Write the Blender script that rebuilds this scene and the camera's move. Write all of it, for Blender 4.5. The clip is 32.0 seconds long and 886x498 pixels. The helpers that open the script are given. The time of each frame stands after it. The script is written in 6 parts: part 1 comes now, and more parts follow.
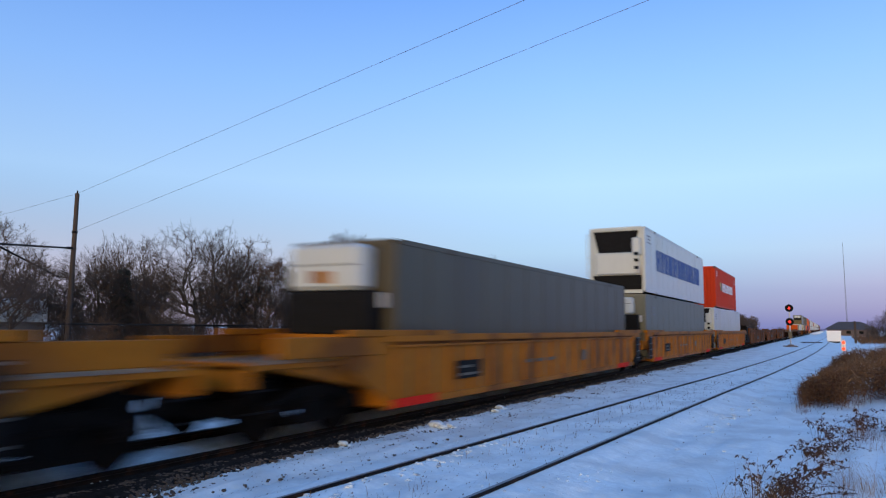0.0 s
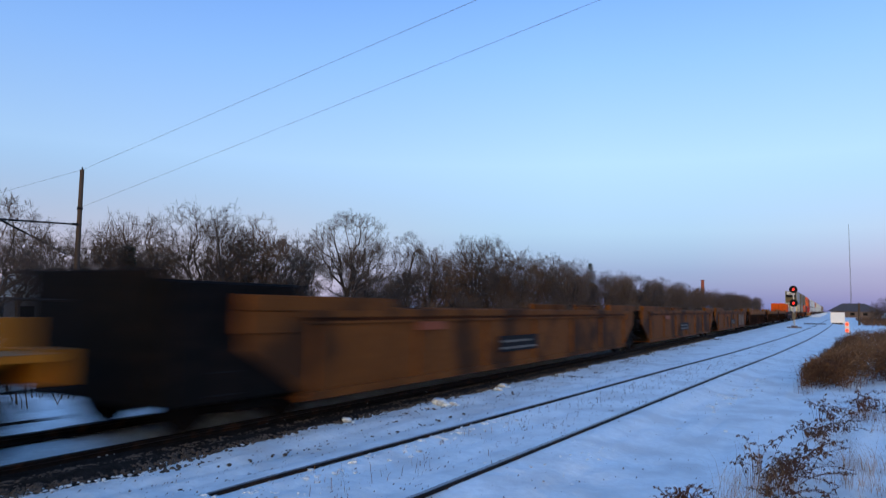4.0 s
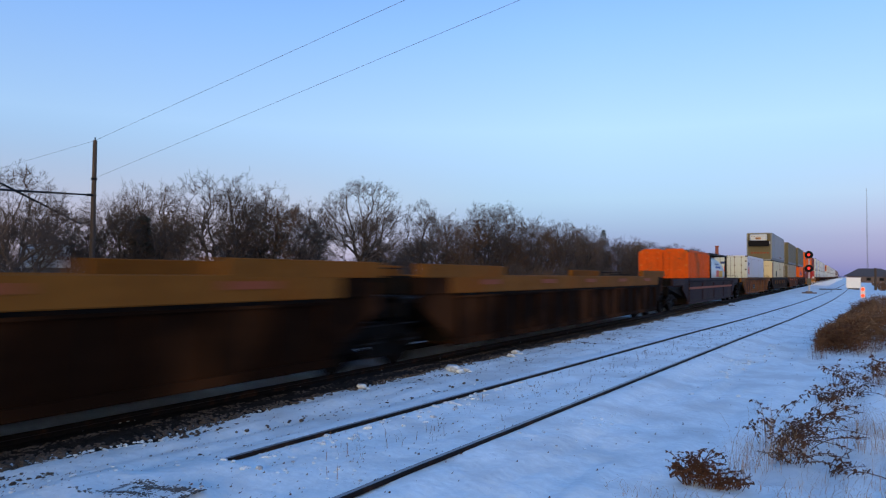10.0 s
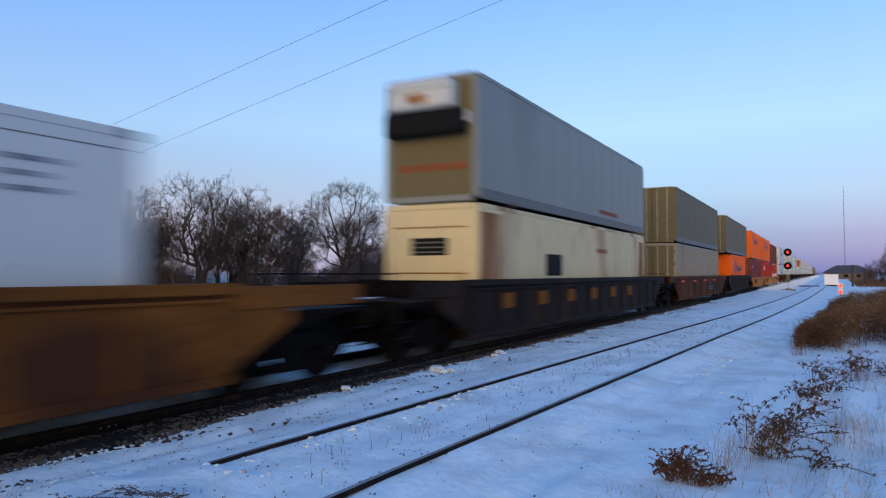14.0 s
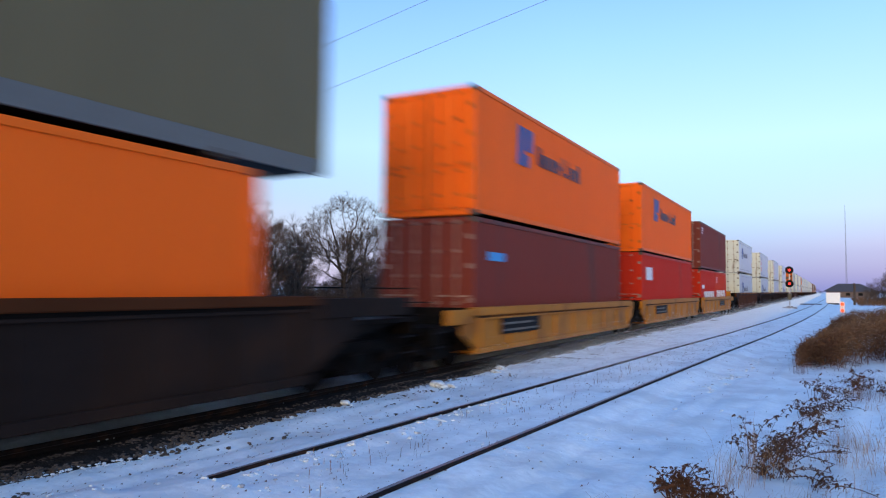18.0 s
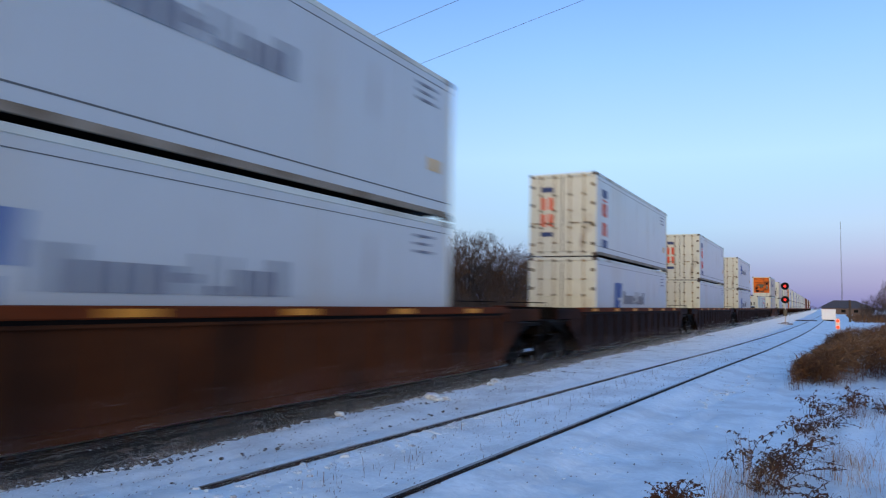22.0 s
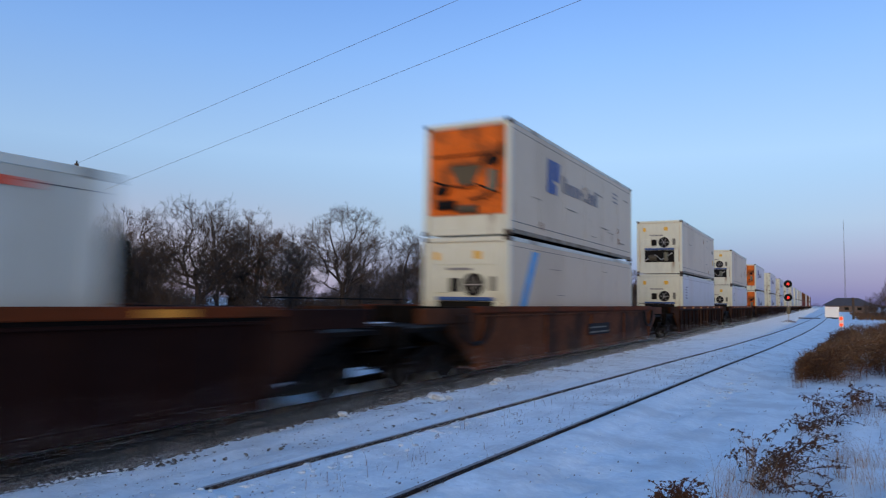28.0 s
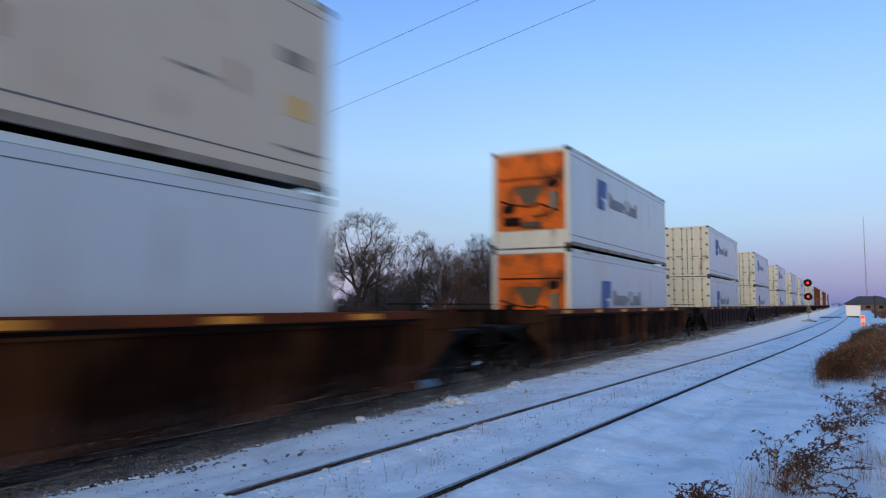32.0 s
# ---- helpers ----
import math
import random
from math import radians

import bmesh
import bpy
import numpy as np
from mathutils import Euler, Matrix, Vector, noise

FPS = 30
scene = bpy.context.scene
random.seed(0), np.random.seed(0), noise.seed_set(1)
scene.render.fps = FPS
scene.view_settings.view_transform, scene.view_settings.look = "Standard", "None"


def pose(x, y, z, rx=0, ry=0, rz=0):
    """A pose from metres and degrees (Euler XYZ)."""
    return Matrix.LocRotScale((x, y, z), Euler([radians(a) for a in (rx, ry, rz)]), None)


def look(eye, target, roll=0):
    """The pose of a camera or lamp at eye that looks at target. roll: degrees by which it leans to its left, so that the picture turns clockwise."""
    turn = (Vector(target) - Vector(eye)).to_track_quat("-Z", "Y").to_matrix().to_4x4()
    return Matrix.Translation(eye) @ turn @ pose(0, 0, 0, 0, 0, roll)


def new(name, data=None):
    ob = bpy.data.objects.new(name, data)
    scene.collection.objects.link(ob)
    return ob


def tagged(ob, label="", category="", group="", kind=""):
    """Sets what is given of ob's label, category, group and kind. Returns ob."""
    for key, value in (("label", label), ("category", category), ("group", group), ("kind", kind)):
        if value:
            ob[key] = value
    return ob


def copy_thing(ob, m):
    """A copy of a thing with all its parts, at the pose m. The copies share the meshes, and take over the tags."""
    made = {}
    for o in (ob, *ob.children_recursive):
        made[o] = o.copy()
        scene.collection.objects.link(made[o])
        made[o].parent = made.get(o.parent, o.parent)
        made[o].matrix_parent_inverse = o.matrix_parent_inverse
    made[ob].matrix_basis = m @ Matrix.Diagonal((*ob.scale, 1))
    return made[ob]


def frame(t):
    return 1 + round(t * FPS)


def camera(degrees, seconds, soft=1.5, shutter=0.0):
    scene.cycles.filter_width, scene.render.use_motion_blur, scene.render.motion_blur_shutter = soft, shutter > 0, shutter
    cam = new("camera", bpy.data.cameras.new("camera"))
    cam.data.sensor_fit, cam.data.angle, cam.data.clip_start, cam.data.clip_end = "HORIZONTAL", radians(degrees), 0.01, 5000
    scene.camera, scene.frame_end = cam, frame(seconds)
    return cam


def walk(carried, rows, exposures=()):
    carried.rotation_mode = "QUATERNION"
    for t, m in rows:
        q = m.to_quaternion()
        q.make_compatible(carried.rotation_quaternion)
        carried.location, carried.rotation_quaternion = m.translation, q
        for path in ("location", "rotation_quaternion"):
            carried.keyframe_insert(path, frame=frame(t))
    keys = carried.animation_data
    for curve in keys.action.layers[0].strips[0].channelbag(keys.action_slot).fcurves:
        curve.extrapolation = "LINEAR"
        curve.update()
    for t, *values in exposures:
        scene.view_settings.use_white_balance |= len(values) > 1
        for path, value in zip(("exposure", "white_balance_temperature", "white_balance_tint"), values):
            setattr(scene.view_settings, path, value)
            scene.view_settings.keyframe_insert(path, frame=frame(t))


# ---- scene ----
cam = camera(65.0, 32.0, soft=1.15, shutter=1.0)
PATH = [
    (0.0, pose(0, 0, 1.65, 96.38, -0.49, 28.75)),
    (0.5, pose(0, 0, 1.65, 96.81, -0.95, 28.90)),
    (1.0, pose(0, 0, 1.65, 97.18, -0.64, 29.34)),
    (1.5, pose(0, 0, 1.65, 96.64, -0.67, 29.51)),
    (2.0, pose(0, 0, 1.65, 96.50, -0.59, 29.30)),
    (2.5, pose(0, 0, 1.65, 96.38, -0.50, 29.25)),
    (3.0, pose(0, 0, 1.65, 95.26, -0.54, 29.82)),
    (3.5, pose(0, 0, 1.65, 95.35, -0.76, 29.49)),
    (4.0, pose(0, 0, 1.65, 94.63, -0.93, 29.06)),
    (4.5, pose(0, 0, 1.65, 92.82, -0.78, 29.57)),
    (6.5, pose(0, 0, 1.65, 90.99, 0.01, 29.21)),
    (7.0, pose(0, 0, 1.65, 90.91, -0.38, 28.57)),
    (7.5, pose(0, 0, 1.65, 91.04, -0.13, 28.95)),
    (8.0, pose(0, 0, 1.65, 91.07, -0.34, 29.43)),
    (8.5, pose(0, 0, 1.65, 91.55, -0.22, 29.68)),
    (9.0, pose(0, 0, 1.65, 92.02, 0.00, 30.00)),
    (9.5, pose(0, 0, 1.65, 92.09, -0.09, 29.81)),
    (10.0, pose(0, 0, 1.65, 91.96, -0.57, 30.12)),
    (10.5, pose(0, 0, 1.65, 91.64, -0.96, 30.52)),
    (11.0, pose(0, 0, 1.65, 92.35, -0.70, 30.24)),
    (11.5, pose(0, 0, 1.65, 92.42, -0.37, 29.86)),
    (12.0, pose(0, 0, 1.65, 92.01, -0.87, 28.89)),
    (12.5, pose(0, 0, 1.65, 91.83, -0.66, 29.11)),
    (13.0, pose(0, 0, 1.65, 91.57, -0.51, 28.98)),
    (13.5, pose(0, 0, 1.65, 91.54, -0.44, 28.68)),
    (14.0, pose(0, 0, 1.65, 92.01, -0.04, 28.75)),
    (14.5, pose(0, 0, 1.65, 92.11, 0.23, 28.76)),
    (16.5, pose(0, 0, 1.65, 92.69, -0.37, 28.73)),
    (17.0, pose(0, 0, 1.65, 93.21, -0.30, 29.34)),
    (17.5, pose(0, 0, 1.65, 93.07, -0.57, 28.84)),
    (18.0, pose(0, 0, 1.65, 93.23, -0.55, 28.83)),
    (18.5, pose(0, 0, 1.65, 93.20, -0.61, 28.78)),
    (19.0, pose(0, 0, 1.65, 93.28, -0.80, 28.80)),
    (19.5, pose(0, 0, 1.65, 93.48, -0.89, 29.31)),
    (20.0, pose(0, 0, 1.65, 94.20, -1.16, 29.50)),
    (20.5, pose(0, 0, 1.65, 94.06, -1.10, 28.83)),
    (21.0, pose(0, 0, 1.65, 94.18, -1.26, 28.70)),
    (21.5, pose(0, 0, 1.65, 94.33, -1.48, 28.84)),
    (22.0, pose(0, 0, 1.65, 94.22, -1.22, 28.51)),
    (22.5, pose(0, 0, 1.65, 94.54, -1.17, 28.45)),
    (23.0, pose(0, 0, 1.65, 94.60, -1.34, 27.95)),
    (23.5, pose(0, 0, 1.65, 94.28, -1.41, 27.52)),
    (24.0, pose(0, 0, 1.65, 94.43, -1.19, 27.70)),
    (24.5, pose(0, 0, 1.65, 94.24, -1.20, 27.95)),
    (25.0, pose(0, 0, 1.65, 94.10, -1.41, 28.06)),
    (25.5, pose(0, 0, 1.65, 94.05, -1.40, 28.33)),
    (27.5, pose(0, 0, 1.65, 94.44, -1.05, 28.41)),
    (28.0, pose(0, 0, 1.65, 94.17, -0.95, 28.72)),
    (28.5, pose(0, 0, 1.65, 94.09, -0.55, 29.47)),
    (29.0, pose(0, 0, 1.65, 94.49, -0.59, 29.42)),
    (29.5, pose(0, 0, 1.65, 94.38, -0.28, 29.34)),
    (30.0, pose(0, 0, 1.65, 94.35, -1.05, 29.39)),
    (30.5, pose(0, 0, 1.65, 94.30, -0.54, 29.16)),
    (31.0, pose(0, 0, 1.65, 94.36, -0.41, 29.38)),
    (31.5, pose(0, 0, 1.65, 94.62, -0.19, 29.59)),
    (32.0, pose(0, 0, 1.65, 94.49, -0.16, 30.03)),
]
walk(cam, PATH, [(0.0, 0.08), (14.5, 0.08), (16.5, 0.14), (17.0, 0.22), (17.6, 0.40), (18.2, 0.44), (19.4, 0.43), (20.0, 0.41), (21.0, 0.40), (21.9, 0.14), (23.0, 0.08), (27.0, -0.06), (28.0, -0.12), (29.0, -0.06), (30.0, 0.0), (32.0, 0.02)])

# ---- world, sun, exposure ----
SUN_AZ, SUN_EL = radians(168), radians(5)
world = bpy.data.worlds.new("dusk_sky")
scene.world = world
world.use_nodes = True
wt = world.node_tree
wt.nodes.clear()


def wnode(kind, **kw):
    n = wt.nodes.new(kind)
    for k, v in kw.items():
        n.inputs[k].default_value = v
    return n


w_out = wnode("ShaderNodeOutputWorld")
w_bg = wnode("ShaderNodeBackground", Strength=1.0)
w_tc = wnode("ShaderNodeTexCoord")
w_sep = wnode("ShaderNodeSeparateXYZ")
wt.links.new(w_tc.outputs["Generated"], w_sep.inputs[0])
w_ramp = wnode("ShaderNodeValToRGB")
el = w_ramp.color_ramp.elements
stops = [(0.0, (0.095, 0.165, 0.47)), (0.05, (0.125, 0.24, 0.57)), (0.105, (0.265, 0.45, 0.74)), (0.20, (0.36, 0.585, 0.95)),
         (0.33, (0.235, 0.475, 0.99)), (0.46, (0.125, 0.325, 0.88)), (1.0, (0.045, 0.20, 0.50))]
el[0].position, el[0].color = stops[0][0], (*stops[0][1], 1)
el[1].position, el[1].color = stops[-1][0], (*stops[-1][1], 1)
for p, c in stops[1:-1]:
    e = el.new(p)
    e.color = (*c, 1)
wt.links.new(w_sep.outputs["Z"], w_ramp.inputs[0])
# the warm western half of the dusk sky
w_warm = wnode("ShaderNodeValToRGB")
we = w_warm.color_ramp.elements
we[0].position, we[0].color = 0.0, (0.85, 0.46, 0.22, 1)
we[1].position, we[1].color = 1.0, (0.05, 0.17, 0.55, 1)
for p, c in ((0.12, (0.80, 0.55, 0.34)), (0.30, (0.50, 0.52, 0.55)), (0.55, (0.20, 0.34, 0.62))):
    e = we.new(p)
    e.color = (*c, 1)
wt.links.new(w_sep.outputs["Z"], w_warm.inputs[0])
w_back = wnode("ShaderNodeMapRange")
w_back.interpolation_type = "SMOOTHSTEP"
w_back.inputs["From Min"].default_value, w_back.inputs["From Max"].default_value = 0.05, -0.8
wt.links.new(w_sep.outputs["Y"], w_back.inputs[0])
w_dome = wnode("ShaderNodeMix")
w_dome.data_type = "RGBA"
wt.links.new(w_back.outputs[0], w_dome.inputs["Factor"])
wt.links.new(w_ramp.outputs[0], w_dome.inputs["A"])
wt.links.new(w_warm.outputs[0], w_dome.inputs["B"])
# the belt of pink along the horizon, stronger to the north-east
w_pink = wnode("ShaderNodeValToRGB")
pe = w_pink.color_ramp.elements
pe[0].position, pe[0].color = 0.0, (0.05, 0.0, 0.0, 1)
pe[1].position, pe[1].color = 0.17, (0, 0, 0, 1)
e = pe.new(0.06)
e.color = (0.135, 0.012, 0.0, 1)
wt.links.new(w_sep.outputs["Z"], w_pink.inputs[0])
w_az = wnode("ShaderNodeMapRange")
w_az.inputs["From Min"].default_value, w_az.inputs["From Max"].default_value = -0.17, 0.14
w_az.inputs["To Min"].default_value, w_az.inputs["To Max"].default_value = 0.0, 1.0
wt.links.new(w_sep.outputs["X"], w_az.inputs[0])
w_mul = wnode("ShaderNodeVectorMath")
w_mul.operation = "SCALE"
wt.links.new(w_pink.outputs[0], w_mul.inputs[0])
wt.links.new(w_az.outputs[0], w_mul.inputs["Scale"])
w_add = wnode("ShaderNodeVectorMath")
w_add.operation = "ADD"
# a pale lavender band low in the north-west
w_lav = wnode("ShaderNodeMapRange")
w_lav.interpolation_type = "SMOOTHSTEP"
w_lav.inputs["From Min"].default_value, w_lav.inputs["From Max"].default_value = -0.35, -0.80
wt.links.new(w_sep.outputs["X"], w_lav.inputs[0])
w_low = wnode("ShaderNodeMapRange")
w_low.interpolation_type = "SMOOTHSTEP"
w_low.inputs["From Min"].default_value, w_low.inputs["From Max"].default_value = 0.20, 0.02
wt.links.new(w_sep.outputs["Z"], w_low.inputs[0])
w_band = wnode("ShaderNodeMath")
w_band.operation = "MULTIPLY"
wt.links.new(w_lav.outputs[0], w_band.inputs[0])
wt.links.new(w_low.outputs[0], w_band.inputs[1])
w_pale = wnode("ShaderNodeMix")
w_pale.data_type = "RGBA"
w_pale.inputs["B"].default_value = (0.50, 0.47, 0.68, 1)
wt.links.new(w_band.outputs[0], w_pale.inputs["Factor"])
wt.links.new(w_dome.outputs["Result"], w_pale.inputs["A"])
wt.links.new(w_pale.outputs["Result"], w_add.inputs[0])
wt.links.new(w_mul.outputs[0], w_add.inputs[1])
# the afterglow of the low sun behind the camera
w_sky = wnode("ShaderNodeTexSky")
w_sky.sky_type, w_sky.sun_disc = "NISHITA", False
w_sky.sun_elevation, w_sky.sun_rotation = SUN_EL, SUN_AZ
w_sc = wnode("ShaderNodeVectorMath")
w_sc.operation = "SCALE"
w_sc.inputs["Scale"].default_value = 0.05
wt.links.new(w_sky.outputs[0], w_sc.inputs[0])
w_add2 = wnode("ShaderNodeVectorMath")
w_add2.operation = "ADD"
wt.links.new(w_add.outputs[0], w_add2.inputs[0])
wt.links.new(w_sc.outputs[0], w_add2.inputs[1])
# the sky deepens towards the north-west
w_deep = wnode("ShaderNodeMapRange")
w_deep.inputs["From Min"].default_value, w_deep.inputs["From Max"].default_value = -0.85, -0.30
w_deep.inputs["To Min"].default_value, w_deep.inputs["To Max"].default_value = 0.84, 1.0
wt.links.new(w_sep.outputs["X"], w_deep.inputs[0])
w_fin = wnode("ShaderNodeVectorMath")
w_fin.operation = "SCALE"
wt.links.new(w_add2.outputs[0], w_fin.inputs[0])
wt.links.new(w_deep.outputs[0], w_fin.inputs["Scale"])
wt.links.new(w_fin.outputs[0], w_bg.inputs["Color"])
wt.links.new(w_bg.outputs[0], w_out.inputs[0])

sun = new("sun", bpy.data.lights.new("sun", "SUN"))
sun.data.energy, sun.data.angle, sun.data.color = 1.85, radians(30), (1.0, 0.77, 0.47)
sun.matrix_world = look((0, 0, 60), (0 - 60 * math.sin(SUN_AZ), 0 - 60 * math.cos(SUN_AZ), 60 - 60 * math.tan(SUN_EL)))


# ---- materials ----
def material(name, color, rough=0.6, metal=0.0, vary=0.15, scale=3.0, dirt=None, dirt_amount=0.0, bump=0.0, bump_scale=40.0, emit=None, obj_random=0.0, stretch=(1, 1, 1), bump_depth=0.02, gloss=0.18, rust=0.0):
    """Principled surface with two scales of variation, grime and fine relief."""
    m = bpy.data.materials.new(name)
    m.use_nodes = True
    t = m.node_tree
    b = t.nodes["Principled BSDF"]
    b.inputs["Roughness"].default_value, b.inputs["Metallic"].default_value = rough, metal
    b.inputs["Specular IOR Level"].default_value = gloss
    tc = t.nodes.new("ShaderNodeTexCoord")
    mp = t.nodes.new("ShaderNodeMapping")
    mp.inputs["Scale"].default_value = stretch
    t.links.new(tc.outputs["Object"], mp.inputs[0])

    def noise_node(s, detail=5.0):
        n = t.nodes.new("ShaderNodeTexNoise")
        n.inputs["Scale"].default_value, n.inputs["Detail"].default_value = s, detail
        t.links.new(mp.outputs[0], n.inputs["Vector"])
        return n

    n1, n2 = noise_node(scale), noise_node(scale * 9)
    add = t.nodes.new("ShaderNodeMath")
    add.operation = "ADD"
    t.links.new(n1.outputs[0], add.inputs[0])
    t.links.new(n2.outputs[0], add.inputs[1])
    mr = t.nodes.new("ShaderNodeMapRange")
    mr.inputs["From Min"].default_value, mr.inputs["From Max"].default_value = 0.6, 1.4
    mr.inputs["To Min"].default_value, mr.inputs["To Max"].default_value = 1 - vary, 1 + vary
    t.links.new(add.outputs[0], mr.inputs[0])
    sc = t.nodes.new("ShaderNodeVectorMath")
    sc.operation = "SCALE"
    sc.inputs[0].default_value = color
    t.links.new(mr.outputs[0], sc.inputs["Scale"])
    last = sc.outputs[0]
    if obj_random:
        oi = t.nodes.new("ShaderNodeObjectInfo")
        mr2 = t.nodes.new("ShaderNodeMapRange")
        mr2.inputs["To Min"].default_value, mr2.inputs["To Max"].default_value = 1 - obj_random, 1 + obj_random
        t.links.new(oi.outputs["Random"], mr2.inputs[0])
        s2 = t.nodes.new("ShaderNodeVectorMath")
        s2.operation = "SCALE"
        t.links.new(last, s2.inputs[0])
        t.links.new(mr2.outputs[0], s2.inputs["Scale"])
        last = s2.outputs[0]
    if dirt is not None:
        n3 = noise_node(scale * 0.7, 8.0)
        r3 = t.nodes.new("ShaderNodeMapRange")
        r3.inputs["From Min"].default_value, r3.inputs["From Max"].default_value = 0.62 - dirt_amount * 0.35, 0.72 - dirt_amount * 0.25
        t.links.new(n3.outputs[0], r3.inputs[0])
        mx = t.nodes.new("ShaderNodeMix")
        mx.data_type = "RGBA"
        mx.inputs["B"].default_value = (*dirt, 1)
        t.links.new(r3.outputs[0], mx.inputs["Factor"])
        t.links.new(last, mx.inputs["A"])
        last = mx.outputs["Result"]
    if rust:
        n5 = noise_node(scale * 3.1, 6.0)
        r5 = t.nodes.new("ShaderNodeMapRange")
        r5.inputs["From Min"].default_value, r5.inputs["From Max"].default_value = 0.66 - 0.10 * rust, 0.80 - 0.08 * rust
        r5.inputs["To Max"].default_value = 0.75
        t.links.new(n5.outputs[0], r5.inputs[0])
        m5 = t.nodes.new("ShaderNodeMix")
        m5.data_type = "RGBA"
        m5.inputs["B"].default_value = (0.16, 0.075, 0.03, 1)
        t.links.new(r5.outputs[0], m5.inputs["Factor"])
        t.links.new(last, m5.inputs["A"])
        last = m5.outputs["Result"]
    t.links.new(last, b.inputs["Base Color"])
    if bump:
        n4 = noise_node(bump_scale, 6.0)
        bp = t.nodes.new("ShaderNodeBump")
        bp.inputs["Strength"].default_value, bp.inputs["Distance"].default_value = bump, bump_depth
        t.links.new(n4.outputs[0], bp.inputs["Height"])
        t.links.new(bp.outputs[0], b.inputs["Normal"])
    if emit:
        b.inputs["Emission Color"].default_value, b.inputs["Emission Strength"].default_value = (*emit[:3], 1), emit[3]
    return m


SNOW = material("snow", (0.76, 0.835, 0.865), 0.7, vary=0.12, scale=1.4, dirt=(0.63, 0.685, 0.71), dirt_amount=0.36, bump=0.55, bump_scale=9.0, bump_depth=0.03)
SNOW_CAP = material("packed_snow", (0.82, 0.83, 0.86), 0.7, vary=0.06, scale=4, bump=0.4, bump_scale=30)
POWDER = material("powder_snow", (0.80, 0.88, 0.95), 0.8, vary=0.03, gloss=0.0)
CRUMB = material("crusted_snow", (0.62, 0.70, 0.75), 0.8, vary=0.2, scale=9, dirt=(0.35, 0.36, 0.37), dirt_amount=0.25, bump=0.5, bump_scale=30, gloss=0.05)
BALLAST = material("dark_ballast", (0.022, 0.020, 0.019), 0.95, vary=0.6, scale=8.0, bump=0.9, bump_scale=25, gloss=0.05)
STONE = material("ballast_stone", (0.075, 0.062, 0.052), 0.9, vary=0.7, scale=6, bump=0.4, obj_random=0.3)
RAIL_STEEL = material("rail_steel", (0.014, 0.011, 0.010), 0.6, 0.3, vary=0.3, scale=5, dirt=(0.04, 0.02, 0.012), dirt_amount=0.3, gloss=0.05)
RAIL_TOP = material("worn_rail_head", (0.34, 0.33, 0.33), 0.45, 0.9, vary=0.2, scale=5)
TIE_WOOD = material("tie_wood", (0.05, 0.042, 0.036), 0.9, vary=0.3, scale=4, bump=0.5)
YELLOW = material("yellow_car_paint", (0.31, 0.108, 0.008), 0.55, vary=0.26, scale=0.9, dirt=(0.15, 0.052, 0.009), dirt_amount=0.3, bump=0.15, gloss=0.1, rust=0.7)
YELLOW_B = material("light_yellow_car_paint", (0.40, 0.155, 0.018), 0.55, vary=0.2, scale=1.2, dirt=(0.25, 0.095, 0.016), dirt_amount=0.2, bump=0.15, gloss=0.1, rust=0.4)
RUSTTOP = material("rusted_top_chord", (0.115, 0.027, 0.008), 0.7, vary=0.35, scale=1.2, dirt=(0.06, 0.022, 0.009), dirt_amount=0.35, bump=0.2, gloss=0.05)
STAINED = material("ochre_and_rust_car_paint", (0.155, 0.056, 0.011), 0.7, vary=0.4, scale=1.3, stretch=(1, 0.3, 1), dirt=(0.055, 0.021, 0.009), dirt_amount=0.45, bump=0.2, gloss=0.06)
BROWN = material("rusty_brown_car_paint", (0.140, 0.049, 0.012), 0.7, vary=0.3, scale=1.0, dirt=(0.045, 0.02, 0.009), dirt_amount=0.4, bump=0.2, gloss=0.05)
DARKRUST = material("dark_rust_car_paint", (0.010, 0.0045, 0.0022), 0.8, vary=0.6, scale=0.7, dirt=(0.055, 0.020, 0.007), dirt_amount=0.42, bump=0.2, gloss=0.02)
RUSTORANGE = material("grimy_orange_paint", (0.56, 0.078, 0.004), 0.6, vary=0.2, scale=0.8, dirt=(0.26, 0.06, 0.012), dirt_amount=0.25, rust=0.5, gloss=0.12)
PRIMER = material("worn_grey_primer", (0.17, 0.12, 0.085), 0.75, vary=0.4, scale=2.2, dirt=(0.09, 0.05, 0.03), dirt_amount=0.35, gloss=0.05)
DARKBROWN = material("dark_brown_car_paint", (0.062, 0.021, 0.008), 0.7, vary=0.3, scale=0.8, dirt=(0.03, 0.012, 0.006), dirt_amount=0.3, bump=0.2, gloss=0.04)
OCHRE = material("faded_ochre_paint", (0.172, 0.066, 0.012), 0.7, gloss=0.05, vary=0.3, scale=0.8, dirt=(0.19, 0.060, 0.008), dirt_amount=0.2, bump=0.2)
MAROON = material("dark_maroon_car_paint", (0.013, 0.005, 0.0035), 0.7, vary=0.4, scale=0.7, dirt=(0.034, 0.013, 0.007), dirt_amount=0.2, bump=0.2, gloss=0.05)
RUSTRED = material("rust_red_car_paint", (0.095, 0.032, 0.012), 0.7, vary=0.4, scale=0.9, dirt=(0.034, 0.015, 0.008), dirt_amount=0.42, rust=0.5, bump=0.2, gloss=0.05)
DARKCAR = material("grimy_black_car_paint", (0.016, 0.011, 0.009), 0.65, vary=0.3, scale=1.0, dirt=(0.030, 0.016, 0.010), dirt_amount=0.3, bump=0.2, gloss=0.05)
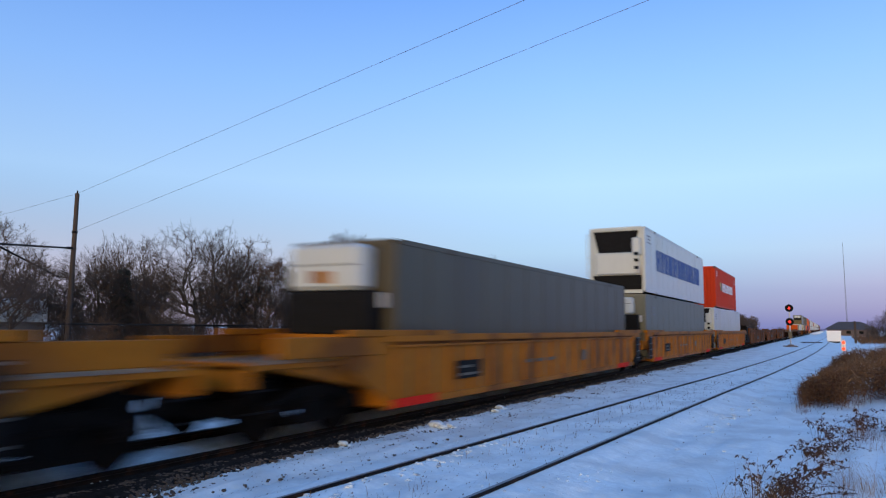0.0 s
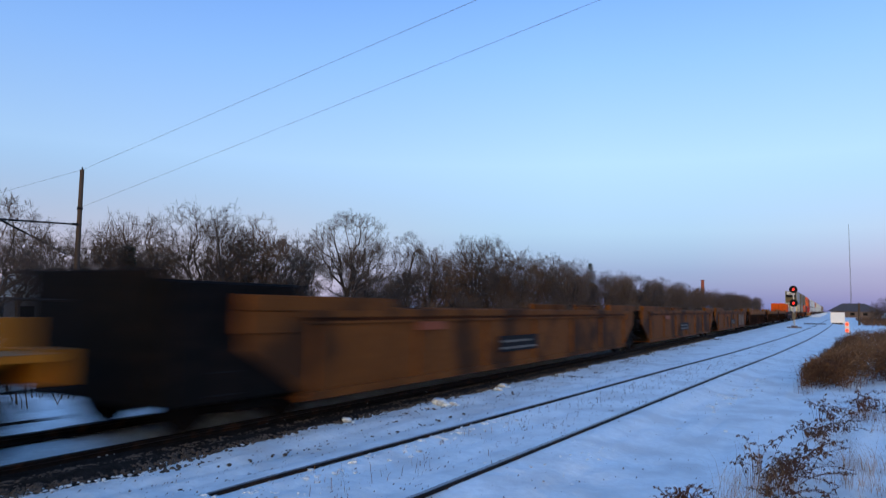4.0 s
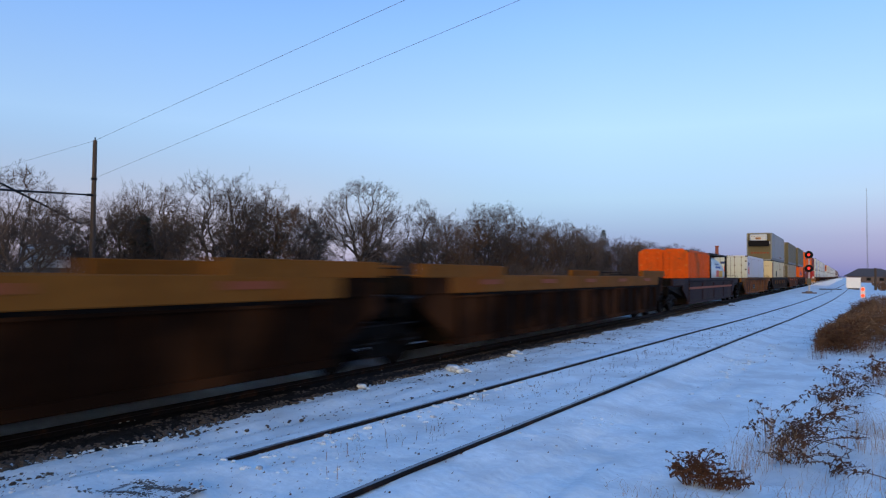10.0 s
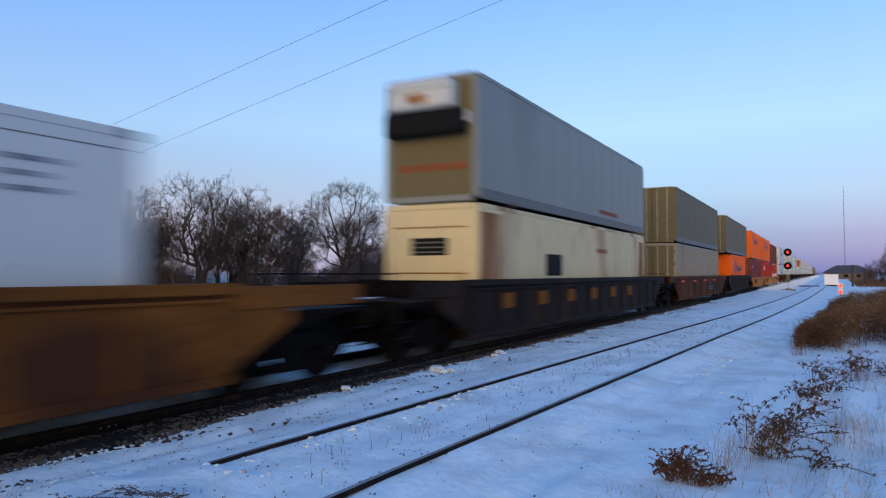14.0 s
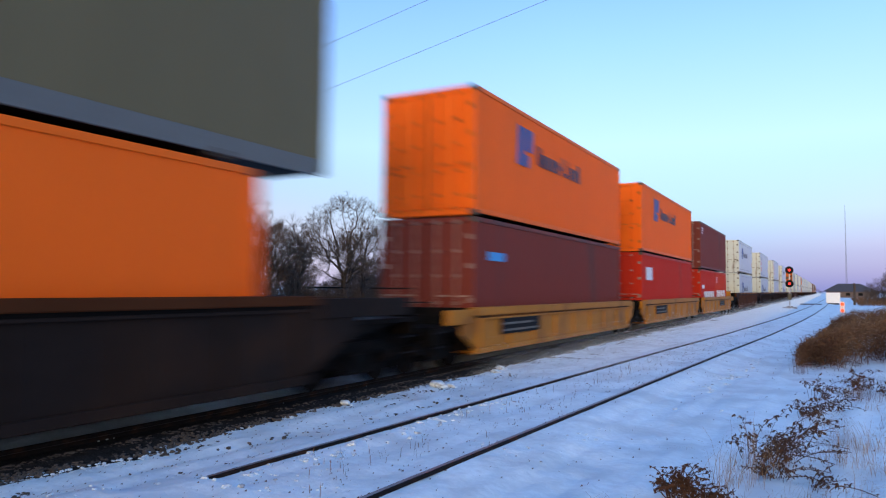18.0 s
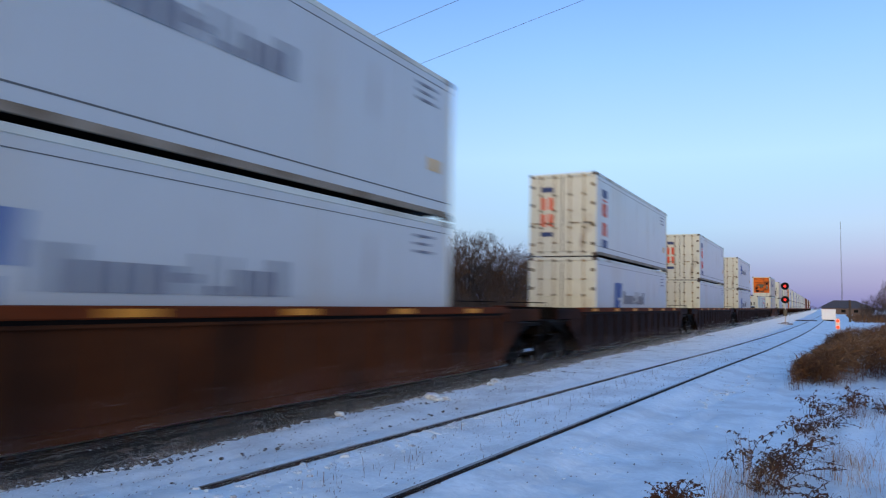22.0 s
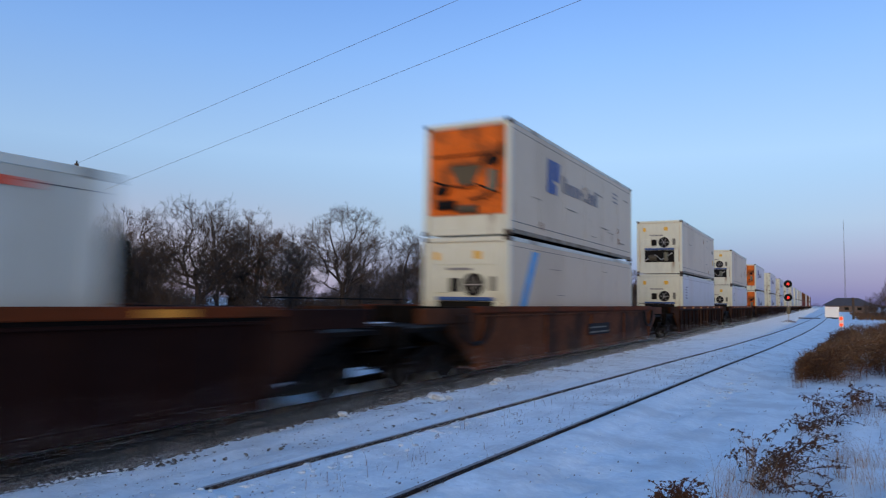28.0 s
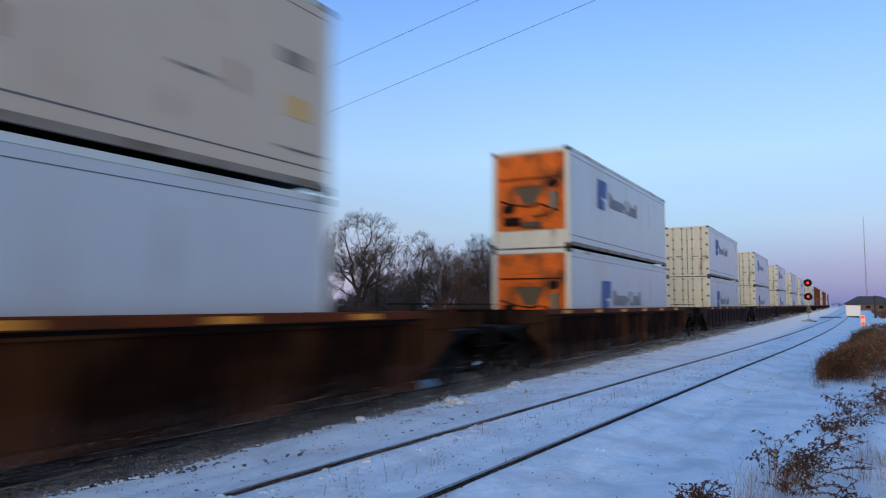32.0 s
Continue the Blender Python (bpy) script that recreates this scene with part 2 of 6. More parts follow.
PURPLE = material("grimy_purple_brown_car_paint", (0.022, 0.012, 0.013), 0.7, vary=0.3, scale=0.8, dirt=(0.036, 0.019, 0.016), dirt_amount=0.3, bump=0.2, gloss=0.08)
TRUCK = material("truck_cast_iron", (0.005, 0.0045, 0.004), 0.7, 0.2, vary=0.4, scale=6, dirt=(0.013, 0.008, 0.006), dirt_amount=0.3, gloss=0.05)
BLACK = material("black_fitting", (0.010, 0.010, 0.011), 0.6, vary=0.3, scale=6, gloss=0.05)
ORANGE = material("orange_container_paint", (0.80, 0.124, 0.005), 0.5, gloss=0.14, vary=0.07, scale=0.6, dirt=(0.72, 0.12, 0.008), dirt_amount=0.15, stretch=(1, 1, 0.22))
RED = material("red_container_paint", (0.42, 0.021, 0.007), 0.5, vary=0.08, gloss=0.1, scale=0.9, dirt=(0.30, 0.03, 0.02), dirt_amount=0.2, stretch=(1, 1, 0.22))
VERMILION = material("vermilion_container_paint", (0.45, 0.034, 0.008), 0.5, gloss=0.1, vary=0.08, scale=0.9, dirt=(0.38, 0.05, 0.02), dirt_amount=0.15, stretch=(1, 1, 0.22))
DARKRED = material("oxide_red_container_paint", (0.15, 0.026, 0.016), 0.55, vary=0.15, scale=0.9, dirt=(0.09, 0.03, 0.025), dirt_amount=0.2, stretch=(1, 1, 0.22))
WHITE = material("white_container_paint", (0.455, 0.49, 0.485), 0.30, gloss=0.6, vary=0.06, scale=0.5, dirt=(0.43, 0.42, 0.37), dirt_amount=0.2, stretch=(1, 1, 0.22), rust=0.3)
CREAMY = material("aged_white_container_paint", (0.55, 0.585, 0.52), 0.5, vary=0.12, scale=0.7, dirt=(0.42, 0.42, 0.35), dirt_amount=0.3, stretch=(1, 1, 0.22), rust=0.7)
SOILED = material("soiled_white_container_paint", (0.54, 0.44, 0.31), 0.42, gloss=0.25, vary=0.05, scale=0.5, dirt=(0.47, 0.375, 0.26), dirt_amount=0.25, stretch=(1, 1, 0.6), rust=0.3)
STAIN = material("rust_stained_beige", (0.23, 0.092, 0.033), 0.7, vary=0.4, scale=1.2, dirt=(0.42, 0.25, 0.12), dirt_amount=0.4, stretch=(1, 1, 0.22))
BEIGE = material("beige_container_paint", (0.60, 0.50, 0.29), 0.55, vary=0.12, scale=0.8, dirt=(0.34, 0.20, 0.10), dirt_amount=0.2, stretch=(1, 1, 0.22), rust=0.9)
GREY = material("grey_container_paint", (0.125, 0.128, 0.104), 0.45, gloss=0.3, vary=0.07, scale=0.5, dirt=(0.115, 0.12, 0.10), dirt_amount=0.2, stretch=(1, 1, 0.22), rust=0.1)
SLATE = material("slate_container_paint", (0.19, 0.205, 0.195), 0.45, gloss=0.3, vary=0.07, scale=0.5, dirt=(0.15, 0.16, 0.15), dirt_amount=0.2, stretch=(1, 1, 0.3))
OLIVE = material("olive_grey_container_paint", (0.130, 0.108, 0.056), 0.55, gloss=0.14, vary=0.08, scale=0.5, dirt=(0.13, 0.11, 0.065), dirt_amount=0.2, stretch=(1, 1, 0.22))
TAUPE = material("taupe_container_paint", (0.066, 0.055, 0.034), 0.45, gloss=0.4, vary=0.10, scale=0.5, dirt=(0.05, 0.04, 0.028), dirt_amount=0.2, stretch=(1, 1, 0.22))
PALEGREY = material("pale_grey_container_paint", (0.25, 0.22, 0.165), 0.55, vary=0.08, scale=0.7, dirt=(0.20, 0.18, 0.14), dirt_amount=0.2, stretch=(1, 1, 0.22))
FRAME_GREY = material("grey_frame_paint", (0.12, 0.125, 0.12), 0.5, 0.0, vary=0.15, scale=3)
WIRE = material("grey_wire", (0.12, 0.13, 0.16), 0.6, vary=0.1)
EARTH = material("frozen_earth", (0.10, 0.09, 0.082), 0.95, vary=0.4, scale=6, bump=0.6)
STEEL = material("galvanised_steel", (0.45, 0.46, 0.47), 0.45, 0.5, vary=0.15, scale=3)
LETTER_BLUE = material("bright_blue_marking", (0.018, 0.072, 0.26), 0.5, vary=0.06)
REFLECTOR = material("orange_reflector", (0.62, 0.24, 0.025), 0.45, vary=0.15, scale=4)
UNIT_ORANGE = material("stained_orange_paint", (0.58, 0.122, 0.012), 0.55, vary=0.3, scale=1.8, dirt=(0.22, 0.06, 0.015), dirt_amount=0.4, rust=0.6)
CASTING = material("rusty_dark_casting", (0.07, 0.055, 0.045), 0.7, vary=0.3, scale=6)
BLUE = material("blue_marking", (0.03, 0.085, 0.27), 0.5, vary=0.05)
DULLBLUE = material("dull_navy_marking", (0.035, 0.06, 0.16), 0.5, vary=0.15)
SKYBLUE = material("light_blue_marking", (0.05, 0.30, 0.62), 0.5, vary=0.05)
WHITE_MARK = material("white_marking", (0.75, 0.73, 0.70), 0.5, vary=0.08)
GREY_MARK = material("dark_grey_marking", (0.17, 0.18, 0.21), 0.5, vary=0.15)
WORN_MARK = material("worn_pale_marking", (0.17, 0.165, 0.15), 0.6, vary=0.4, scale=4)
NAVY_MARK = material("dark_navy_marking", (0.035, 0.03, 0.06), 0.5, vary=0.1)
PALE_LINE = material("worn_pale_lettering", (0.12, 0.115, 0.10), 0.6, vary=0.5, scale=5)
GREEN_MARK = material("green_marking", (0.02, 0.22, 0.10), 0.5, vary=0.1)
RUSTSTRIPE = material("faded_orange_stripe", (0.22, 0.055, 0.02), 0.6, vary=0.2)
RED_MARK = material("red_marking", (0.62, 0.10, 0.05), 0.5, vary=0.08)
YELLOW_MARK = material("yellow_marking", (0.62, 0.36, 0.05), 0.5, vary=0.1)
REDTRIM = material("red_sill_paint", (0.60, 0.022, 0.012), 0.6, vary=0.15, scale=2, dirt=(0.3, 0.02, 0.012), dirt_amount=0.2, gloss=0.05)
BARK = material("grey_brown_bark", (0.06, 0.047, 0.039), 0.9, vary=0.3, scale=6, bump=0.5, obj_random=0.25)
TWIG = material("bare_twigs", (0.086, 0.064, 0.051), 0.9, vary=0.25, scale=1.5, obj_random=0.2)
DRYTWIG = material("brown_twigs", (0.10, 0.062, 0.040), 0.9, vary=0.3, scale=1.5, obj_random=0.2)
RUSTLEAF = material("rust_brown_leaves", (0.088, 0.042, 0.022), 0.8, vary=0.4, scale=5)
DARKGRASS = material("dark_dead_grass", (0.075, 0.035, 0.017), 0.85, vary=0.4, scale=4)
SIGN_YELLOW = material("yellow_sign_face", (0.75, 0.42, 0.06), 0.5, vary=0.05)
ROOF = material("dark_shingle_roof", (0.075, 0.075, 0.085), 0.85, vary=0.25, scale=3)
SIDING = material("blue_grey_siding", (0.10, 0.10, 0.11), 0.8, vary=0.15, scale=2)
DRYLEAF = material("dry_brown_leaves", (0.075, 0.044, 0.030), 0.8, vary=0.35, scale=5)
BANKPALE = material("pale_matted_grass", (0.20, 0.13, 0.075), 0.85, vary=0.35, scale=3)
GRASS = material("dead_grass", (0.135, 0.072, 0.036), 0.85, vary=0.4, scale=4)
PALEGRASS = material("pale_dead_grass", (0.30, 0.20, 0.115), 0.85, vary=0.3, scale=4)
WOOD = material("weathered_pole_wood", (0.075, 0.055, 0.042), 0.9, vary=0.3, scale=3, bump=0.4, stretch=(1, 1, 0.1))
FOLIAGE = material("conifer_needles", (0.035, 0.045, 0.03), 0.8, vary=0.3, scale=3)
SIGNAL_RED = material("lit_red_lens", (0.5, 0.02, 0.02), 0.3, vary=0.0, emit=(1.0, 0.03, 0.03, 1.3))
MARKER_RED = material("lit_marker_lens", (0.6, 0.08, 0.03), 0.3, vary=0.0, emit=(1.0, 0.06, 0.02, 1.1))
BRICK = material("far_red_brick", (0.25, 0.08, 0.05), 0.85, vary=0.2, scale=2)
GRIMYRAIL = material("grimy_bottom_rail", (0.24, 0.205, 0.155), 0.6, vary=0.3, scale=2.5, dirt=(0.12, 0.085, 0.05), dirt_amount=0.3, gloss=0.1)
BAR = material("dull_lock_bar", (0.34, 0.32, 0.26), 0.45, 0.3, vary=0.25, scale=5, gloss=0.3)
PALEGEAR = material("dull_pinkish_lock_gear", (0.24, 0.15, 0.125), 0.6, vary=0.4, scale=7)
GEAR = material("grimy_lock_gear", (0.10, 0.085, 0.06), 0.6, vary=0.5, scale=9, dirt=(0.33, 0.22, 0.09), dirt_amount=0.25)
CABINET = material("white_cabinet_paint", (0.78, 0.80, 0.80), 0.5, vary=0.05, scale=2)
HOUSE = material("far_grey_siding", (0.13, 0.10, 0.09), 0.8, vary=0.15, scale=2)


# ---- mesh building ----
class Shape:
    """Collects boxes, tubes and plates into one mesh."""

    def __init__(self):
        self.v, self.f = [], []

    def add(self, verts, faces):
        n = len(self.v)
        self.v += [tuple(p) for p in verts]
        self.f += [tuple(n + i for i in q) for q in faces]
        return self

    def box(self, x0, x1, y0, y1, z0, z1, c=0.0):
        """A box, with its long edges chamfered by c."""
        if c <= 0:
            self.add([(x0, y0, z0), (x1, y0, z0), (x1, y1, z0), (x0, y1, z0), (x0, y0, z1), (x1, y0, z1), (x1, y1, z1), (x0, y1, z1)],
                     [(0, 3, 2, 1), (4, 5, 6, 7), (0, 1, 5, 4), (1, 2, 6, 5), (2, 3, 7, 6), (3, 0, 4, 7)])
            return self
        c = min(c, (x1 - x0) / 2.1, (y1 - y0) / 2.1, (z1 - z0) / 2.1)
        ring = lambda z, i: [(x0 + c + i, y0 + i, z), (x1 - c - i, y0 + i, z), (x1 - i, y0 + c + i, z), (x1 - i, y1 - c - i, z),
                             (x1 - c - i, y1 - i, z), (x0 + c + i, y1 - i, z), (x0 + i, y1 - c - i, z), (x0 + i, y0 + c + i, z)]
        k = c * 0.6
        rings = [ring(z0, k), ring(z0 + k, 0), ring(z1 - k, 0), ring(z1, k)]
        faces = [tuple(range(7, -1, -1)), tuple(range(24, 32))]
        for r in range(3):
            for i in range(8):
                j = (i + 1) % 8
                faces.append((r * 8 + i, r * 8 + j, r * 8 + 8 + j, r * 8 + 8 + i))
        return self.add(sum(rings, []), faces)

    def tube(self, a, b, r0, r1=None, n=8, cap=True):
        a, b = Vector(a), Vector(b)
        r1 = r0 if r1 is None else r1
        d = (b - a).normalized()
        u = d.orthogonal().normalized()
        w = d.cross(u)
        vs = []
        for p, r in ((a, r0), (b, r1)):
            vs += [p + r * (math.cos(2 * math.pi * i / n) * u + math.sin(2 * math.pi * i / n) * w) for i in range(n)]
        fs = [(i, (i + 1) % n, n + (i + 1) % n, n + i) for i in range(n)]
        if cap:
            fs += [tuple(range(n - 1, -1, -1)), tuple(range(n, 2 * n))]
        return self.add(vs, fs)

    def path(self, pts, r, n=6):
        """A bent tube through the points."""
        pts = [Vector(p) for p in pts]
        vs = []
        u = None
        for i, p in enumerate(pts):
            d = ((pts[i + 1] if i + 1 < len(pts) else p) - (pts[i - 1] if i else p)).normalized()
            u = d.orthogonal().normalized() if u is None else (u - d * u.dot(d)).normalized()
            w = d.cross(u)
            vs += [p + r * (math.cos(2 * math.pi * k / n) * u + math.sin(2 * math.pi * k / n) * w) for k in range(n)]
        fs = [(i * n + k, i * n + (k + 1) % n, (i + 1) * n + (k + 1) % n, (i + 1) * n + k) for i in range(len(pts) - 1) for k in range(n)]
        fs += [tuple(range(n - 1, -1, -1)), tuple(range((len(pts) - 1) * n, len(pts) * n))]
        return self.add(vs, fs)

    def prism(self, outline, axis, lo, hi):
        """An outline of (a, b) pairs drawn along the axis 'x' or 'y'."""
        n = len(outline)
        place = (lambda a, b, k: (k, a, b)) if axis == "x" else (lambda a, b, k: (a, k, b))
        vs = [place(a, b, lo) for a, b in outline] + [place(a, b, hi) for a, b in outline]
        fs = [(i, (i + 1) % n, n + (i + 1) % n, n + i) for i in range(n)] + [tuple(range(n - 1, -1, -1)), tuple(range(n, 2 * n))]
        return self.add(vs, fs)

    def mesh(self, name, mat, smooth=False):
        me = bpy.data.meshes.new(name)
        me.from_pydata(self.v, [], self.f)
        bm = bmesh.new()
        bm.from_mesh(me)
        bmesh.ops.recalc_face_normals(bm, faces=bm.faces)
        bm.to_mesh(me)
        bm.free()
        me.materials.append(mat)
        if smooth:
            me.polygons.foreach_set("use_smooth", [True] * len(me.polygons))
        return me


KEPT = {}


def kept(key, make):
    """One mesh for all alike parts."""
    if key not in KEPT:
        KEPT[key] = make()
    return KEPT[key]


def part(name, me, parent, label="", m=None):
    ob = new(name, me)
    ob.parent = parent
    if m is not None:
        ob.matrix_basis = m
    if label:
        tagged(ob, label)
    return ob


def thing(name, label, category, group="", m=None, kind="", me=None):
    ob = new(name, me)
    if m is not None:
        ob.matrix_basis = m
    return tagged(ob, label, category, group, kind)


# ---- ground and tracks ----
MAIN_X = -7.92
NEAR = [(-60, -6.4), (-20, -4.85), (0, -4.12), (5, -3.96), (10, -3.72), (20, -3.22), (30, -2.65), (45, -2.02), (60, -1.55), (85, -1.0), (120, -0.4), (200, 0.6), (400, 2.5)]


def near_x(y):
    for (y0, a), (y1, b) in zip(NEAR, NEAR[1:]):
        if y <= y1:
            return a + (b - a) * (y - y0) / (y1 - y0)
    return NEAR[-1][1]


def ground_z(x, y):
    z = -0.13 + 0.022 * noise.noise(Vector((x * 0.5, y * 0.3, 0))) + 0.014 * noise.noise(Vector((x * 2.1, y * 1.6, 3))) + 0.008 * noise.noise(Vector((x * 5, y * 5, 9)))
    rut = x - near_x(y)
    if -2.6 < rut < 4.5 and -3 < y < 60:
        z += 0.046 * noise.noise(Vector((rut * 4.2, y * 0.35, 12))) + 0.010 * noise.noise(Vector((x * 7.5, y * 4.5, 41))) + 0.024 * abs(noise.noise(Vector((x * 3.1, y * 2.4, 20)))) + 0.016 * max(0.0, noise.noise(Vector((x * 1.3, y * 1.1, 31))))
    if x < MAIN_X - 3.5:
        z -= 0.5 * min(1, (MAIN_X - 3.5 - x) / 3)
    d = abs(x - near_x(y))
    if d < 1.5:
        z += 0.076 * min(1, (1.5 - d) / 0.5)
    r = abs(d - 0.752)
    if r < 0.32:
        z += 0.034 * (1 - r / 0.32)
    if r < 0.2 and (y > 4.4 or x > near_x(y)):
        z = min(z, -0.032)
    if y < 4.4 and abs(x - near_x(y) + 0.752) < 0.6:
        z = max(z, 0.012 + 0.03 * noise.noise(Vector((x * 3, y * 3, 7)))) if y < 3.75 else z + 0.02
    bank = max(0.0, min(1.0, (x + 0.6) / 2.2)) * max(0.0, min(1.0, (y - 14) / 6)) * max(0.0, min(1.0, (46 - y) / 10))
    return z + 0.35 * bank


def build_ground():
    xs = [-2500, -900, -300, -120, -60, -35, -22] + [-16 + 0.5 * i for i in range(11)] + [-10.5 + 0.1 * i for i in range(135)] + [3 + 0.5 * i for i in range(16)] + [12, 16, 24, 40, 80, 200, 700, 2500]
    ys = [-900, -300, -120, -60, -30, -15, -8, -4] + [-2 + 0.1 * i for i in range(225)] + [20.6 + 0.6 * i for i in range(70)] + [64, 70, 80, 95, 115, 140, 180, 240, 350, 600, 1100, 2000, 3800]
    sh = Shape()
    sh.v = [(x, y, ground_z(x, y)) for y in ys for x in xs]
    n = len(xs)
    sh.f = [(j * n + i, j * n + i + 1, (j + 1) * n + i + 1, (j + 1) * n + i) for j in range(len(ys) - 1) for i in range(n - 1)]
    me = sh.mesh("ground", SNOW, True)
    thing("ground", "flat ground under a crust of trodden snow", "ground", kind="structure", me=me)


def rail_profile(sh, pts, half=0.036, foot=0.07, h=0.17):
    """A rail: foot, web and head swept along the points at its centre."""
    prof = [(-foot, -h), (foot, -h), (foot, -h + 0.015), (0.012, -h + 0.03), (0.012, -0.045), (half, -0.035), (half, -0.004), (half - 0.008, 0), (-half + 0.008, 0), (-half, -0.004), (-half, -0.035), (-0.012, -0.045), (-0.012, -h + 0.03), (-foot, -h + 0.015)]
    n = len(prof)
    vs = [(x + a, y, z + b) for x, y, z in pts for a, b in prof]
    fs = [(k * n + i, k * n + (i + 1) % n, (k + 1) * n + (i + 1) % n, (k + 1) * n + i) for k in range(len(pts) - 1) for i in range(n)]
    sh.add(vs, fs)


def build_tracks():
    ys = [-120, -60, -30, -15] + [-10 + 1.5 * i for i in range(60)] + [85, 100, 130, 200, 400]
    near = thing("railway_track", "snow-covered siding track with two dark steel rails", "track", kind="structure")
    for side in (-0.752, 0.752):
        sh = Shape()
        rail_profile(sh, [(near_x(y) + side, y, 0.0) for y in ys])
        r = part("rail", sh.mesh("rail", RAIL_STEEL), near)
        top = Shape()
        for y0, y1 in zip(ys, ys[1:]):
            a, b = near_x(y0) + side, near_x(y1) + side
            top.add([(a - 0.02, y0, 0.002), (a + 0.02, y0, 0.002), (b + 0.02, y1, 0.002), (b - 0.02, y1, 0.002)], [(0, 1, 2, 3)])
        part("rail_head", top.mesh("rail_head", RAIL_TOP), r, "worn steel running surface")
    main = thing("railway_track", "main track on dark ballast with snow between its rails", "track", kind="structure")
    for side in (-0.752, 0.752):
        sh = Shape()
        rail_profile(sh, [(MAIN_X + side, y, 0.0) for y in (-900, -100, 0, 50, 100, 300, 1500)])
        part("rail", sh.mesh("rail", RAIL_STEEL), main)
    for out in (1, -1):
        sh = Shape()
        ys2 = [-100, -30] + [-6 + 0.25 * i for i in range(240)] + [60, 90, 140, 400]
        prof = lambda y: [(MAIN_X + out * 0.66, -0.10), (MAIN_X + out * 0.95, -0.075), (MAIN_X + out * (1.27 + 0.10 * noise.noise(Vector((y, 0, 5)))), -0.085), (MAIN_X + out * (1.62 + 0.24 * noise.noise(Vector((y * 0.9, 2, 5))) + 0.1 * noise.noise(Vector((y * 4, 2, 5)))), -0.165)]
        vs = [(x, y, z + 0.012 * noise.noise(Vector((x * 3, y * 3, 1)))) for y in ys2 for x, z in prof(y)]
        fs = [(k * 4 + i, k * 4 + i + 1, k * 4 + 5 + i, k * 4 + 4 + i) for k in range(len(ys2) - 1) for i in range(3)]
        sh.add(vs, fs)
        thing("ballast", "shoulder of dark crushed stone ballast beside the main track", "ballast", kind="structure", me=sh.mesh("ballast", BALLAST, True))


# ---- train ----
SPEED, CLIP, LINE = 16.48, 32.0, 1.03
MOVING = []


def wheel_mesh():
    sh = Shape()
    for x0, x1, r in ((-0.065, 0.05, 0.46), (0.05, 0.075, 0.49)):
        sh.tube((x0, 0, 0), (x1, 0, 0), r, n=20)
    sh.tube((-0.10, 0, 0), (-0.06, 0, 0), 0.10, n=10)
    return sh.mesh("wheel", TRUCK)


def frame_mesh():
    """Cast side frame of a truck: arched bar, spring window and bearing ends."""
    sh = Shape()
    sh.prism([(-1.15, 0.36), (-1.15, 0.56), (-0.85, 0.60), (-0.45, 0.74), (0.45, 0.74), (0.85, 0.60), (1.15, 0.56), (1.15, 0.36), (0.92, 0.36), (0.80, 0.46), (0.40, 0.60), (-0.40, 0.60), (-0.80, 0.46), (-0.92, 0.36)], "x", -0.06, 0.06)
    sh.prism([(-0.75, 0.46), (-0.40, 0.22), (0.40, 0.22), (0.75, 0.46), (0.66, 0.50), (0.36, 0.30), (-0.36, 0.30), (-0.66, 0.50)], "x", -0.05, 0.05)
    for y in (-0.3, 0.22):
        sh.box(-0.06, 0.06, y, y + 0.08, 0.24, 0.66)
    return sh.mesh("side_frame", TRUCK)


def spring_mesh():
    sh = Shape()
    side = [(-0.20 - 0.02 * (k % 2), 0.30 + 0.035 * k) for k in range(9)]
    sh.prism(side + [(-y, z) for y, z in reversed(side)], "x", -0.055, 0.055)
    return sh.mesh("spring_nest", TRUCK)


def rigging_mesh():
    """Brake beams, rods and hangers between the wheels."""
    sh = Shape()
    for y in (-0.36, 0.36):
        sh.box(-0.86, 0.86, y - 0.07, y + 0.07, 0.30, 0.56, 0.03)
    for x in (-0.48, 0.0, 0.48):
        sh.box(x - 0.10, x + 0.10, -1.42, 1.42, 0.34, 0.52, 0.03)
    for y in (-1.46, 1.38):
        sh.box(-0.80, 0.80, y, y + 0.08, 0.36, 0.62, 0.02)
    return sh.mesh("brake_rigging", TRUCK)


def add_truck(car, y):
    t = part("truck", kept("bolster", lambda: Shape().box(-1.1, 1.1, -0.16, 0.16, 0.52, 0.80, 0.04).mesh("truck", TRUCK)), car, "", pose(0, y, 0))
    tagged(part("brake_rigging", kept("rigging", rigging_mesh), t), kind="stuff")
    for ax in (-0.89, 0.89):
        for sx in (-1, 1):
            part("wheel", kept("wheel", wheel_mesh), t, "", pose(0.78 * sx, ax, 0.46, 0, 0, 180 if sx > 0 else 0))
        part("axle", kept("axle", lambda: Shape().tube((-0.95, 0, 0), (0.95, 0, 0), 0.08).mesh("axle", TRUCK)), t, "", pose(0, ax, 0.46))
    for sx in (-1, 1):
        f = part("side_frame", kept("frame", frame_mesh), t, "", pose(1.02 * sx, 0, 0))
        for ax in (-1.0, 1.0):
            part("bearing_cap", kept("cap", lambda: Shape().tube((-0.04, 0, 0), (0.07, 0, 0), 0.11, 0.09, 12).mesh("bearing_cap", TRUCK)), t, "", pose(1.06 * sx, ax * 0.89, 0.46, 0, 0, 0 if sx > 0 else 180))
        part("spring_nest", kept("spring", spring_mesh), t, "", pose(1.02 * sx, 0, 0))


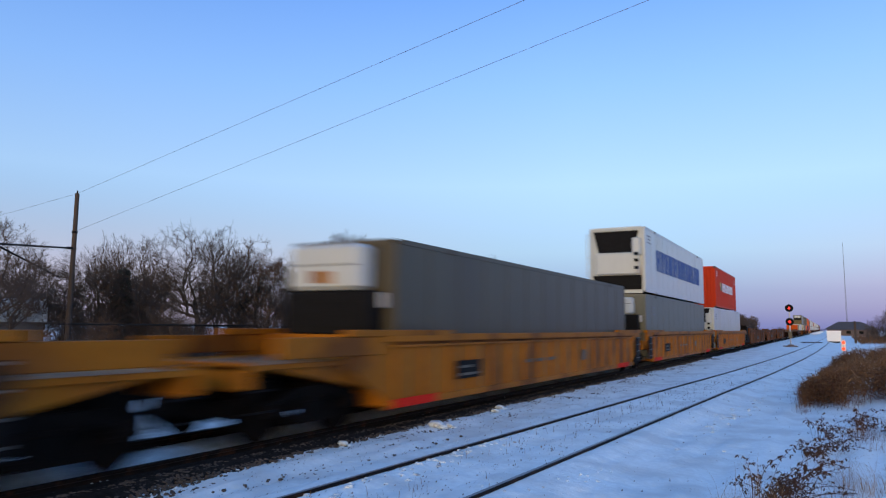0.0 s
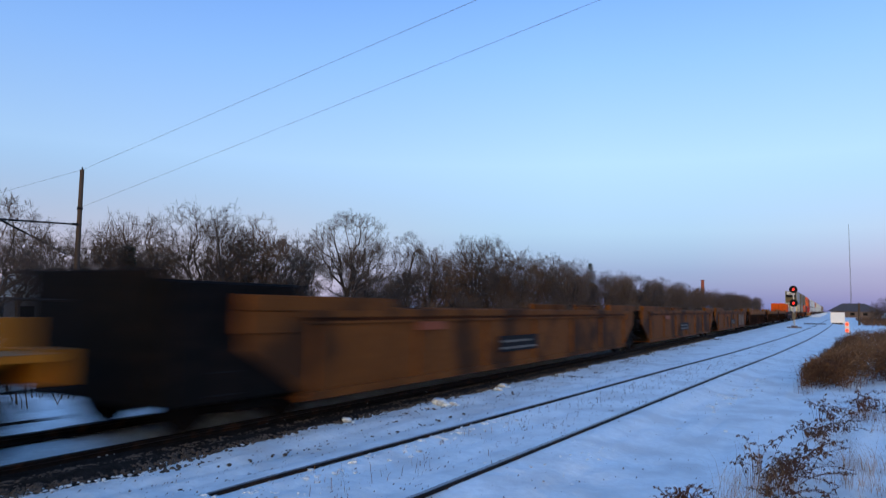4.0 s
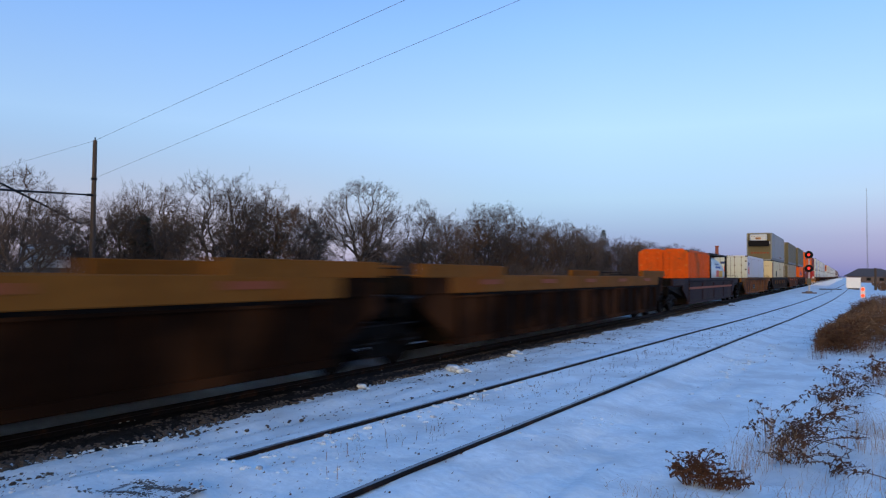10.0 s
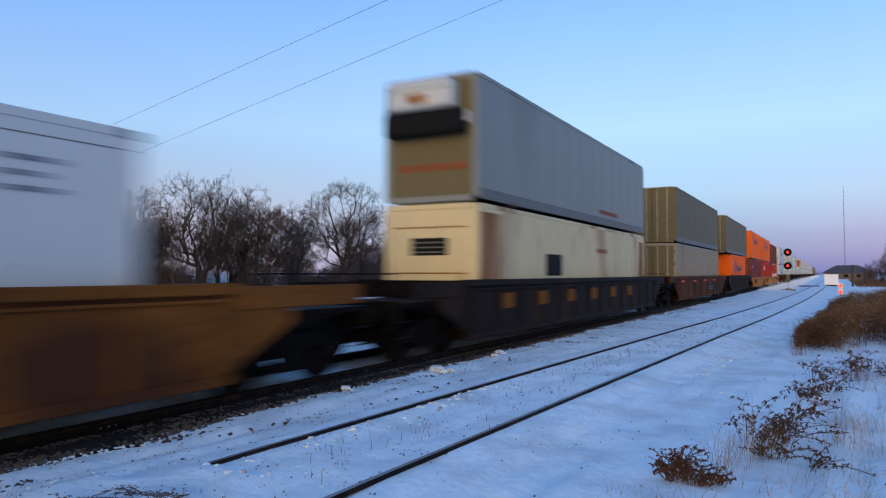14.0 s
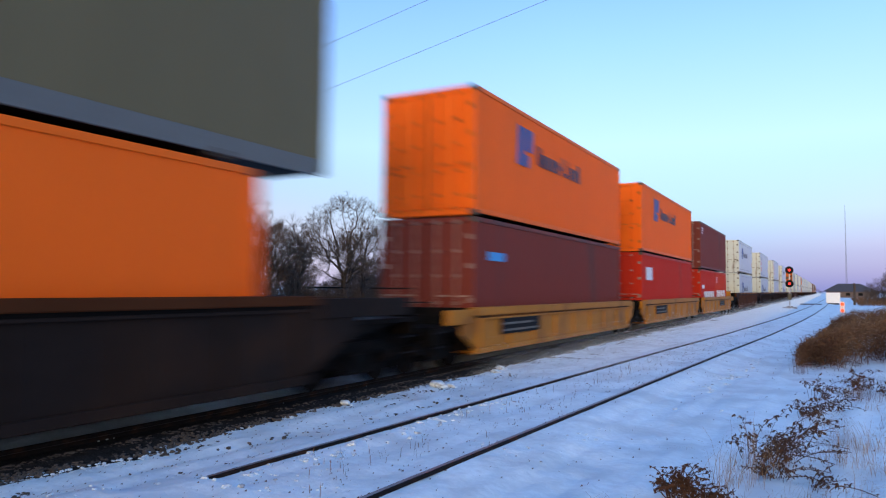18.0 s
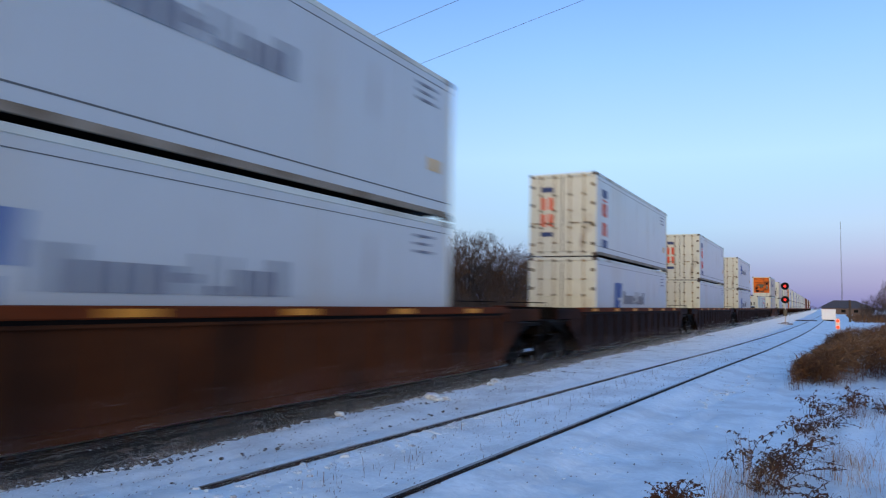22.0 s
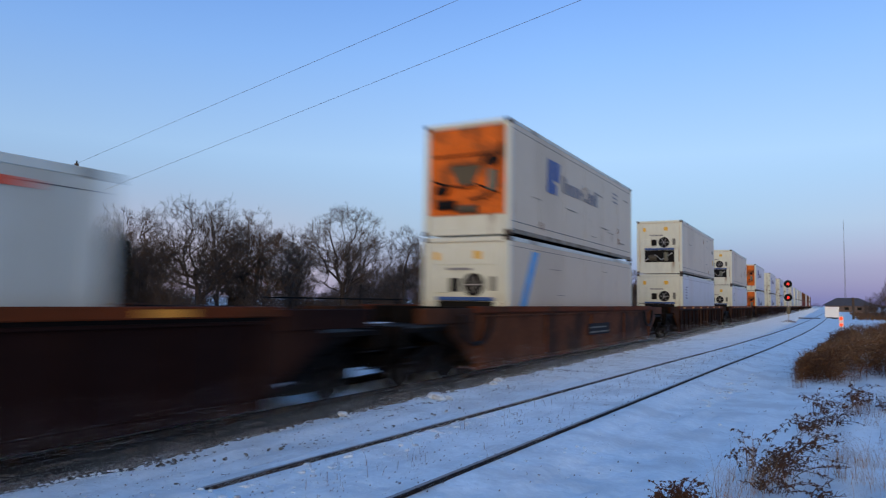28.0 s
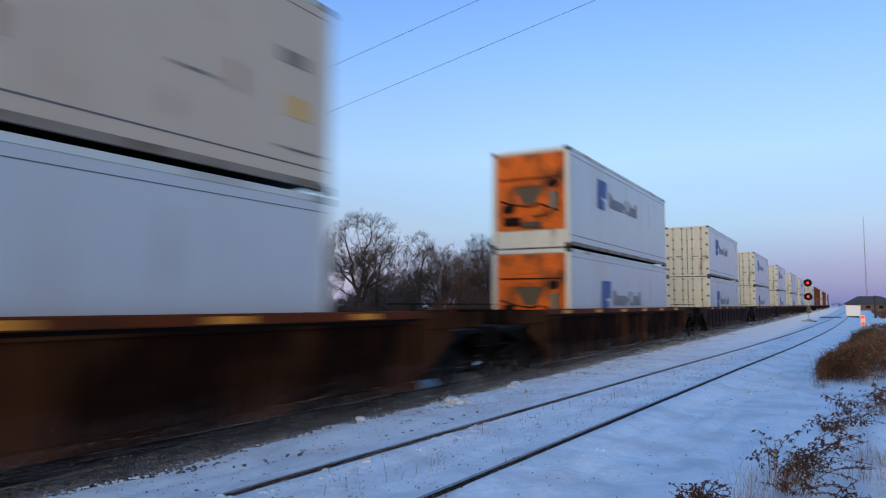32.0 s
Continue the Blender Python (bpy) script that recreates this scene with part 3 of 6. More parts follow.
def well_car(s, length, w0, w1, mat, label, trucks, chord=None, marks=(), top=1.52, low=0.26, rib=1.25, deck_label="", group="well cars of the freight train", signs=(), deep_chord=0.14, conspicuity=None, raised=0.0):
    """A well car from its front at s: sides with chords and ribs between w0 and w1, a floor, end platforms, trucks and couplers."""
    chord = chord or mat
    s, length, w0, w1 = s * LINE, length * LINE, w0 * LINE, w1 * LINE
    yellow = mat in (YELLOW, YELLOW_B)
    dark_end = mat if mat is YELLOW else TRUCK
    ramp = 0.7 if mat is YELLOW_B else 1.25
    car = thing("well_car", label, "rail car", group, pose(MAIN_X, s, 0))
    MOVING.append((car, s, 0.0))
    key = (mat.name, chord.name, round(length, 2), round(w0, 2), round(w1, 2), top, low)

    def side_mesh():
        sh = Shape()
        sh.box(-0.03, 0.03, w0, w1, low + 0.08, top - 0.05)
        sh.prism([(w0 - ramp, top - 0.55), (w0, low + 0.1), (w0, top - 0.05), (w0 - ramp, top - 0.12)], "x", -0.025, 0.025)
        sh.prism([(w1, low + 0.1), (w1 + ramp, top - 0.55), (w1 + ramp, top - 0.12), (w1, top - 0.05)], "x", -0.025, 0.025)
        sh.box(-0.06, 0.07, w0 - 0.1, w1 + 0.1, low, low + 0.13, 0.02)
        return sh.mesh("side", mat)

    def chord_mesh():
        sh = Shape()
        sh.box(-0.07, 0.10, w0 - 0.25, w1 + 0.25, top - deep_chord, top, 0.025)
        return sh.mesh("top_chord", chord)

    for sx in (1, -1):
        side = part("side", kept(("side", *key), side_mesh), car, "", pose(1.36 * sx, 0, 0) @ Matrix.Diagonal((sx, 1, 1, 1)))
        part("top_chord", kept(("chord", *key), chord_mesh), side)
        part("chord_lip", kept(("lip", *key), lambda: Shape().box(-0.02, 0.09, w0, w1, top - deep_chord - 0.09, top - deep_chord - 0.05, 0.01).mesh("chord_lip", mat)), side)
        # the chord's shadow line, put in as a strip of darker material
        part("shadow_gap", kept(("gap", *key), lambda: Shape().box(-0.02, 0.055, w0, w1, top - deep_chord - 0.05, top - deep_chord).mesh("shadow_gap", BROWN if yellow else DARKBROWN if mat in (RUSTRED, STAINED, BROWN) else TRUCK)), side, "dark groove strip coloured as the chord's shadow")
        if sx > 0 and rib:
            n = max(2, int((w1 - w0) / rib))
            for i in range(n + 1):
                y = w0 + 0.12 + (w1 - w0 - 0.24) * i / n
                part("rib", kept(("rib", mat.name, top, low), lambda: Shape().prism([(-0.05, low + 0.12), (0.05, low + 0.12), (0.05, top - 0.24), (-0.05, top - 0.24)], "x", 0.02, 0.075).mesh("rib", mat)), side, "", pose(0, y, 0))
    part("floor", kept(("floor", *key), lambda: Shape().box(-1.32, 1.32, w0, w1, low + 0.02, low + 0.09).mesh("floor", mat)), car)
    for k, (y0, y1) in enumerate(((0.0, w0), (w1, length))):
        sgn = 1 if k == 0 else -1

        e0, e1 = (y0 + 0.28, y1) if k == 0 else (y0, y1 - 0.28)
        ye = e0 if k == 0 else e1 - 0.14
        yb = y1 - 0.10 if k == 0 else y0
        ya, yc = (e0 + 0.5, y1 - 0.04) if k == 0 else (e1 - 0.5, y0 + 0.04)
        plat = part("end_platform", kept(("end", k, *key), lambda: Shape().box(-1.30, 1.30, e0, e1, top - 0.48, top - 0.40, 0.02).mesh("end_platform", dark_end)), car)
        part("centre_sill", kept(("csill", k, *key), lambda: Shape().box(-0.38, 0.38, e0, e1, 0.62, top - 0.46, 0.03).mesh("centre_sill", TRUCK)), plat)
        part("end_beam", kept(("ebeam", k, *key), lambda: Shape().box(-1.32, 1.32, ye, ye + 0.14, top - 0.72, top - 0.36, 0.02).mesh("end_beam", dark_end)), plat)
        part("bulkhead", kept(("bulk", k, *key), lambda: Shape().box(-1.33, 1.33, yb, yb + 0.10, low + 0.05, top - 0.02, 0.02).mesh("bulkhead", dark_end)), plat)
        part("slope_sheet", kept(("slope", k, *key), lambda: Shape().prism([(ya, top - 0.46), (yc, top - 0.46), (yc, low + 0.3)], "x", -1.22, 1.22).mesh("slope_sheet", dark_end)), plat)
        if mat in (DARKCAR, RUSTRED, BROWN):
            part("deck_snow", kept(("snow", k, *key), lambda y0=y0, y1=y1: Shape().box(-0.95, -0.45, y0 + 0.7, y1 - 0.6, top - 0.40, top - 0.385, 0.01).mesh("deck_snow", SNOW_CAP)), plat, "crust of snow on the deck")

        e0, e1 = (y0 + 0.75, w0 - 0.25) if k == 0 else (w1 + 0.25, y1 - 0.75)
        if e1 - e0 > 0.3:
            for sx in (1, -1):
                part("end_sill", kept(("esill", k, *key), lambda e0=e0, e1=e1: Shape().box(-0.06, 0.06, e0, e1, top - 0.34, top - 0.04, 0.02).mesh("end_sill", mat)), plat, "", pose(1.37 * sx, 0, 0))
        if raised:
            for sx in (1, -1):
                a = w0 - 1.3 if k == 0 else w1 - 2.1
                part("raised_chord", kept(("raised", mat.name, chord.name, round(raised, 2)), lambda: Shape().box(-0.07, 0.10, 0, 3.4, top - 0.04, top + raised, 0.02).mesh("raised_chord", chord)), plat, "", pose(1.362 * sx, a, 0))
        ye = y0 + 0.34 if k == 0 else y1 - 0.34
        for xa in (-1.22, 0.3):
            part("grab_rail", kept(("grab", top), lambda: Shape().path([(0, 0, top - 0.4), (0, 0, top + 0.12), (0.92, 0, top + 0.12), (0.92, 0, top - 0.4)], 0.016).mesh("grab_rail", BLACK)), plat, "", pose(xa, ye, 0))
        for z in (0.5, 0.78):
            part("step", kept(("step",), lambda: Shape().path([(-0.1, 0, 0), (0, 0, 0), (0, 0.42, 0), (-0.1, 0.42, 0)], 0.014).mesh("step", BLACK)), plat, "", pose(1.32, ye if k == 0 else ye - 0.42, z))

        ya = y1 - 1.05 if k == 0 else y0 + 0.45
        if mat is YELLOW and not (k == 0 and w0 > 3.3):
            lad = part("ladder_recess", kept(("ladder", top, low), lambda: Shape().box(1.385, 1.40, 0, 0.62, low + 0.14, top - 0.2).mesh("ladder_recess", BLACK)), car, "dark recess with steps", pose(0.055, ya, 0))
            for i in range(4):
                part("rung", kept(("rung", mat is YELLOW), lambda: Shape().tube((1.42, 0.05, 0), (1.42, 0.57, 0), 0.016, n=6).mesh("rung", FRAME_GREY)), lad, "", pose(0, 0, low + 0.28 + 0.25 * i))
        if (k == 0 and "c" in trucks[0]) or (k == 1 and "c" in trucks[1]):
            def coupler_mesh(y0=y0, y1=y1, sgn=sgn):
                sh = Shape()
                a = y0 if sgn > 0 else y1
                sh.box(-0.12, 0.12, min(a - 0.28 * sgn, a + 0.7 * sgn), max(a - 0.28 * sgn, a + 0.7 * sgn), 0.72, 0.98, 0.03)
                sh.box(-0.17, 0.17, min(a - 0.30 * sgn, a - 0.05 * sgn), max(a - 0.30 * sgn, a - 0.05 * sgn), 0.68, 1.02, 0.05)
                sh.tube((0.25, a + 0.2 * sgn, 0.8), (0.3, a - 0.12 * sgn, 0.42), 0.025, n=6)
                return sh.mesh("coupler", TRUCK)
            part("coupler", kept(("coupler", k, *key), coupler_mesh), car)
    for spec in trucks:
        if spec[0] != "-":
            add_truck(car, float(spec.rstrip("c")) * LINE)
    for name, m, y0, y1, z0, z1, lab in marks:
        part(name, Shape().box(1.435 if z0 < top - 0.2 else 1.47, 1.445 if z0 < top - 0.2 else 1.478, y0, y1, z0, z1).mesh(name, m), car, lab)
    if conspicuity:
        n = conspicuity
        for i in range(n):
            y = w0 + (w1 - w0) * (i + 0.3) / n
            part("reflector_strip", kept(("refl", top), lambda: Shape().box(1.462, 1.470, 0, 0.62, top - 0.12, top - 0.03).mesh("reflector_strip", REFLECTOR)), car, "", pose(0, y, 0))
    for y0, m in signs:
        ln = 2.4 if mat in (YELLOW_B, RUSTRED) else 1.1 if mat is YELLOW else 2.3 if mat is BROWN else 1.6
        s2 = part("data_panel", Shape().box(1.437, 1.449, y0, y0 + ln, 0.62, 0.98).mesh("data_panel", BLACK), car, "black data panel with worn grey lines")
        for k in range(2):
            part("data_line", Shape().box(1.45, 1.455, y0 + 0.12, y0 + ln - 0.15 - 0.3 * k, 0.68 + 0.15 * k, 0.73 + 0.15 * k).mesh("data_line", PALE_LINE), s2)
    return car


CW, CH = 2.438, 2.896


def casting_mesh():
    sh = Shape()
    sh.box(-0.085, 0.085, -0.09, 0.09, 0, 0.118, 0.012)
    return sh.mesh("corner_casting", CASTING)


def corrugated(sh, x, y0, y1, z0, z1, out, pitch=0.278, depth=0.036):
    """A trapezoid-corrugated wall in the plane x, bulging to the side out."""
    n = max(4, int((y1 - y0) / pitch))
    p = (y1 - y0) / n
    pts = []
    for i in range(n):
        b = y0 + i * p
        pts += [(b, 0), (b + 0.26 * p, 0), (b + 0.50 * p, -depth), (b + 0.76 * p, -depth)]
    pts.append((y1, 0))
    m = len(sh.v)
    for y, d in pts:
        sh.v += [(x + out * d, y, z0), (x + out * d, y, z1)]
    for i in range(len(pts) - 1):
        a = m + 2 * i
        sh.f.append((a, a + 2, a + 3, a + 1))


def container(s, length, z, mat, label, style="dry", front="door", marks=(), group="intermodal containers", frame_mat=None, unit=None, door_mat=None, end_mat=None, tall=CH, door_marks=(), nose=(0.45, 1.45, 2.55)):
    """A container with its front end at s and its floor at z above the rail."""
    s = s * LINE
    ct = thing("shipping_container", label, "container", group, pose(MAIN_X, s, z))
    MOVING.append((ct, s, z))
    fm = frame_mat or mat
    key = (mat.name, fm.name, round(length, 2), style)
    key = (*key, tall)
    h, w = tall, CW / 2

    def wall_side():
        sh = Shape()
        if style == "dry":
            corrugated(sh, w - 0.012, 0.08, length - 0.08, 0.14, h - 0.09, 1)
        else:
            sh.box(w - 0.037, w - 0.013, 0.08, length - 0.08, 0.14, h - 0.07)
        return sh.mesh("side_wall", mat)

    for sx in (1, -1):
        part("side_wall", kept(("cside", *key), wall_side), ct, "", Matrix.Diagonal((sx, 1, 1, 1)))
    part("roof", kept(("croof", *key), lambda: Shape().box(-w + 0.03, w - 0.03, 0.06, length - 0.06, h - 0.05, h - 0.02).mesh("roof", mat)), ct)
    part("floor", kept(("cfloor", *key), lambda: Shape().box(-w + 0.03, w - 0.03, 0.06, length - 0.06, 0.10, 0.14).mesh("floor", BLACK)), ct)
    part("rear_wall", kept(("crear", *key), lambda: Shape().box(-w + 0.06, w - 0.06, length - 0.05, length - 0.02, 0.12, h - 0.06).mesh("rear_wall", mat)), ct)
    part("inner_wall", kept(("cfront", *key), lambda: Shape().box(-w + 0.06, w - 0.06, 0.062, 0.08, 0.12, h - 0.06).mesh("inner_wall", mat)), ct)
    if style != "dry":
        pitch = 1.22 if style == "domestic" else 2.03
        n = int(length / pitch)
        for i in range(1, n):
            part("panel_seam", kept(("seam", mat.name, style, tall), lambda: Shape().box(w - 0.014, w - 0.008 if style == "reefer" else w - 0.004, -0.02, 0.02, 0.16, h - 0.1).mesh("panel_seam", mat)), ct, "", pose(0, i * length / n, 0))
    if style == "reefer":
        for z0, th in ((0.33, 0.022), (h - 0.24, 0.012)):
            part("panel_seam", kept(("hseam", length, z0), lambda: Shape().box(w - 0.014, w - 0.007, 0.15, length - 0.15, z0, z0 + th).mesh("panel_seam", FRAME_GREY)), ct)
    part("corner_post", kept(("post", fm.name, tall), lambda: Shape().box(-0.07, 0.07, 0, 0.14, 0.10, h - 0.10, 0.02).mesh("corner_post", fm)), ct, "", pose(w - 0.07, 0, 0))
    for x, y in ((-w + 0.07, 0), (w - 0.07, length - 0.14), (-w + 0.07, length - 0.14)):
        part("corner_post", KEPT[("post", fm.name, tall)], ct, "", pose(x, y, 0))
    for sx in (1, -1):
        part("top_rail", kept(("trail", fm.name, length, tall), lambda: Shape().box(-0.035, 0.035, 0.1, length - 0.1, h - 0.10, h, 0.012).mesh("top_rail", fm)), ct, "", pose(sx * (w - 0.035), 0, 0))
        bh = 0.30 if style == "domestic" else 0.16
        part("bottom_rail", kept(("brail", fm.name, length, style, tall), lambda: Shape().box(-0.03, 0.03, 0.1, length - 0.1, 0.05, bh, 0.012).mesh("bottom_rail", GRIMYRAIL if fm is CREAMY else fm if style != "domestic" or mat is WHITE else FRAME_GREY)), ct, "", pose(sx * (w - 0.03), 0, 0))
    c0, c1 = (0.09, length - 0.09) if length < 14 else (length / 2 - 6.0, length / 2 + 6.0)
    for x in (-w + 0.085, w - 0.085):
        for y in (c0, c1):
            for zz in (0, h - 0.118):
                part("corner_casting", kept("casting", casting_mesh), ct, "", pose(x * 1.004, y, zz))
    part("end_sill", kept(("sill", fm.name), lambda: Shape().box(-w + 0.14, w - 0.14, 0, 0.1, 0, 0.14, 0.01).mesh("end_sill", fm)), ct)
    part("end_header", kept(("header", fm.name, tall), lambda: Shape().box(-w + 0.14, w - 0.14, 0, 0.1, h - 0.12, h, 0.01).mesh("end_header", fm)), ct)
    dm = door_mat or mat
    if front == "door":
        for sx in (-1, 1):
            def leaf_mesh(sx=sx):
                sh = Shape()
                a, b = sorted((sx * 0.012, sx * (w - 0.14)))
                sh.box(a, b, 0.015, 0.06, 0.16, h - 0.14, 0.012)
                for i in range(4):
                    z0 = 0.28 + i * 0.62
                    sh.box(a + 0.10, b - 0.10, 0.004, 0.02, z0, z0 + 0.48, 0.008)
                return sh.mesh("door_leaf", dm)
            leaf = part("door_leaf", kept(("leaf", sx, dm.name, tall), leaf_mesh), ct)
            for x in (0.28, 0.78):
                bar = part("lock_bar", kept(("bar", dm.name, tall), lambda: Shape().tube((0, -0.035, 0.06), (0, -0.035, h - 0.05), 0.023, n=8).mesh("lock_bar", BAR if dm in (CREAMY, OLIVE) else PALEGEAR if dm is DARKRED else dm)), leaf, "", pose(sx * x, 0, 0))
            def gear_mesh(sx=sx):
                sh = Shape()
                for x in (0.28, 0.78):
                    for z0 in (0.10, 0.42, 0.95, 1.55, 2.1, h - 0.16):
                        sh.box(sx * x - 0.06, sx * x + 0.06, -0.055, 0.02, z0, z0 + 0.07, 0.012)
                    sh.box(min(sx * x, sx * (x + 0.34)), max(sx * x, sx * (x + 0.34)), -0.062, -0.035, 1.12, 1.16)
                for z0 in (0.35, 1.0, 1.75, 2.4):
                    sh.box(min(sx * (w - 0.19), sx * (w - 0.05)), max(sx * (w - 0.19), sx * (w - 0.05)), -0.012, 0.03, z0, z0 + 0.11, 0.01)
                return sh.mesh("lock_gear", GEAR if dm in (CREAMY, OLIVE) else UNIT_ORANGE if dm in (ORANGE, RUSTORANGE) else PALEGEAR if dm in (DARKRED, RED) else dm)
            tagged(part("lock_gear", kept(("gear", sx, tall, dm.name), gear_mesh), leaf), "dark cams, keepers and hinges", kind="stuff")
        part("door_seal", kept(("dseal", tall), lambda: Shape().box(-0.012, 0.012, 0.008, 0.05, 0.16, h - 0.14).mesh("door_seal", BLACK)), ct)
    elif front == "wall":
        def wall_mesh():
            sh = Shape()
            n = 9
            p = (CW - 0.28) / n
            line = []
            for i in range(n):
                x = -w + 0.14 + i * p
                line += [(x, 0.055), (x + 0.25 * p, 0.02), (x + 0.6 * p, 0.02), (x + 0.85 * p, 0.055)]
            line.append((w - 0.14, 0.055))
            sh.add([(x, y, z) for x, y in line for z in (0.14, h - 0.12)], [(2 * i, 2 * i + 2, 2 * i + 3, 2 * i + 1) for i in range(len(line) - 1)])
            return sh.mesh("front_wall", end_mat or mat)
        part("front_wall", kept(("fwall", (end_mat or mat).name, tall), wall_mesh), ct)
    elif front == "unit":
        um = unit or WHITE
        bright = um is UNIT_ORANGE
        z0, z1 = (0.50, 0.52) if bright else (0.62, 1.28)
        panel = part("machinery_panel", kept(("mpanel", um.name, tall), lambda: Shape().box(-w + 0.16, w - 0.16, 0.02, 0.06, z1, h - 0.14, 0.01).mesh("machinery_panel", um)), ct)
        part("lower_panel", kept(("lpanel", bright), lambda: Shape().box(-w + 0.16, w - 0.16, 0.015, 0.06, 0.14, z0, 0.01).mesh("lower_panel", CREAMY)), ct)
        if bright:
            part("air_funnel", kept(("funnel",), lambda: Shape().prism([(-0.42, 1.78), (0.42, 1.78), (0.20, 1.28), (-0.20, 1.28)], "y", -0.02, 0.03).mesh("air_funnel", TAUPE)), panel, "dark funnel-shaped duct")
            part("duct_hood", kept(("dhood",), lambda: Shape().prism([(-0.55, 1.95), (0.55, 1.95), (0.45, 1.80), (-0.45, 1.80)], "y", -0.07, 0.03).mesh("duct_hood", um)), panel)
            part("control_box", kept(("obox",), lambda: Shape().box(0.62, 0.86, -0.05, 0.03, 1.1, 1.62, 0.02).mesh("control_box", GREY)), panel)
            part("compressor", kept(("ocomp",), lambda: Shape().tube((-0.78, -0.02, 0.78), (-0.30, -0.02, 0.78), 0.13, n=12).mesh("compressor", BLACK)), panel)
            part("motor", kept(("omot",), lambda: Shape().tube((-0.80, -0.02, 1.16), (-0.50, -0.02, 1.16), 0.12, n=12).mesh("motor", BLACK)), panel)
            part("side_motor", kept(("omot2",), lambda: Shape().tube((0.72, -0.03, 1.85), (0.72, 0.03, 1.85), 0.14, n=12).mesh("side_motor", BLACK)), panel)
            part("pipe", kept(("opipe",), lambda: Shape().path([(-0.95, -0.01, 1.42), (-0.6, -0.02, 1.30), (-0.3, -0.02, 1.24), (0.0, -0.02, 1.20), (0.35, -0.02, 1.26), (0.9, -0.01, 1.04)], 0.028).mesh("pipe", BLACK)), panel)
            part("hose", kept(("ohose",), lambda: Shape().path([(0.95, -0.02, 2.3), (0.9, -0.03, 1.7), (0.93, -0.03, 1.2), (0.6, -0.03, 0.95), (0.1, -0.02, 0.9)], 0.022).mesh("hose", BLACK)), panel)
            part("ledge", kept(("oledge",), lambda: Shape().box(-0.98, 0.98, -0.03, 0.03, 2.02, 2.06, 0.01).mesh("ledge", BLACK)), panel, "dark ledge line")
            part("receiver", kept(("orecv",), lambda: Shape().tube((-0.2, -0.02, 0.66), (0.35, -0.02, 0.66), 0.10, n=12).mesh("receiver", TAUPE)), panel)
            part("vent", kept(("ovent",), lambda: Shape().box(-0.35, 0.3, -0.01, 0.03, 2.18, 2.5, 0.02).mesh("vent", um)), panel)
            for x in (-0.3, 0.3):
                part("brace", kept(("obrace", x), lambda x=x: Shape().tube((x * 2.2, -0.01, 0.85), (x * 0.9, -0.01, 1.3), 0.04, n=6).mesh("brace", um)), panel)
        else:
            part("machinery_recess", kept(("mrecess",), lambda: Shape().box(-w + 0.2, w - 0.2, 0.052, 0.075, 0.60, 1.30).mesh("machinery_recess", BLACK)), ct, "dark machinery recess")
            for x in (-0.9, 0.9):
                part("recess_jamb", kept(("jamb", um.name), lambda: Shape().box(-0.11, 0.11, 0.015, 0.06, 0.6, 1.3, 0.01).mesh("recess_jamb", um)), ct, "", pose(x, 0, 0))
            for x in (-0.45, 0.45):
                part("access_hatch", kept(("hatch", um.name), lambda: Shape().box(-0.36, 0.36, 0.0, 0.025, 2.20, 2.62, 0.02).mesh("access_hatch", um)), panel, "", pose(x, 0, 0))
            fan = part("condenser_fan", kept(("fan",), lambda: Shape().tube((0.25, 0.0, 1.70), (0.25, 0.05, 1.70), 0.29, n=20).mesh("condenser_fan", BLACK)), panel, "round black fan opening")
            for a in (0, 60, 120):
                part("guard_bar", kept(("guard",), lambda: Shape().tube((-0.23, -0.008, 0), (0.23, -0.008, 0), 0.010, n=5).mesh("guard_bar", STEEL)), fan, "", pose(0.25, 0, 1.70, 0, a, 0))
            part("control_box", kept(("cbox",), lambda: Shape().box(-0.42, -0.14, -0.02, 0.06, 1.52, 1.86, 0.03).mesh("control_box", BLACK)), panel, "dark control box")
            for x0, x1, z0, z1, m in ((0.25, 0.46, 2.34, 2.54, YELLOW_MARK), (-0.88, -0.72, 2.32, 2.52, YELLOW_MARK), (-0.5, 0.2, 2.06, 2.12, GREY_MARK), (0.7, 0.86, 1.55, 1.9, FRAME_GREY)):
                part("label_patch", kept(("ulabel", x0), lambda: Shape().box(x0, x1, -0.006, 0.0, z0, z1).mesh("label_patch", m)), panel)
            part("coil_pipe", kept(("coil",), lambda: Shape().path([(-0.75, 0.02, 0.72), (-0.2, 0.0, 1.02), (0.1, 0.02, 0.74), (0.7, 0.0, 1.12)], 0.025).mesh("coil_pipe", STEEL)), ct)
            part("control_lid", kept(("clid", um.name), lambda: Shape().box(-0.85, -0.45, -0.02, 0.06, 1.48, 1.90, 0.03).mesh("control_lid", um)), panel)
            part("compressor", kept(("comp",), lambda: Shape().tube((-0.55, 0.03, 0.85), (-0.15, 0.03, 0.85), 0.16, n=12).mesh("compressor", TAUPE)), ct)
            part("receiver", kept(("recv",), lambda: Shape().tube((0.35, 0.03, 0.70), (0.35, 0.03, 1.15), 0.11, n=12).mesh("receiver", GREY)), ct)
            part("header_tube", kept(("htube",), lambda: Shape().box(-0.8, 0.8, -0.02, 0.05, 1.29, 1.39, 0.03).mesh("header_tube", BLUE)), ct, "blue header band")
    elif front == "nose":
        panel = part("front_wall", kept(("nwall", (end_mat or mat).name, tall), lambda: Shape().box(-w + 0.14, w - 0.14, 0.02, 0.06, 0.14, h - 0.12, 0.01).mesh("front_wall", end_mat or mat)), ct)
        um = unit or WHITE
        zb, zm, zt = nose
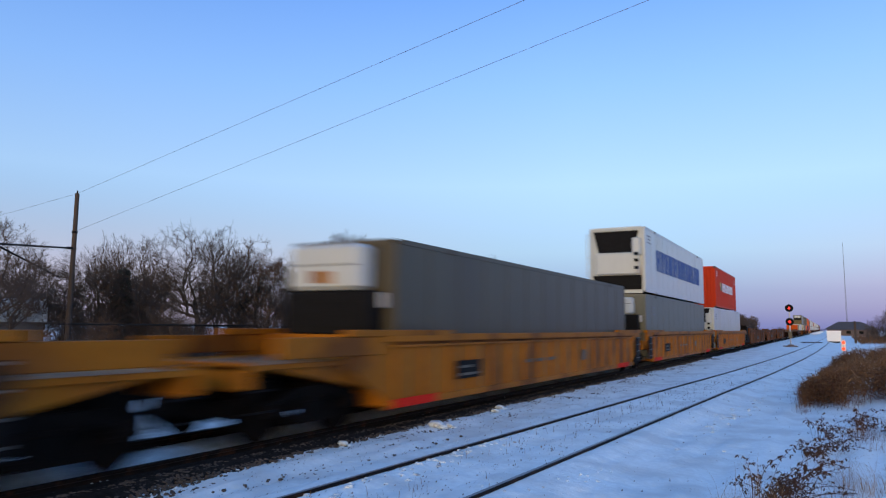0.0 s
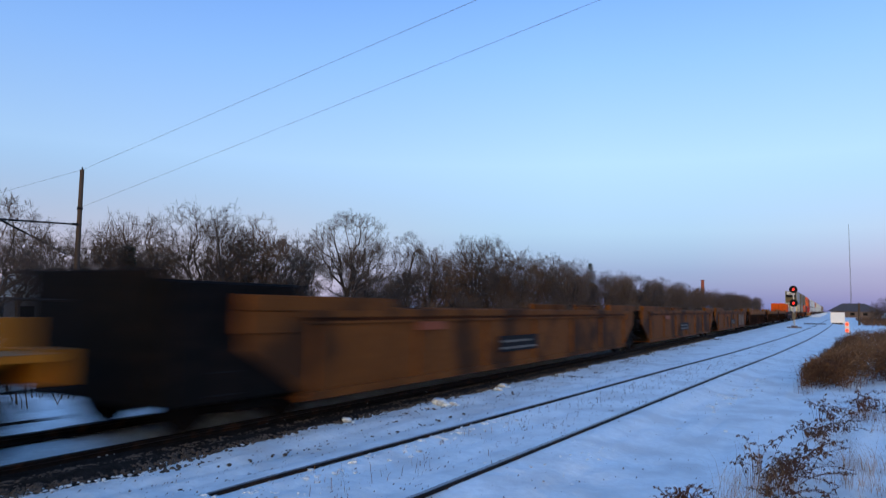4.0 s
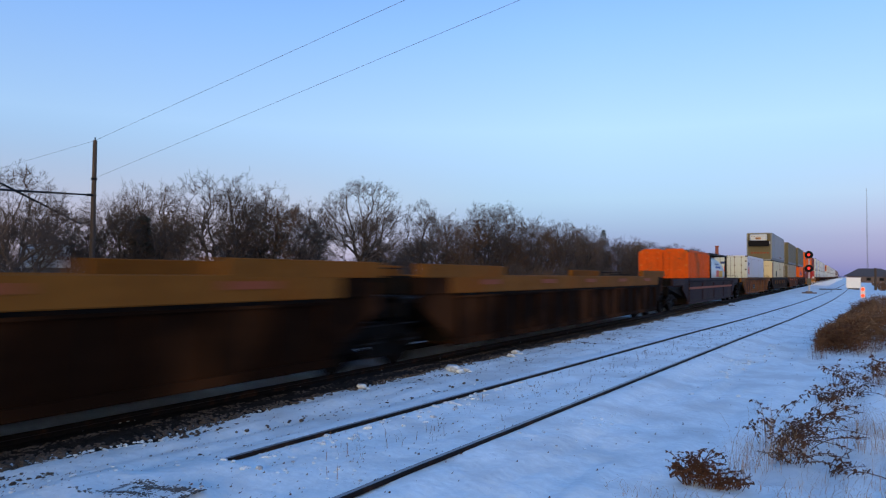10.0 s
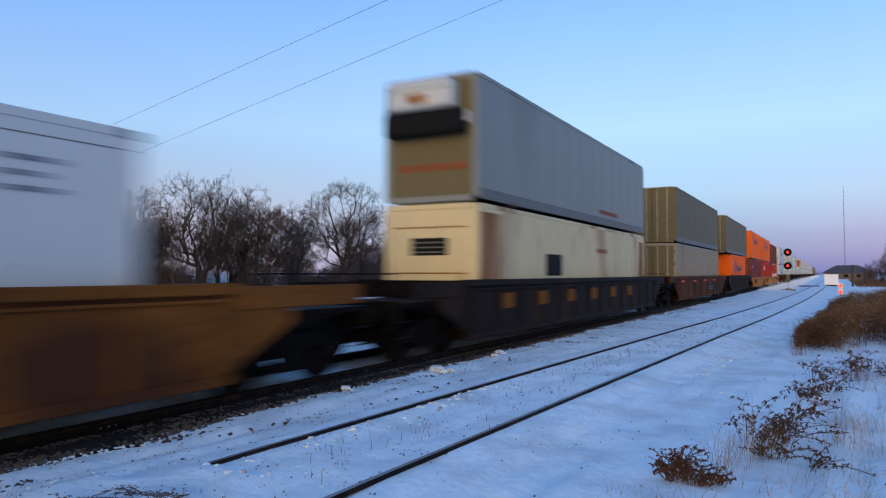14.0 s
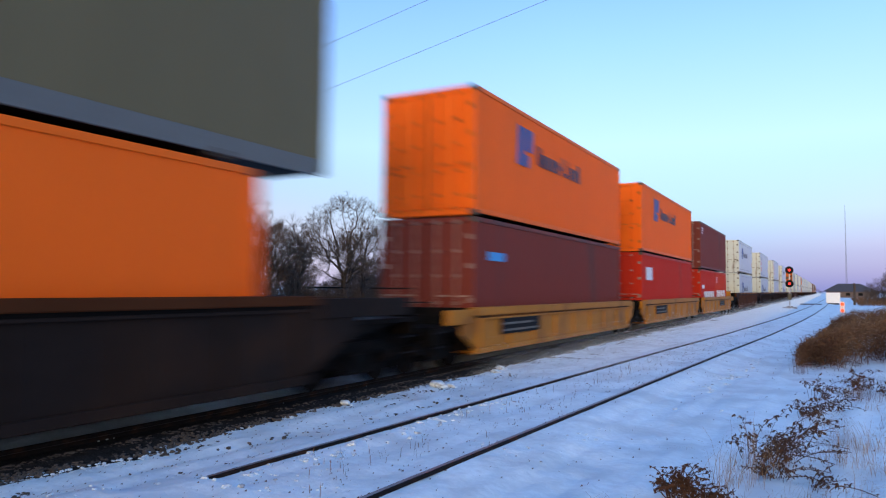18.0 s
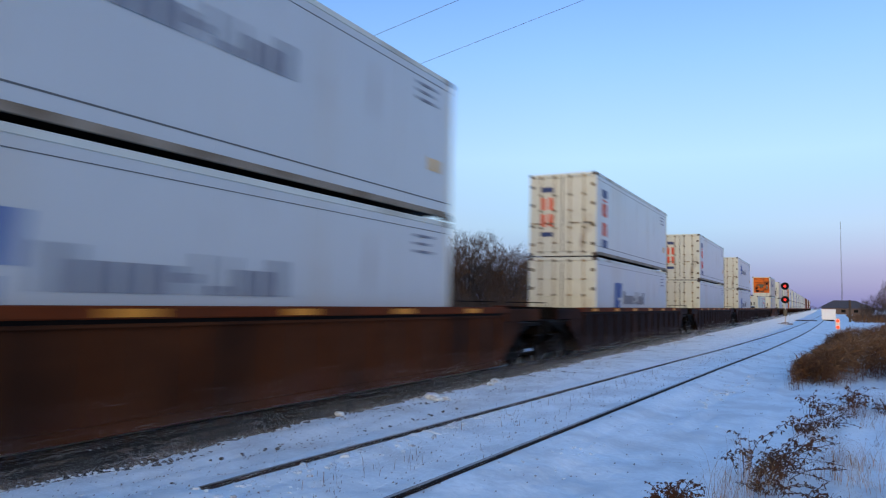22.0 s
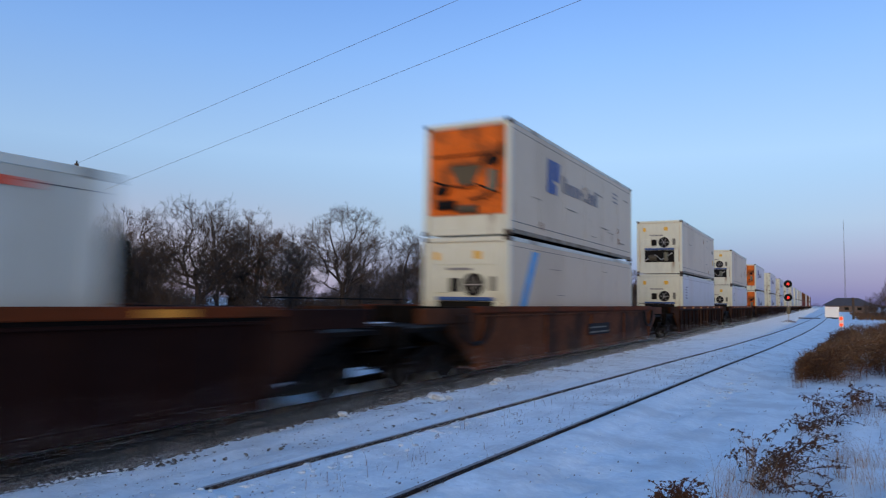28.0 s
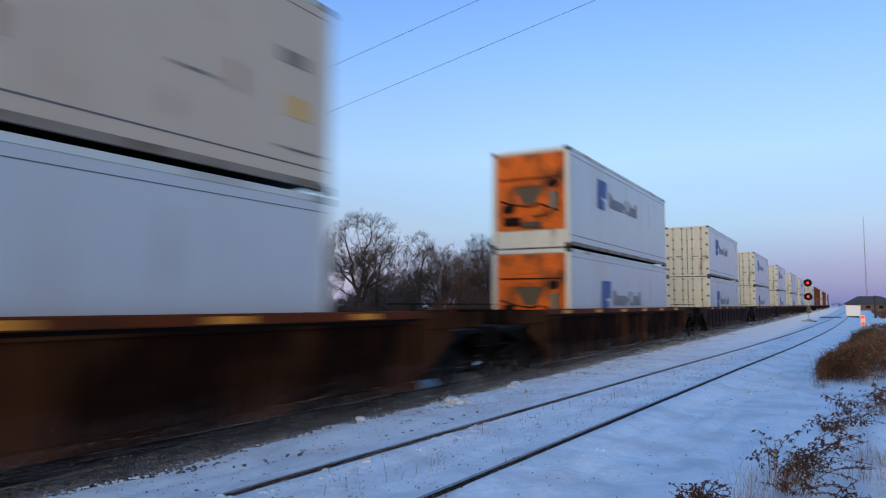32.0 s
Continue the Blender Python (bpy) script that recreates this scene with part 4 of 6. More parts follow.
        u = part("cooling_unit", kept(("nose", um.name, nose), lambda: Shape().box(-0.86, 0.78, -0.52, 0.02, zm, zt, 0.12).mesh("cooling_unit", um)), ct, "boxy refrigeration unit on the front wall")
        part("unit_grille", kept(("ngrille", nose), lambda: Shape().box(-0.98, 0.98, -0.46, 0.02, zb, zm - 0.01, 0.06).mesh("unit_grille", BLACK)), ct, "dark lower grille")
        part("unit_badge", kept(("nbadge", nose), lambda: Shape().box(-0.30, 0.22, -0.528, -0.515, zm + 0.12, zm + 0.34, 0.005).mesh("unit_badge", STAIN)), u, "faded orange badge")
        part("unit_seam", kept(("nseam", nose), lambda: Shape().box(-0.80, 0.72, -0.526, -0.512, zm + 0.44, zm + 0.46).mesh("unit_seam", FRAME_GREY)), u)
        part("side_bracket", kept(("nbrack", nose), lambda: Shape().box(0.80, 1.06, -0.16, 0.02, zm - 0.32, zm - 0.04, 0.03).mesh("side_bracket", STEEL)), ct, "pale steel bracket")
        for i in range(3):
            part("grille_slat", kept(("nslat",), lambda: Shape().box(-0.90, 0.90, -0.472, -0.455, 0, 0.02).mesh("grille_slat", BLACK)), u, "", pose(0, 0, zb + (zm - zb) * (i + 0.6) / 3.5))
    elif front == "plain":
        panel = part("front_wall", kept(("pwall", mat.name, tall), lambda: Shape().box(-w + 0.14, w - 0.14, 0.02, 0.06, 0.14, h - 0.12, 0.01).mesh("front_wall", mat)), ct)
        part("vent", kept(("pvent",), lambda: Shape().box(-0.5, 0.45, 0.0, 0.03, 1.72, 2.12, 0.02).mesh("vent", BLACK)), panel, "dark slatted vent")
        for i in range(3):
            part("vent_slat", kept(("pslat",), lambda: Shape().box(-0.44, 0.39, -0.012, 0.005, 0, 0.03).mesh("vent_slat", GREY)), panel, "", pose(0, 0, 1.78 + 0.11 * i))
        for z0 in (1.3, 2.35):
            part("ledge", kept(("pledge", z0), lambda: Shape().box(-0.95, 0.95, 0.005, 0.025, z0, z0 + 0.03).mesh("ledge", STAIN)), panel)
    elif front == "recess":
        part("front_wall", kept(("rwall", (end_mat or mat).name, tall), lambda: Shape().box(-w + 0.14, w - 0.14, 0.03, 0.06, 0.14, h - 0.12, 0.01).mesh("front_wall", end_mat or mat)), ct)
        part("dark_hood", kept(("hood",), lambda: Shape().prism([(-1.02, 2.72), (0.96, 2.72), (0.70, 1.78), (-0.80, 1.78)], "y", -0.03, 0.04).mesh("dark_hood", BLACK)), ct, "black hooded cooling opening")
        part("cooling_unit", kept(("runit",), lambda: Shape().box(-0.92, 0.98, -0.16, 0.03, 0.82, 1.76, 0.06).mesh("cooling_unit", WHITE)), ct, "white cooling unit cover")
        part("side_duct", kept(("rduct",), lambda: Shape().box(0.68, 1.06, -0.20, 0.03, 1.62, 2.40, 0.08).mesh("side_duct", WHITE)), ct)
        part("lower_gap", kept(("rgap",), lambda: Shape().box(-1.05, 1.05, -0.01, 0.035, 0.16, 0.78).mesh("lower_gap", BLACK)), ct, "black gap below the unit")
        for z0 in (1.02, 1.34, 1.62):
            part("fitting", kept(("rfit",), lambda: Shape().box(0.80, 0.98, -0.26, -0.2, 0, 0.13, 0.02).mesh("fitting", BLACK)), ct, "", pose(0, 0, z0))
        part("guard_rail", kept(("rguard",), lambda: Shape().path([(-1.16, -0.02, 2.62), (-1.2, -0.45, 2.55), (-1.2, -0.45, 0.75), (-1.16, -0.02, 0.7)], 0.022).mesh("guard_rail", WHITE)), ct, "white tubular guard")
        part("guard_tie", kept(("rtie",), lambda: Shape().path([(-1.16, -0.02, 1.6), (-1.2, -0.45, 1.55)], 0.02).mesh("guard_tie", WHITE)), ct)
    for name, m, x0, x1, z0, z1 in door_marks:
        part(name, Shape().box(x0, x1, -0.004, 0.004, z0, z1).mesh(name, m), ct)
    for name, m, y0, y1, z0, z1, *lean in marks:
        d = lean[0] if lean else 0.0
        part(name, Shape().prism([(y0, z0), (y1, z0), (y1 + d, z1), (y0 + d, z1)], "x", w - 0.004, w + 0.006).mesh(name, m), ct)
    return ct


FT40, FT53, FT20 = 12.19, 16.15, 6.06
LOW, HIGH = 0.34, 0.34 + CH + 0.045


def logo_blue(y, z, dark=GREY_MARK, scale=1.0):
    """Blue leaning blocks and a row of dark word bars beside them, as plain shapes."""
    k = scale
    out = [("logo_block", BLUE, y, y + 0.40 * k, z - 0.10 * k, z + 0.85 * k, 0.10 * k), ("logo_block", BLUE, y + 0.55 * k, y + 0.95 * k, z + 0.30 * k, z + 0.85 * k, 0.06 * k),
           ("logo_block", BLUE, y + 0.48 * k, y + 0.72 * k, z - 0.10 * k, z + 0.20 * k, 0.03 * k)]
    yy = y + 1.30 * k
    for wd, up in ((0.10, 0.5), (0.10, 0.5), (0.22, 0.34), (0.24, 0.34), (0.22, 0.34), (0.24, 0.34), (0.14, 0.12), (0.10, 0.5), (0.18, 0.12), (0.07, 0.5), (0.22, 0.34), (0.22, 0.34), (0.22, 0.5)):
        low = z + (0.20 if wd == 0.14 else 0.06) * k
        out.append(("word_bar", dark, yy, yy + wd * k, low, low + up * k))
        yy += (wd + 0.10) * k
    return out


def code_bars(y, z, m=GREY_MARK, n=3):
    return [("code_bar", m, y, y + 0.62 - 0.14 * (i % 2), z - 0.15 * i, z - 0.15 * i + 0.05) for i in range(n)]


def scuffs(seed, n=7, m=None):
    """Leaning scratches, worn smears and rust runs on a container's side."""
    rnd = random.Random(seed)
    out = []
    for i in range(n):
        y, z = rnd.uniform(0.8, 11.2), rnd.uniform(0.5, 2.5)
        if i % 3 == 2:
            out.append(("rust_run", STAIN, y, y + rnd.uniform(0.05, 0.14), z - rnd.uniform(0.15, 0.4), z, rnd.uniform(-0.02, 0.02)))
        else:
            out.append(("scratch", m or WORN_MARK, y, y + rnd.uniform(0.35, 0.9), z, z + rnd.uniform(0.012, 0.04), rnd.uniform(-0.1, 0.1)))
    return out


def vertical_logo(y, z=0.35):
    """Upright stack of blue and red blocks."""
    out = [("logo_block", DULLBLUE, y, y + 0.56, z + 1.75, z + 2.03), ("logo_block", DULLBLUE, y, y + 0.56, z, z + 0.26), ("logo_block", RED_MARK, y, y + 0.56, z + 1.62, z + 1.67)]
    for z0 in (1.08, 0.40):
        out += [("logo_block", RED_MARK, y, y + 0.20, z + z0, z + z0 + 0.46), ("logo_block", RED_MARK, y + 0.34, y + 0.54, z + z0, z + z0 + 0.46)]
    return out


DOOR_LOGO = [("door_logo", DULLBLUE, -0.78, -0.34, 2.25, 2.43), ("door_logo", DULLBLUE, -0.78, -0.34, 0.68, 0.84)]
for z0 in (1.62, 1.04):
    DOOR_LOGO += [("door_logo", RED_MARK, -0.78, -0.62, z0, z0 + 0.44), ("door_logo", RED_MARK, -0.50, -0.34, z0, z0 + 0.44)]


def build_train():
    reds = lambda w0, w1: [("sill_stripe", REDTRIM, w0 + 0.1, w0 + 1.6, 0.27, 0.42, "red lower sill"), ("sill_stripe", REDTRIM, w1 - 1.6, w1 - 0.1, 0.27, 0.42, "red lower sill")]
    # yellow three-unit car with long wells, two units empty ahead of it
    for s, L, w0, w1, ends in ((-34.2, 19.8, 2.0, 18.1, ("0.0", "-")), (-14.4, 20.5, 0.9, 16.9, ("0.0", "18.6c")), (6.3, 21.6, 3.5, 19.7, ("1.9c", "-")), (27.9, 19.9, 1.75, 17.95, ("0.0", "-")), (47.8, 20.6, 1.75, 17.95, ("0.0", "18.8c"))):
        well_car(s, L, w0, w1, YELLOW, "dirty yellow articulated well car with red sills", ends, marks=reds(w0, w1) + [("stencil", TAUPE, w0 + 6.0 + 0.8 * i, w0 + 6.5 + 0.8 * i, 0.80, 0.88, "") for i in range(3)] + [("stencil", TAUPE, w0 + 10.5, w0 + 10.9, 0.7, 1.0, "faded dark emblem")], signs=((w0 + 2.4, FRAME_GREY),), rib=0.95, chord=YELLOW, raised=0.07)
    container(10.15, FT53, LOW, TAUPE, "taupe smooth-sided long container with a white cooling unit", "domestic", "nose", tall=2.89, nose=(1.15, 1.95, 2.78))
    container(29.2, FT53, LOW, GREY, "grey smooth-sided long container with a white cooling unit", "domestic", "nose", marks=code_bars(1.2, 2.2), tall=2.78, nose=(1.2, 1.9, 2.62))
    words = []
    yy = 2.3
    for i, wd in enumerate((0.95, 0.85, 0.80, 0.35, 0.70, 0.35, 0.95, 0.75, 0.5, 0.9, 0.85, 0.75, 0.85, 0.80, 0.35, 0.85)):
        wide, zb = wd * 0.84, 1.50 + 0.3 * (i % 2)
        words.append(("word_bar", LETTER_BLUE, yy, yy + 0.30, 1.10, 2.08))
        if wd > 0.4:
            words.append(("word_bar", LETTER_BLUE, yy + wide - 0.28, yy + wide, 1.10, 2.08))
            words.append(("word_bar", LETTER_BLUE, yy + 0.30, yy + wide - 0.28, zb, zb + 0.22))
        yy += wd * 1.065
    container(29.32, FT53, LOW + 2.82, WHITE, "white long container with blue word bars and a black hooded cooler", "domestic", "recess", marks=words + code_bars(0.5, 2.5))
    container(49.1, FT53, LOW, WHITE, "grimy white long container with a dark nose opening", "domestic", "recess", marks=code_bars(0.7, 2.3), tall=2.78)
    hy = [("logo_block", GREEN_MARK, 2.55, 3.15, 1.30, 1.85), ("logo_block", YELLOW_MARK, 2.25, 2.57, 1.55, 1.9)]
    for i in range(7):
        hy.append(("word_bar", WHITE_MARK, 3.6 + 0.92 * i, 4.24 + 0.92 * i, 1.25, 1.9))
    container(50.4, FT40, LOW + 2.82, VERMILION, "vermilion corrugated container with white word bars", "dry", "wall", marks=hy + code_bars(0.5, 2.55, WHITE_MARK) + code_bars(11.0, 2.5, WHITE_MARK))
    # rusty brown empty unit cars
    for i, s in enumerate((69.6, 90.4, 109.8)):
        car = well_car(s, 19.6 if i else 20.8, 2.0, 17.9 if i else 18.9, BROWN, "empty rust-brown steel well car", ("1.3c" if i == 0 else "0.0", "17.9c" if i == 2 else "-"), marks=[("patch", STAINED, 6.0, 7.4, 1.2, 1.36, "ochre repaint patch"), ("patch", PRIMER, 13.4, 16.9, 0.45, 1.3, "grey primer patch")] if i == 2 else [("patch", RUSTSTRIPE, 5.0, 6.0, 1.2, 1.36, "orange repaint patch")], signs=((8.5, STEEL),), rib=2.6, top=1.58, raised=0.17)
        if i == 0:
            part("end_bulkhead", Shape().box(-1.28, 1.28, -0.50, -0.36, 0.45, 2.02, 0.03).mesh("end_bulkhead", TRUCK), car, "sooty black end bulkhead")
            part("brake_reservoir", Shape().tube((-1.0, 0.5, 1.55), (-1.0, 2.0, 1.55), 0.33, n=16).mesh("brake_reservoir", TRUCK), car, "sooty black tank")
            part("equipment_box", Shape().box(0.7, 1.33, -0.35, 2.0, 0.40, 1.9, 0.05).mesh("equipment_box", TRUCK), car, "sooty black box")
            part("brake_gear", Shape().box(-0.6, 0.6, 0.5, 1.8, 1.1, 1.85, 0.05).mesh("brake_gear", TRUCK), car, "sooty black housing")
    # ochre-topped brown empty units
    for i, s in enumerate((129.8, 150.0, 169.4)):
        well_car(s, 20.2 if i == 0 else 19.4, 2.0, 17.7, DARKRUST, "empty brown well car with a faded ochre top chord", ("1.5c" if i == 0 else "0.0", "17.8c" if i == 2 else "-"), chord=OCHRE, deep_chord=0.34, top=1.60, rib=1.0, raised=0.21, marks=[("reflector_strip", RUSTSTRIPE, 3.0 + 3.3 * j, 3.9 + 3.3 * j, 1.42, 1.52, "worn orange strip") for j in range(5)])
    well_car(189.4, 21.6, 4.2, 18.2, PURPLE, "dark purple-brown well car with an orange stripe", ("1.9c", "19.7c"), marks=[("side_stripe", RUSTSTRIPE, 4.3, 18.4, 0.97, 1.08, "faded orange-red stripe")], rib=3.4)
    container(194.5, FT20, LOW, RUSTORANGE, "short grimy orange corrugated container in a well car", "dry", "door", tall=2.56)
    tank_container(200.8)
    well_car(211.2, 22.4, 3.4, 18.9, STAINED, "well car stained ochre and rust", ("1.9c", "20.5c"), rib=1.3, signs=((7.5, STEEL),))
    container(217.2, FT40, LOW, WHITE, "white smooth-sided refrigerated container with door bars", "reefer", "door", marks=vertical_logo(0.7) + code_bars(10.6, 2.4), door_mat=CREAMY, door_marks=DOOR_LOGO)
    well_car(233.8, 23.0, 2.9, 20.3, DARKCAR, "grimy dark well car with ochre reflector panels", ("1.9c", "21.1c"), rib=1.3, marks=[("reflector_panel", OCHRE, 4.6 + 2.3 * i, 5.2 + 2.3 * i, 0.85, 1.2, "ochre panel") for i in range(6)])
    container(237.4, FT53, LOW, BEIGE, "beige long container stained with rust", "domestic", "plain", marks=[("patch", BLACK, 4.3, 5.6, 1.25, 1.85), ("stained_panel", STAIN, 0.15, 1.25, 0.2, 2.7), ("stained_panel", STAIN, 15.2, 15.95, 0.2, 2.6), ("word_bar", STAIN, 9.2, 10.4, 2.0, 2.15)])
    container(237.4, FT53, HIGH, SLATE, "blue-grey long refrigerated container with a nose unit", "domestic", "nose", end_mat=OLIVE, marks=[("code_bar", RUSTSTRIPE, 9.5, 11.8, 0.42, 0.55)], nose=(1.5, 2.05, 2.72), door_marks=[("word_bar", RUSTSTRIPE, -0.8 + 0.3 * i, -0.58 + 0.3 * i, 0.72, 0.88) for i in range(6)])
    well_car(256.9, 22.4, 3.2, 19.6, RUSTRED, "rust-red well car with a white data panel", ("1.9c", "20.5c"), rib=2.2, signs=((12.6, WHITE_MARK),), marks=[("reflector_strip", ORANGE, 3.5 + 3.9 * i, 4.3 + 3.9 * i, 1.2, 1.3, "orange strip") for i in range(4)])
    container(260.2, FT53, LOW, PALEGREY, "pale grey long container with corrugated sides", "dry", "door", door_mat=OLIVE)
    container(260.2, FT53, HIGH, OLIVE, "olive grey long container with door bars", "domestic", "door")
    well_car(279.4, 19.6, 2.6, 16.2, DARKCAR, "sooty dark steel well car", ("1.7c", "17.9c"), rib=1.3, chord=DARKBROWN)
    container(283.0, FT40, LOW, ORANGE, "bright orange container with a blue block and word bars", "dry", "wall", marks=logo_blue(3.0, 1.45, NAVY_MARK, 1.15))
    container(280.5, FT53, HIGH, OLIVE, "olive grey long container overhanging the one below", "domestic", "door", tall=2.95)
    # yellow three-unit car with short wells
    for i, s in enumerate((299.0, 314.9, 330.2)):
        well_car(s, (15.9, 15.3, 16.4)[i], (2.0, 1.5, 1.2)[i], (14.5, 14.0, 13.9)[i], YELLOW_B, "yellow articulated well car streaked with grime", ("1.0c" if i == 0 else "0.0", "14.9c" if i == 2 else "-"), rib=1.5, signs=((8.2 if i == 2 else 3.2, FRAME_GREY),), deep_chord=0.18, top=1.25)
        if i == 2:
            part("end_post", Shape().box(0.55, 1.30, 15.3, 15.75, 0.8, 1.62, 0.06).mesh("end_post", YELLOW_B), MOVING[-1][0], "yellow end post with a sloped top")
    container(301.2, FT40, LOW, DARKRED, "oxide red corrugated container with white code bars", "dry", "door", marks=[("logo_block", SKYBLUE, 0.7, 1.6, 1.95, 2.15)])
    container(301.2, FT40, HIGH, ORANGE, "orange corrugated container with a blue block and word bars", "dry", "door", marks=logo_blue(2.35, 1.6, NAVY_MARK, 1.05))
    container(316.5, FT40, LOW, RED, "red corrugated container with a white panel", "dry", "door", marks=[("logo_block", WHITE_MARK, 0.75, 1.9, 1.75, 2.3)])
    container(316.5, FT40, HIGH, ORANGE, "orange corrugated container with a blue block and word bars", "dry", "door", marks=logo_blue(2.35, 1.6, NAVY_MARK, 1.05))
    container(331.5, FT20, LOW, RED, "short red container with white word bars", "dry", "door", tall=2.64, marks=[("word_bar", WHITE_MARK, 0.5, 1.4, 1.45, 1.68)] + [("word_bar", WHITE_MARK, 1.3 + 0.36 * i, 1.47 + 0.36 * i + 0.06 * (i % 3), 0.80, 1.28) for i in range(12)])
    container(331.5 + 5.96, FT20, LOW, VERMILION, "short vermilion container with white word bars", "dry", "wall", tall=2.64, marks=[("word_bar", WHITE_MARK, 0.8 + 0.42 * i, 1.0 + 0.42 * i + 0.07 * (i % 2), 0.85, 1.35) for i in range(11)] + code_bars(0.6, 2.2, WHITE_MARK))
    container(331.5, FT40, LOW + 2.68, DARKRED, "oxide red corrugated container with door bars", "dry", "door", marks=code_bars(0.5, 2.5, WHITE_MARK))
    # single cars with white ocean containers
    fleet = [
        (352.4, "w", True), (374.5, "w", False), (396.7, "v", False), (419.0, "w", True), (440.8, "single", False), (463.1, "o", True), (485.9, "r", False),
        (508.1, "r", False), (530.2, "oo", True), (552.9, "w", True), (575.3, "w", True), (597.6, "w", True), (619.9, "w", False), (642.2, "w", True),
        (664.5, "r", False), (686.8, "w", True), (709.1, "d", False), (731.4, "d", False), (753.7, "w", True), (776.0, "d", False), (798.3, "d", False), (820.6, "w", False), (842.9, "d", False)]
    for k, (s, kind, logo) in enumerate(fleet):
        paint = RUSTRED if kind == "o" else (DARKBROWN if k == 0 else DARKRUST if kind in ("r", "oo") else MAROON)
        label = {RUSTRED: "rust-red well car with hanging hoses", DARKBROWN: "rust-brown well car with yellow reflector strips", DARKRUST: "dark rusty well car with a ribbed side", MAROON: "dark maroon well car with yellow reflector strips"}[paint]
        well_car(s - 5.1, 22.2, 3.1, 19.1, paint, label, ("1.9c", "20.3c"), chord=RUSTTOP, low=0.17, rib=1.25 if paint is not RUSTRED else 4.0, conspicuity=None if paint is RUSTRED else 6, signs=((11.0, STEEL),) if paint is RUSTRED else ())
        if paint is RUSTRED:
            car = MOVING[-1][0]
            for y in (3.0, 19.2):
                part("air_hose", kept(("hose",), lambda: Shape().path([(1.47, 0.75 * math.cos(a), 1.35 + 0.62 * math.sin(a)) for a in [math.pi + math.pi * i / 10 for i in range(11)]], 0.045).mesh("air_hose", BLACK)), car, "looped black hose", pose(0, y, 0))
        if kind == "w" or kind == "v":
            lm = logo_blue(2.4, 1.45) if logo else vertical_logo(0.75)
            container(s, FT40, LOW, WHITE, "white refrigerated container with barred cream doors", "reefer", "door", marks=(logo_blue(2.4, 1.25) if kind == "w" else []) + code_bars(10.8, 2.5), door_mat=CREAMY, frame_mat=CREAMY)
            container(s, FT40, HIGH, WHITE, "white refrigerated container with barred cream doors", "reefer", "door", marks=lm + code_bars(10.8, 2.5) + [("label_patch", YELLOW_MARK, 11.3, 11.6, 0.9, 1.15)], door_mat=CREAMY, frame_mat=CREAMY, door_marks=[] if logo else DOOR_LOGO)
        elif kind == "single":
            container(s, FT40, LOW, CREAMY, "white power container with slatted vents and a red and black mark", "reefer", "unit", unit=CREAMY, tall=2.62, marks=[("vent_slat", GREY_MARK, 5.5, 6.9, 1.05 + 0.115 * i, 1.10 + 0.115 * i) for i in range(12)] + [("side_stripe", RED_MARK, 7.4, 11.3, 2.32, 2.41), ("logo_block", RED_MARK, 8.5, 10.2, 1.75, 1.92), ("logo_block", GREY_MARK, 9.4, 10.4, 1.15, 1.6), ("logo_block", RED_MARK, 10.2, 10.6, 1.3, 1.85)])
        elif kind == "o":
            container(s, FT40, LOW, SOILED, "aged white refrigerated container with a blue slash", "reefer", "unit", unit=CREAMY, frame_mat=CREAMY, marks=[("slash_mark", SKYBLUE, 0.55, 0.93, 0.9, 2.6, 1.0)] + scuffs(k + 40, 5))
            container(s, FT40, HIGH, SOILED, "aged white refrigerated container with an orange machinery end", "reefer", "unit", unit=UNIT_ORANGE, marks=logo_blue(2.6, 1.5) + code_bars(9.4, 2.3) + scuffs(k, 11), frame_mat=CREAMY)
        elif kind == "oo":
            container(s, FT40, LOW, WHITE, "white refrigerated container with an orange machinery end", "reefer", "unit", unit=UNIT_ORANGE, marks=logo_blue(2.9, 1.2), frame_mat=CREAMY)
            container(s, FT40, HIGH, WHITE, "white refrigerated container with a stained orange machinery end", "reefer", "unit", unit=UNIT_ORANGE, marks=logo_blue(2.6, 1.5), frame_mat=CREAMY)
        elif kind == "r":
            container(s, FT40, LOW, WHITE, "white refrigerated container with a machinery end", "reefer", "unit", unit=CREAMY, marks=code_bars(0.9, 2.2, n=5), frame_mat=CREAMY)
            container(s, FT40, HIGH, SOILED, "aged white refrigerated container with a machinery end", "reefer", "unit", unit=CREAMY, marks=[("label_patch", YELLOW_MARK, 11.3, 11.6, 1.0, 1.3), ("label_patch", PALEGREY, 11.1, 11.6, 1.75, 1.95)] + scuffs(k + 20, 6), frame_mat=CREAMY)
        else:
            container(s, FT40, LOW, DARKRED, "oxide red corrugated steel container", "dry", "door")
            container(s, FT40, HIGH, BROWN, "brown corrugated steel container", "dry", "door")


def snow_dust_mesh():
    """Fine grains of snow, thick near the ground and thin above it."""
    rnd = random.Random(12)
    sh = Shape()
    for i in range(66000):
        y = rnd.uniform(0, 23)
        z = -0.12 + min(0.8, rnd.expovariate(6.0))
        x = 1.75 + 3.2 * rnd.random() ** 1.2
        s = rnd.uniform(0.003, 0.0065)
        a = rnd.uniform(0, 6.283)
        c, d = s * math.cos(a), s * math.sin(a)
        sh.add([(x + c, y + d, z - s * 0.4), (x - d, y + c, z - s * 0.4), (x - c, y - d, z + s * 0.3), (x, y, z + s)], [(0, 1, 3), (1, 2, 3), (2, 0, 3), (0, 2, 1)])
    return sh.mesh("snow_dust", POWDER)


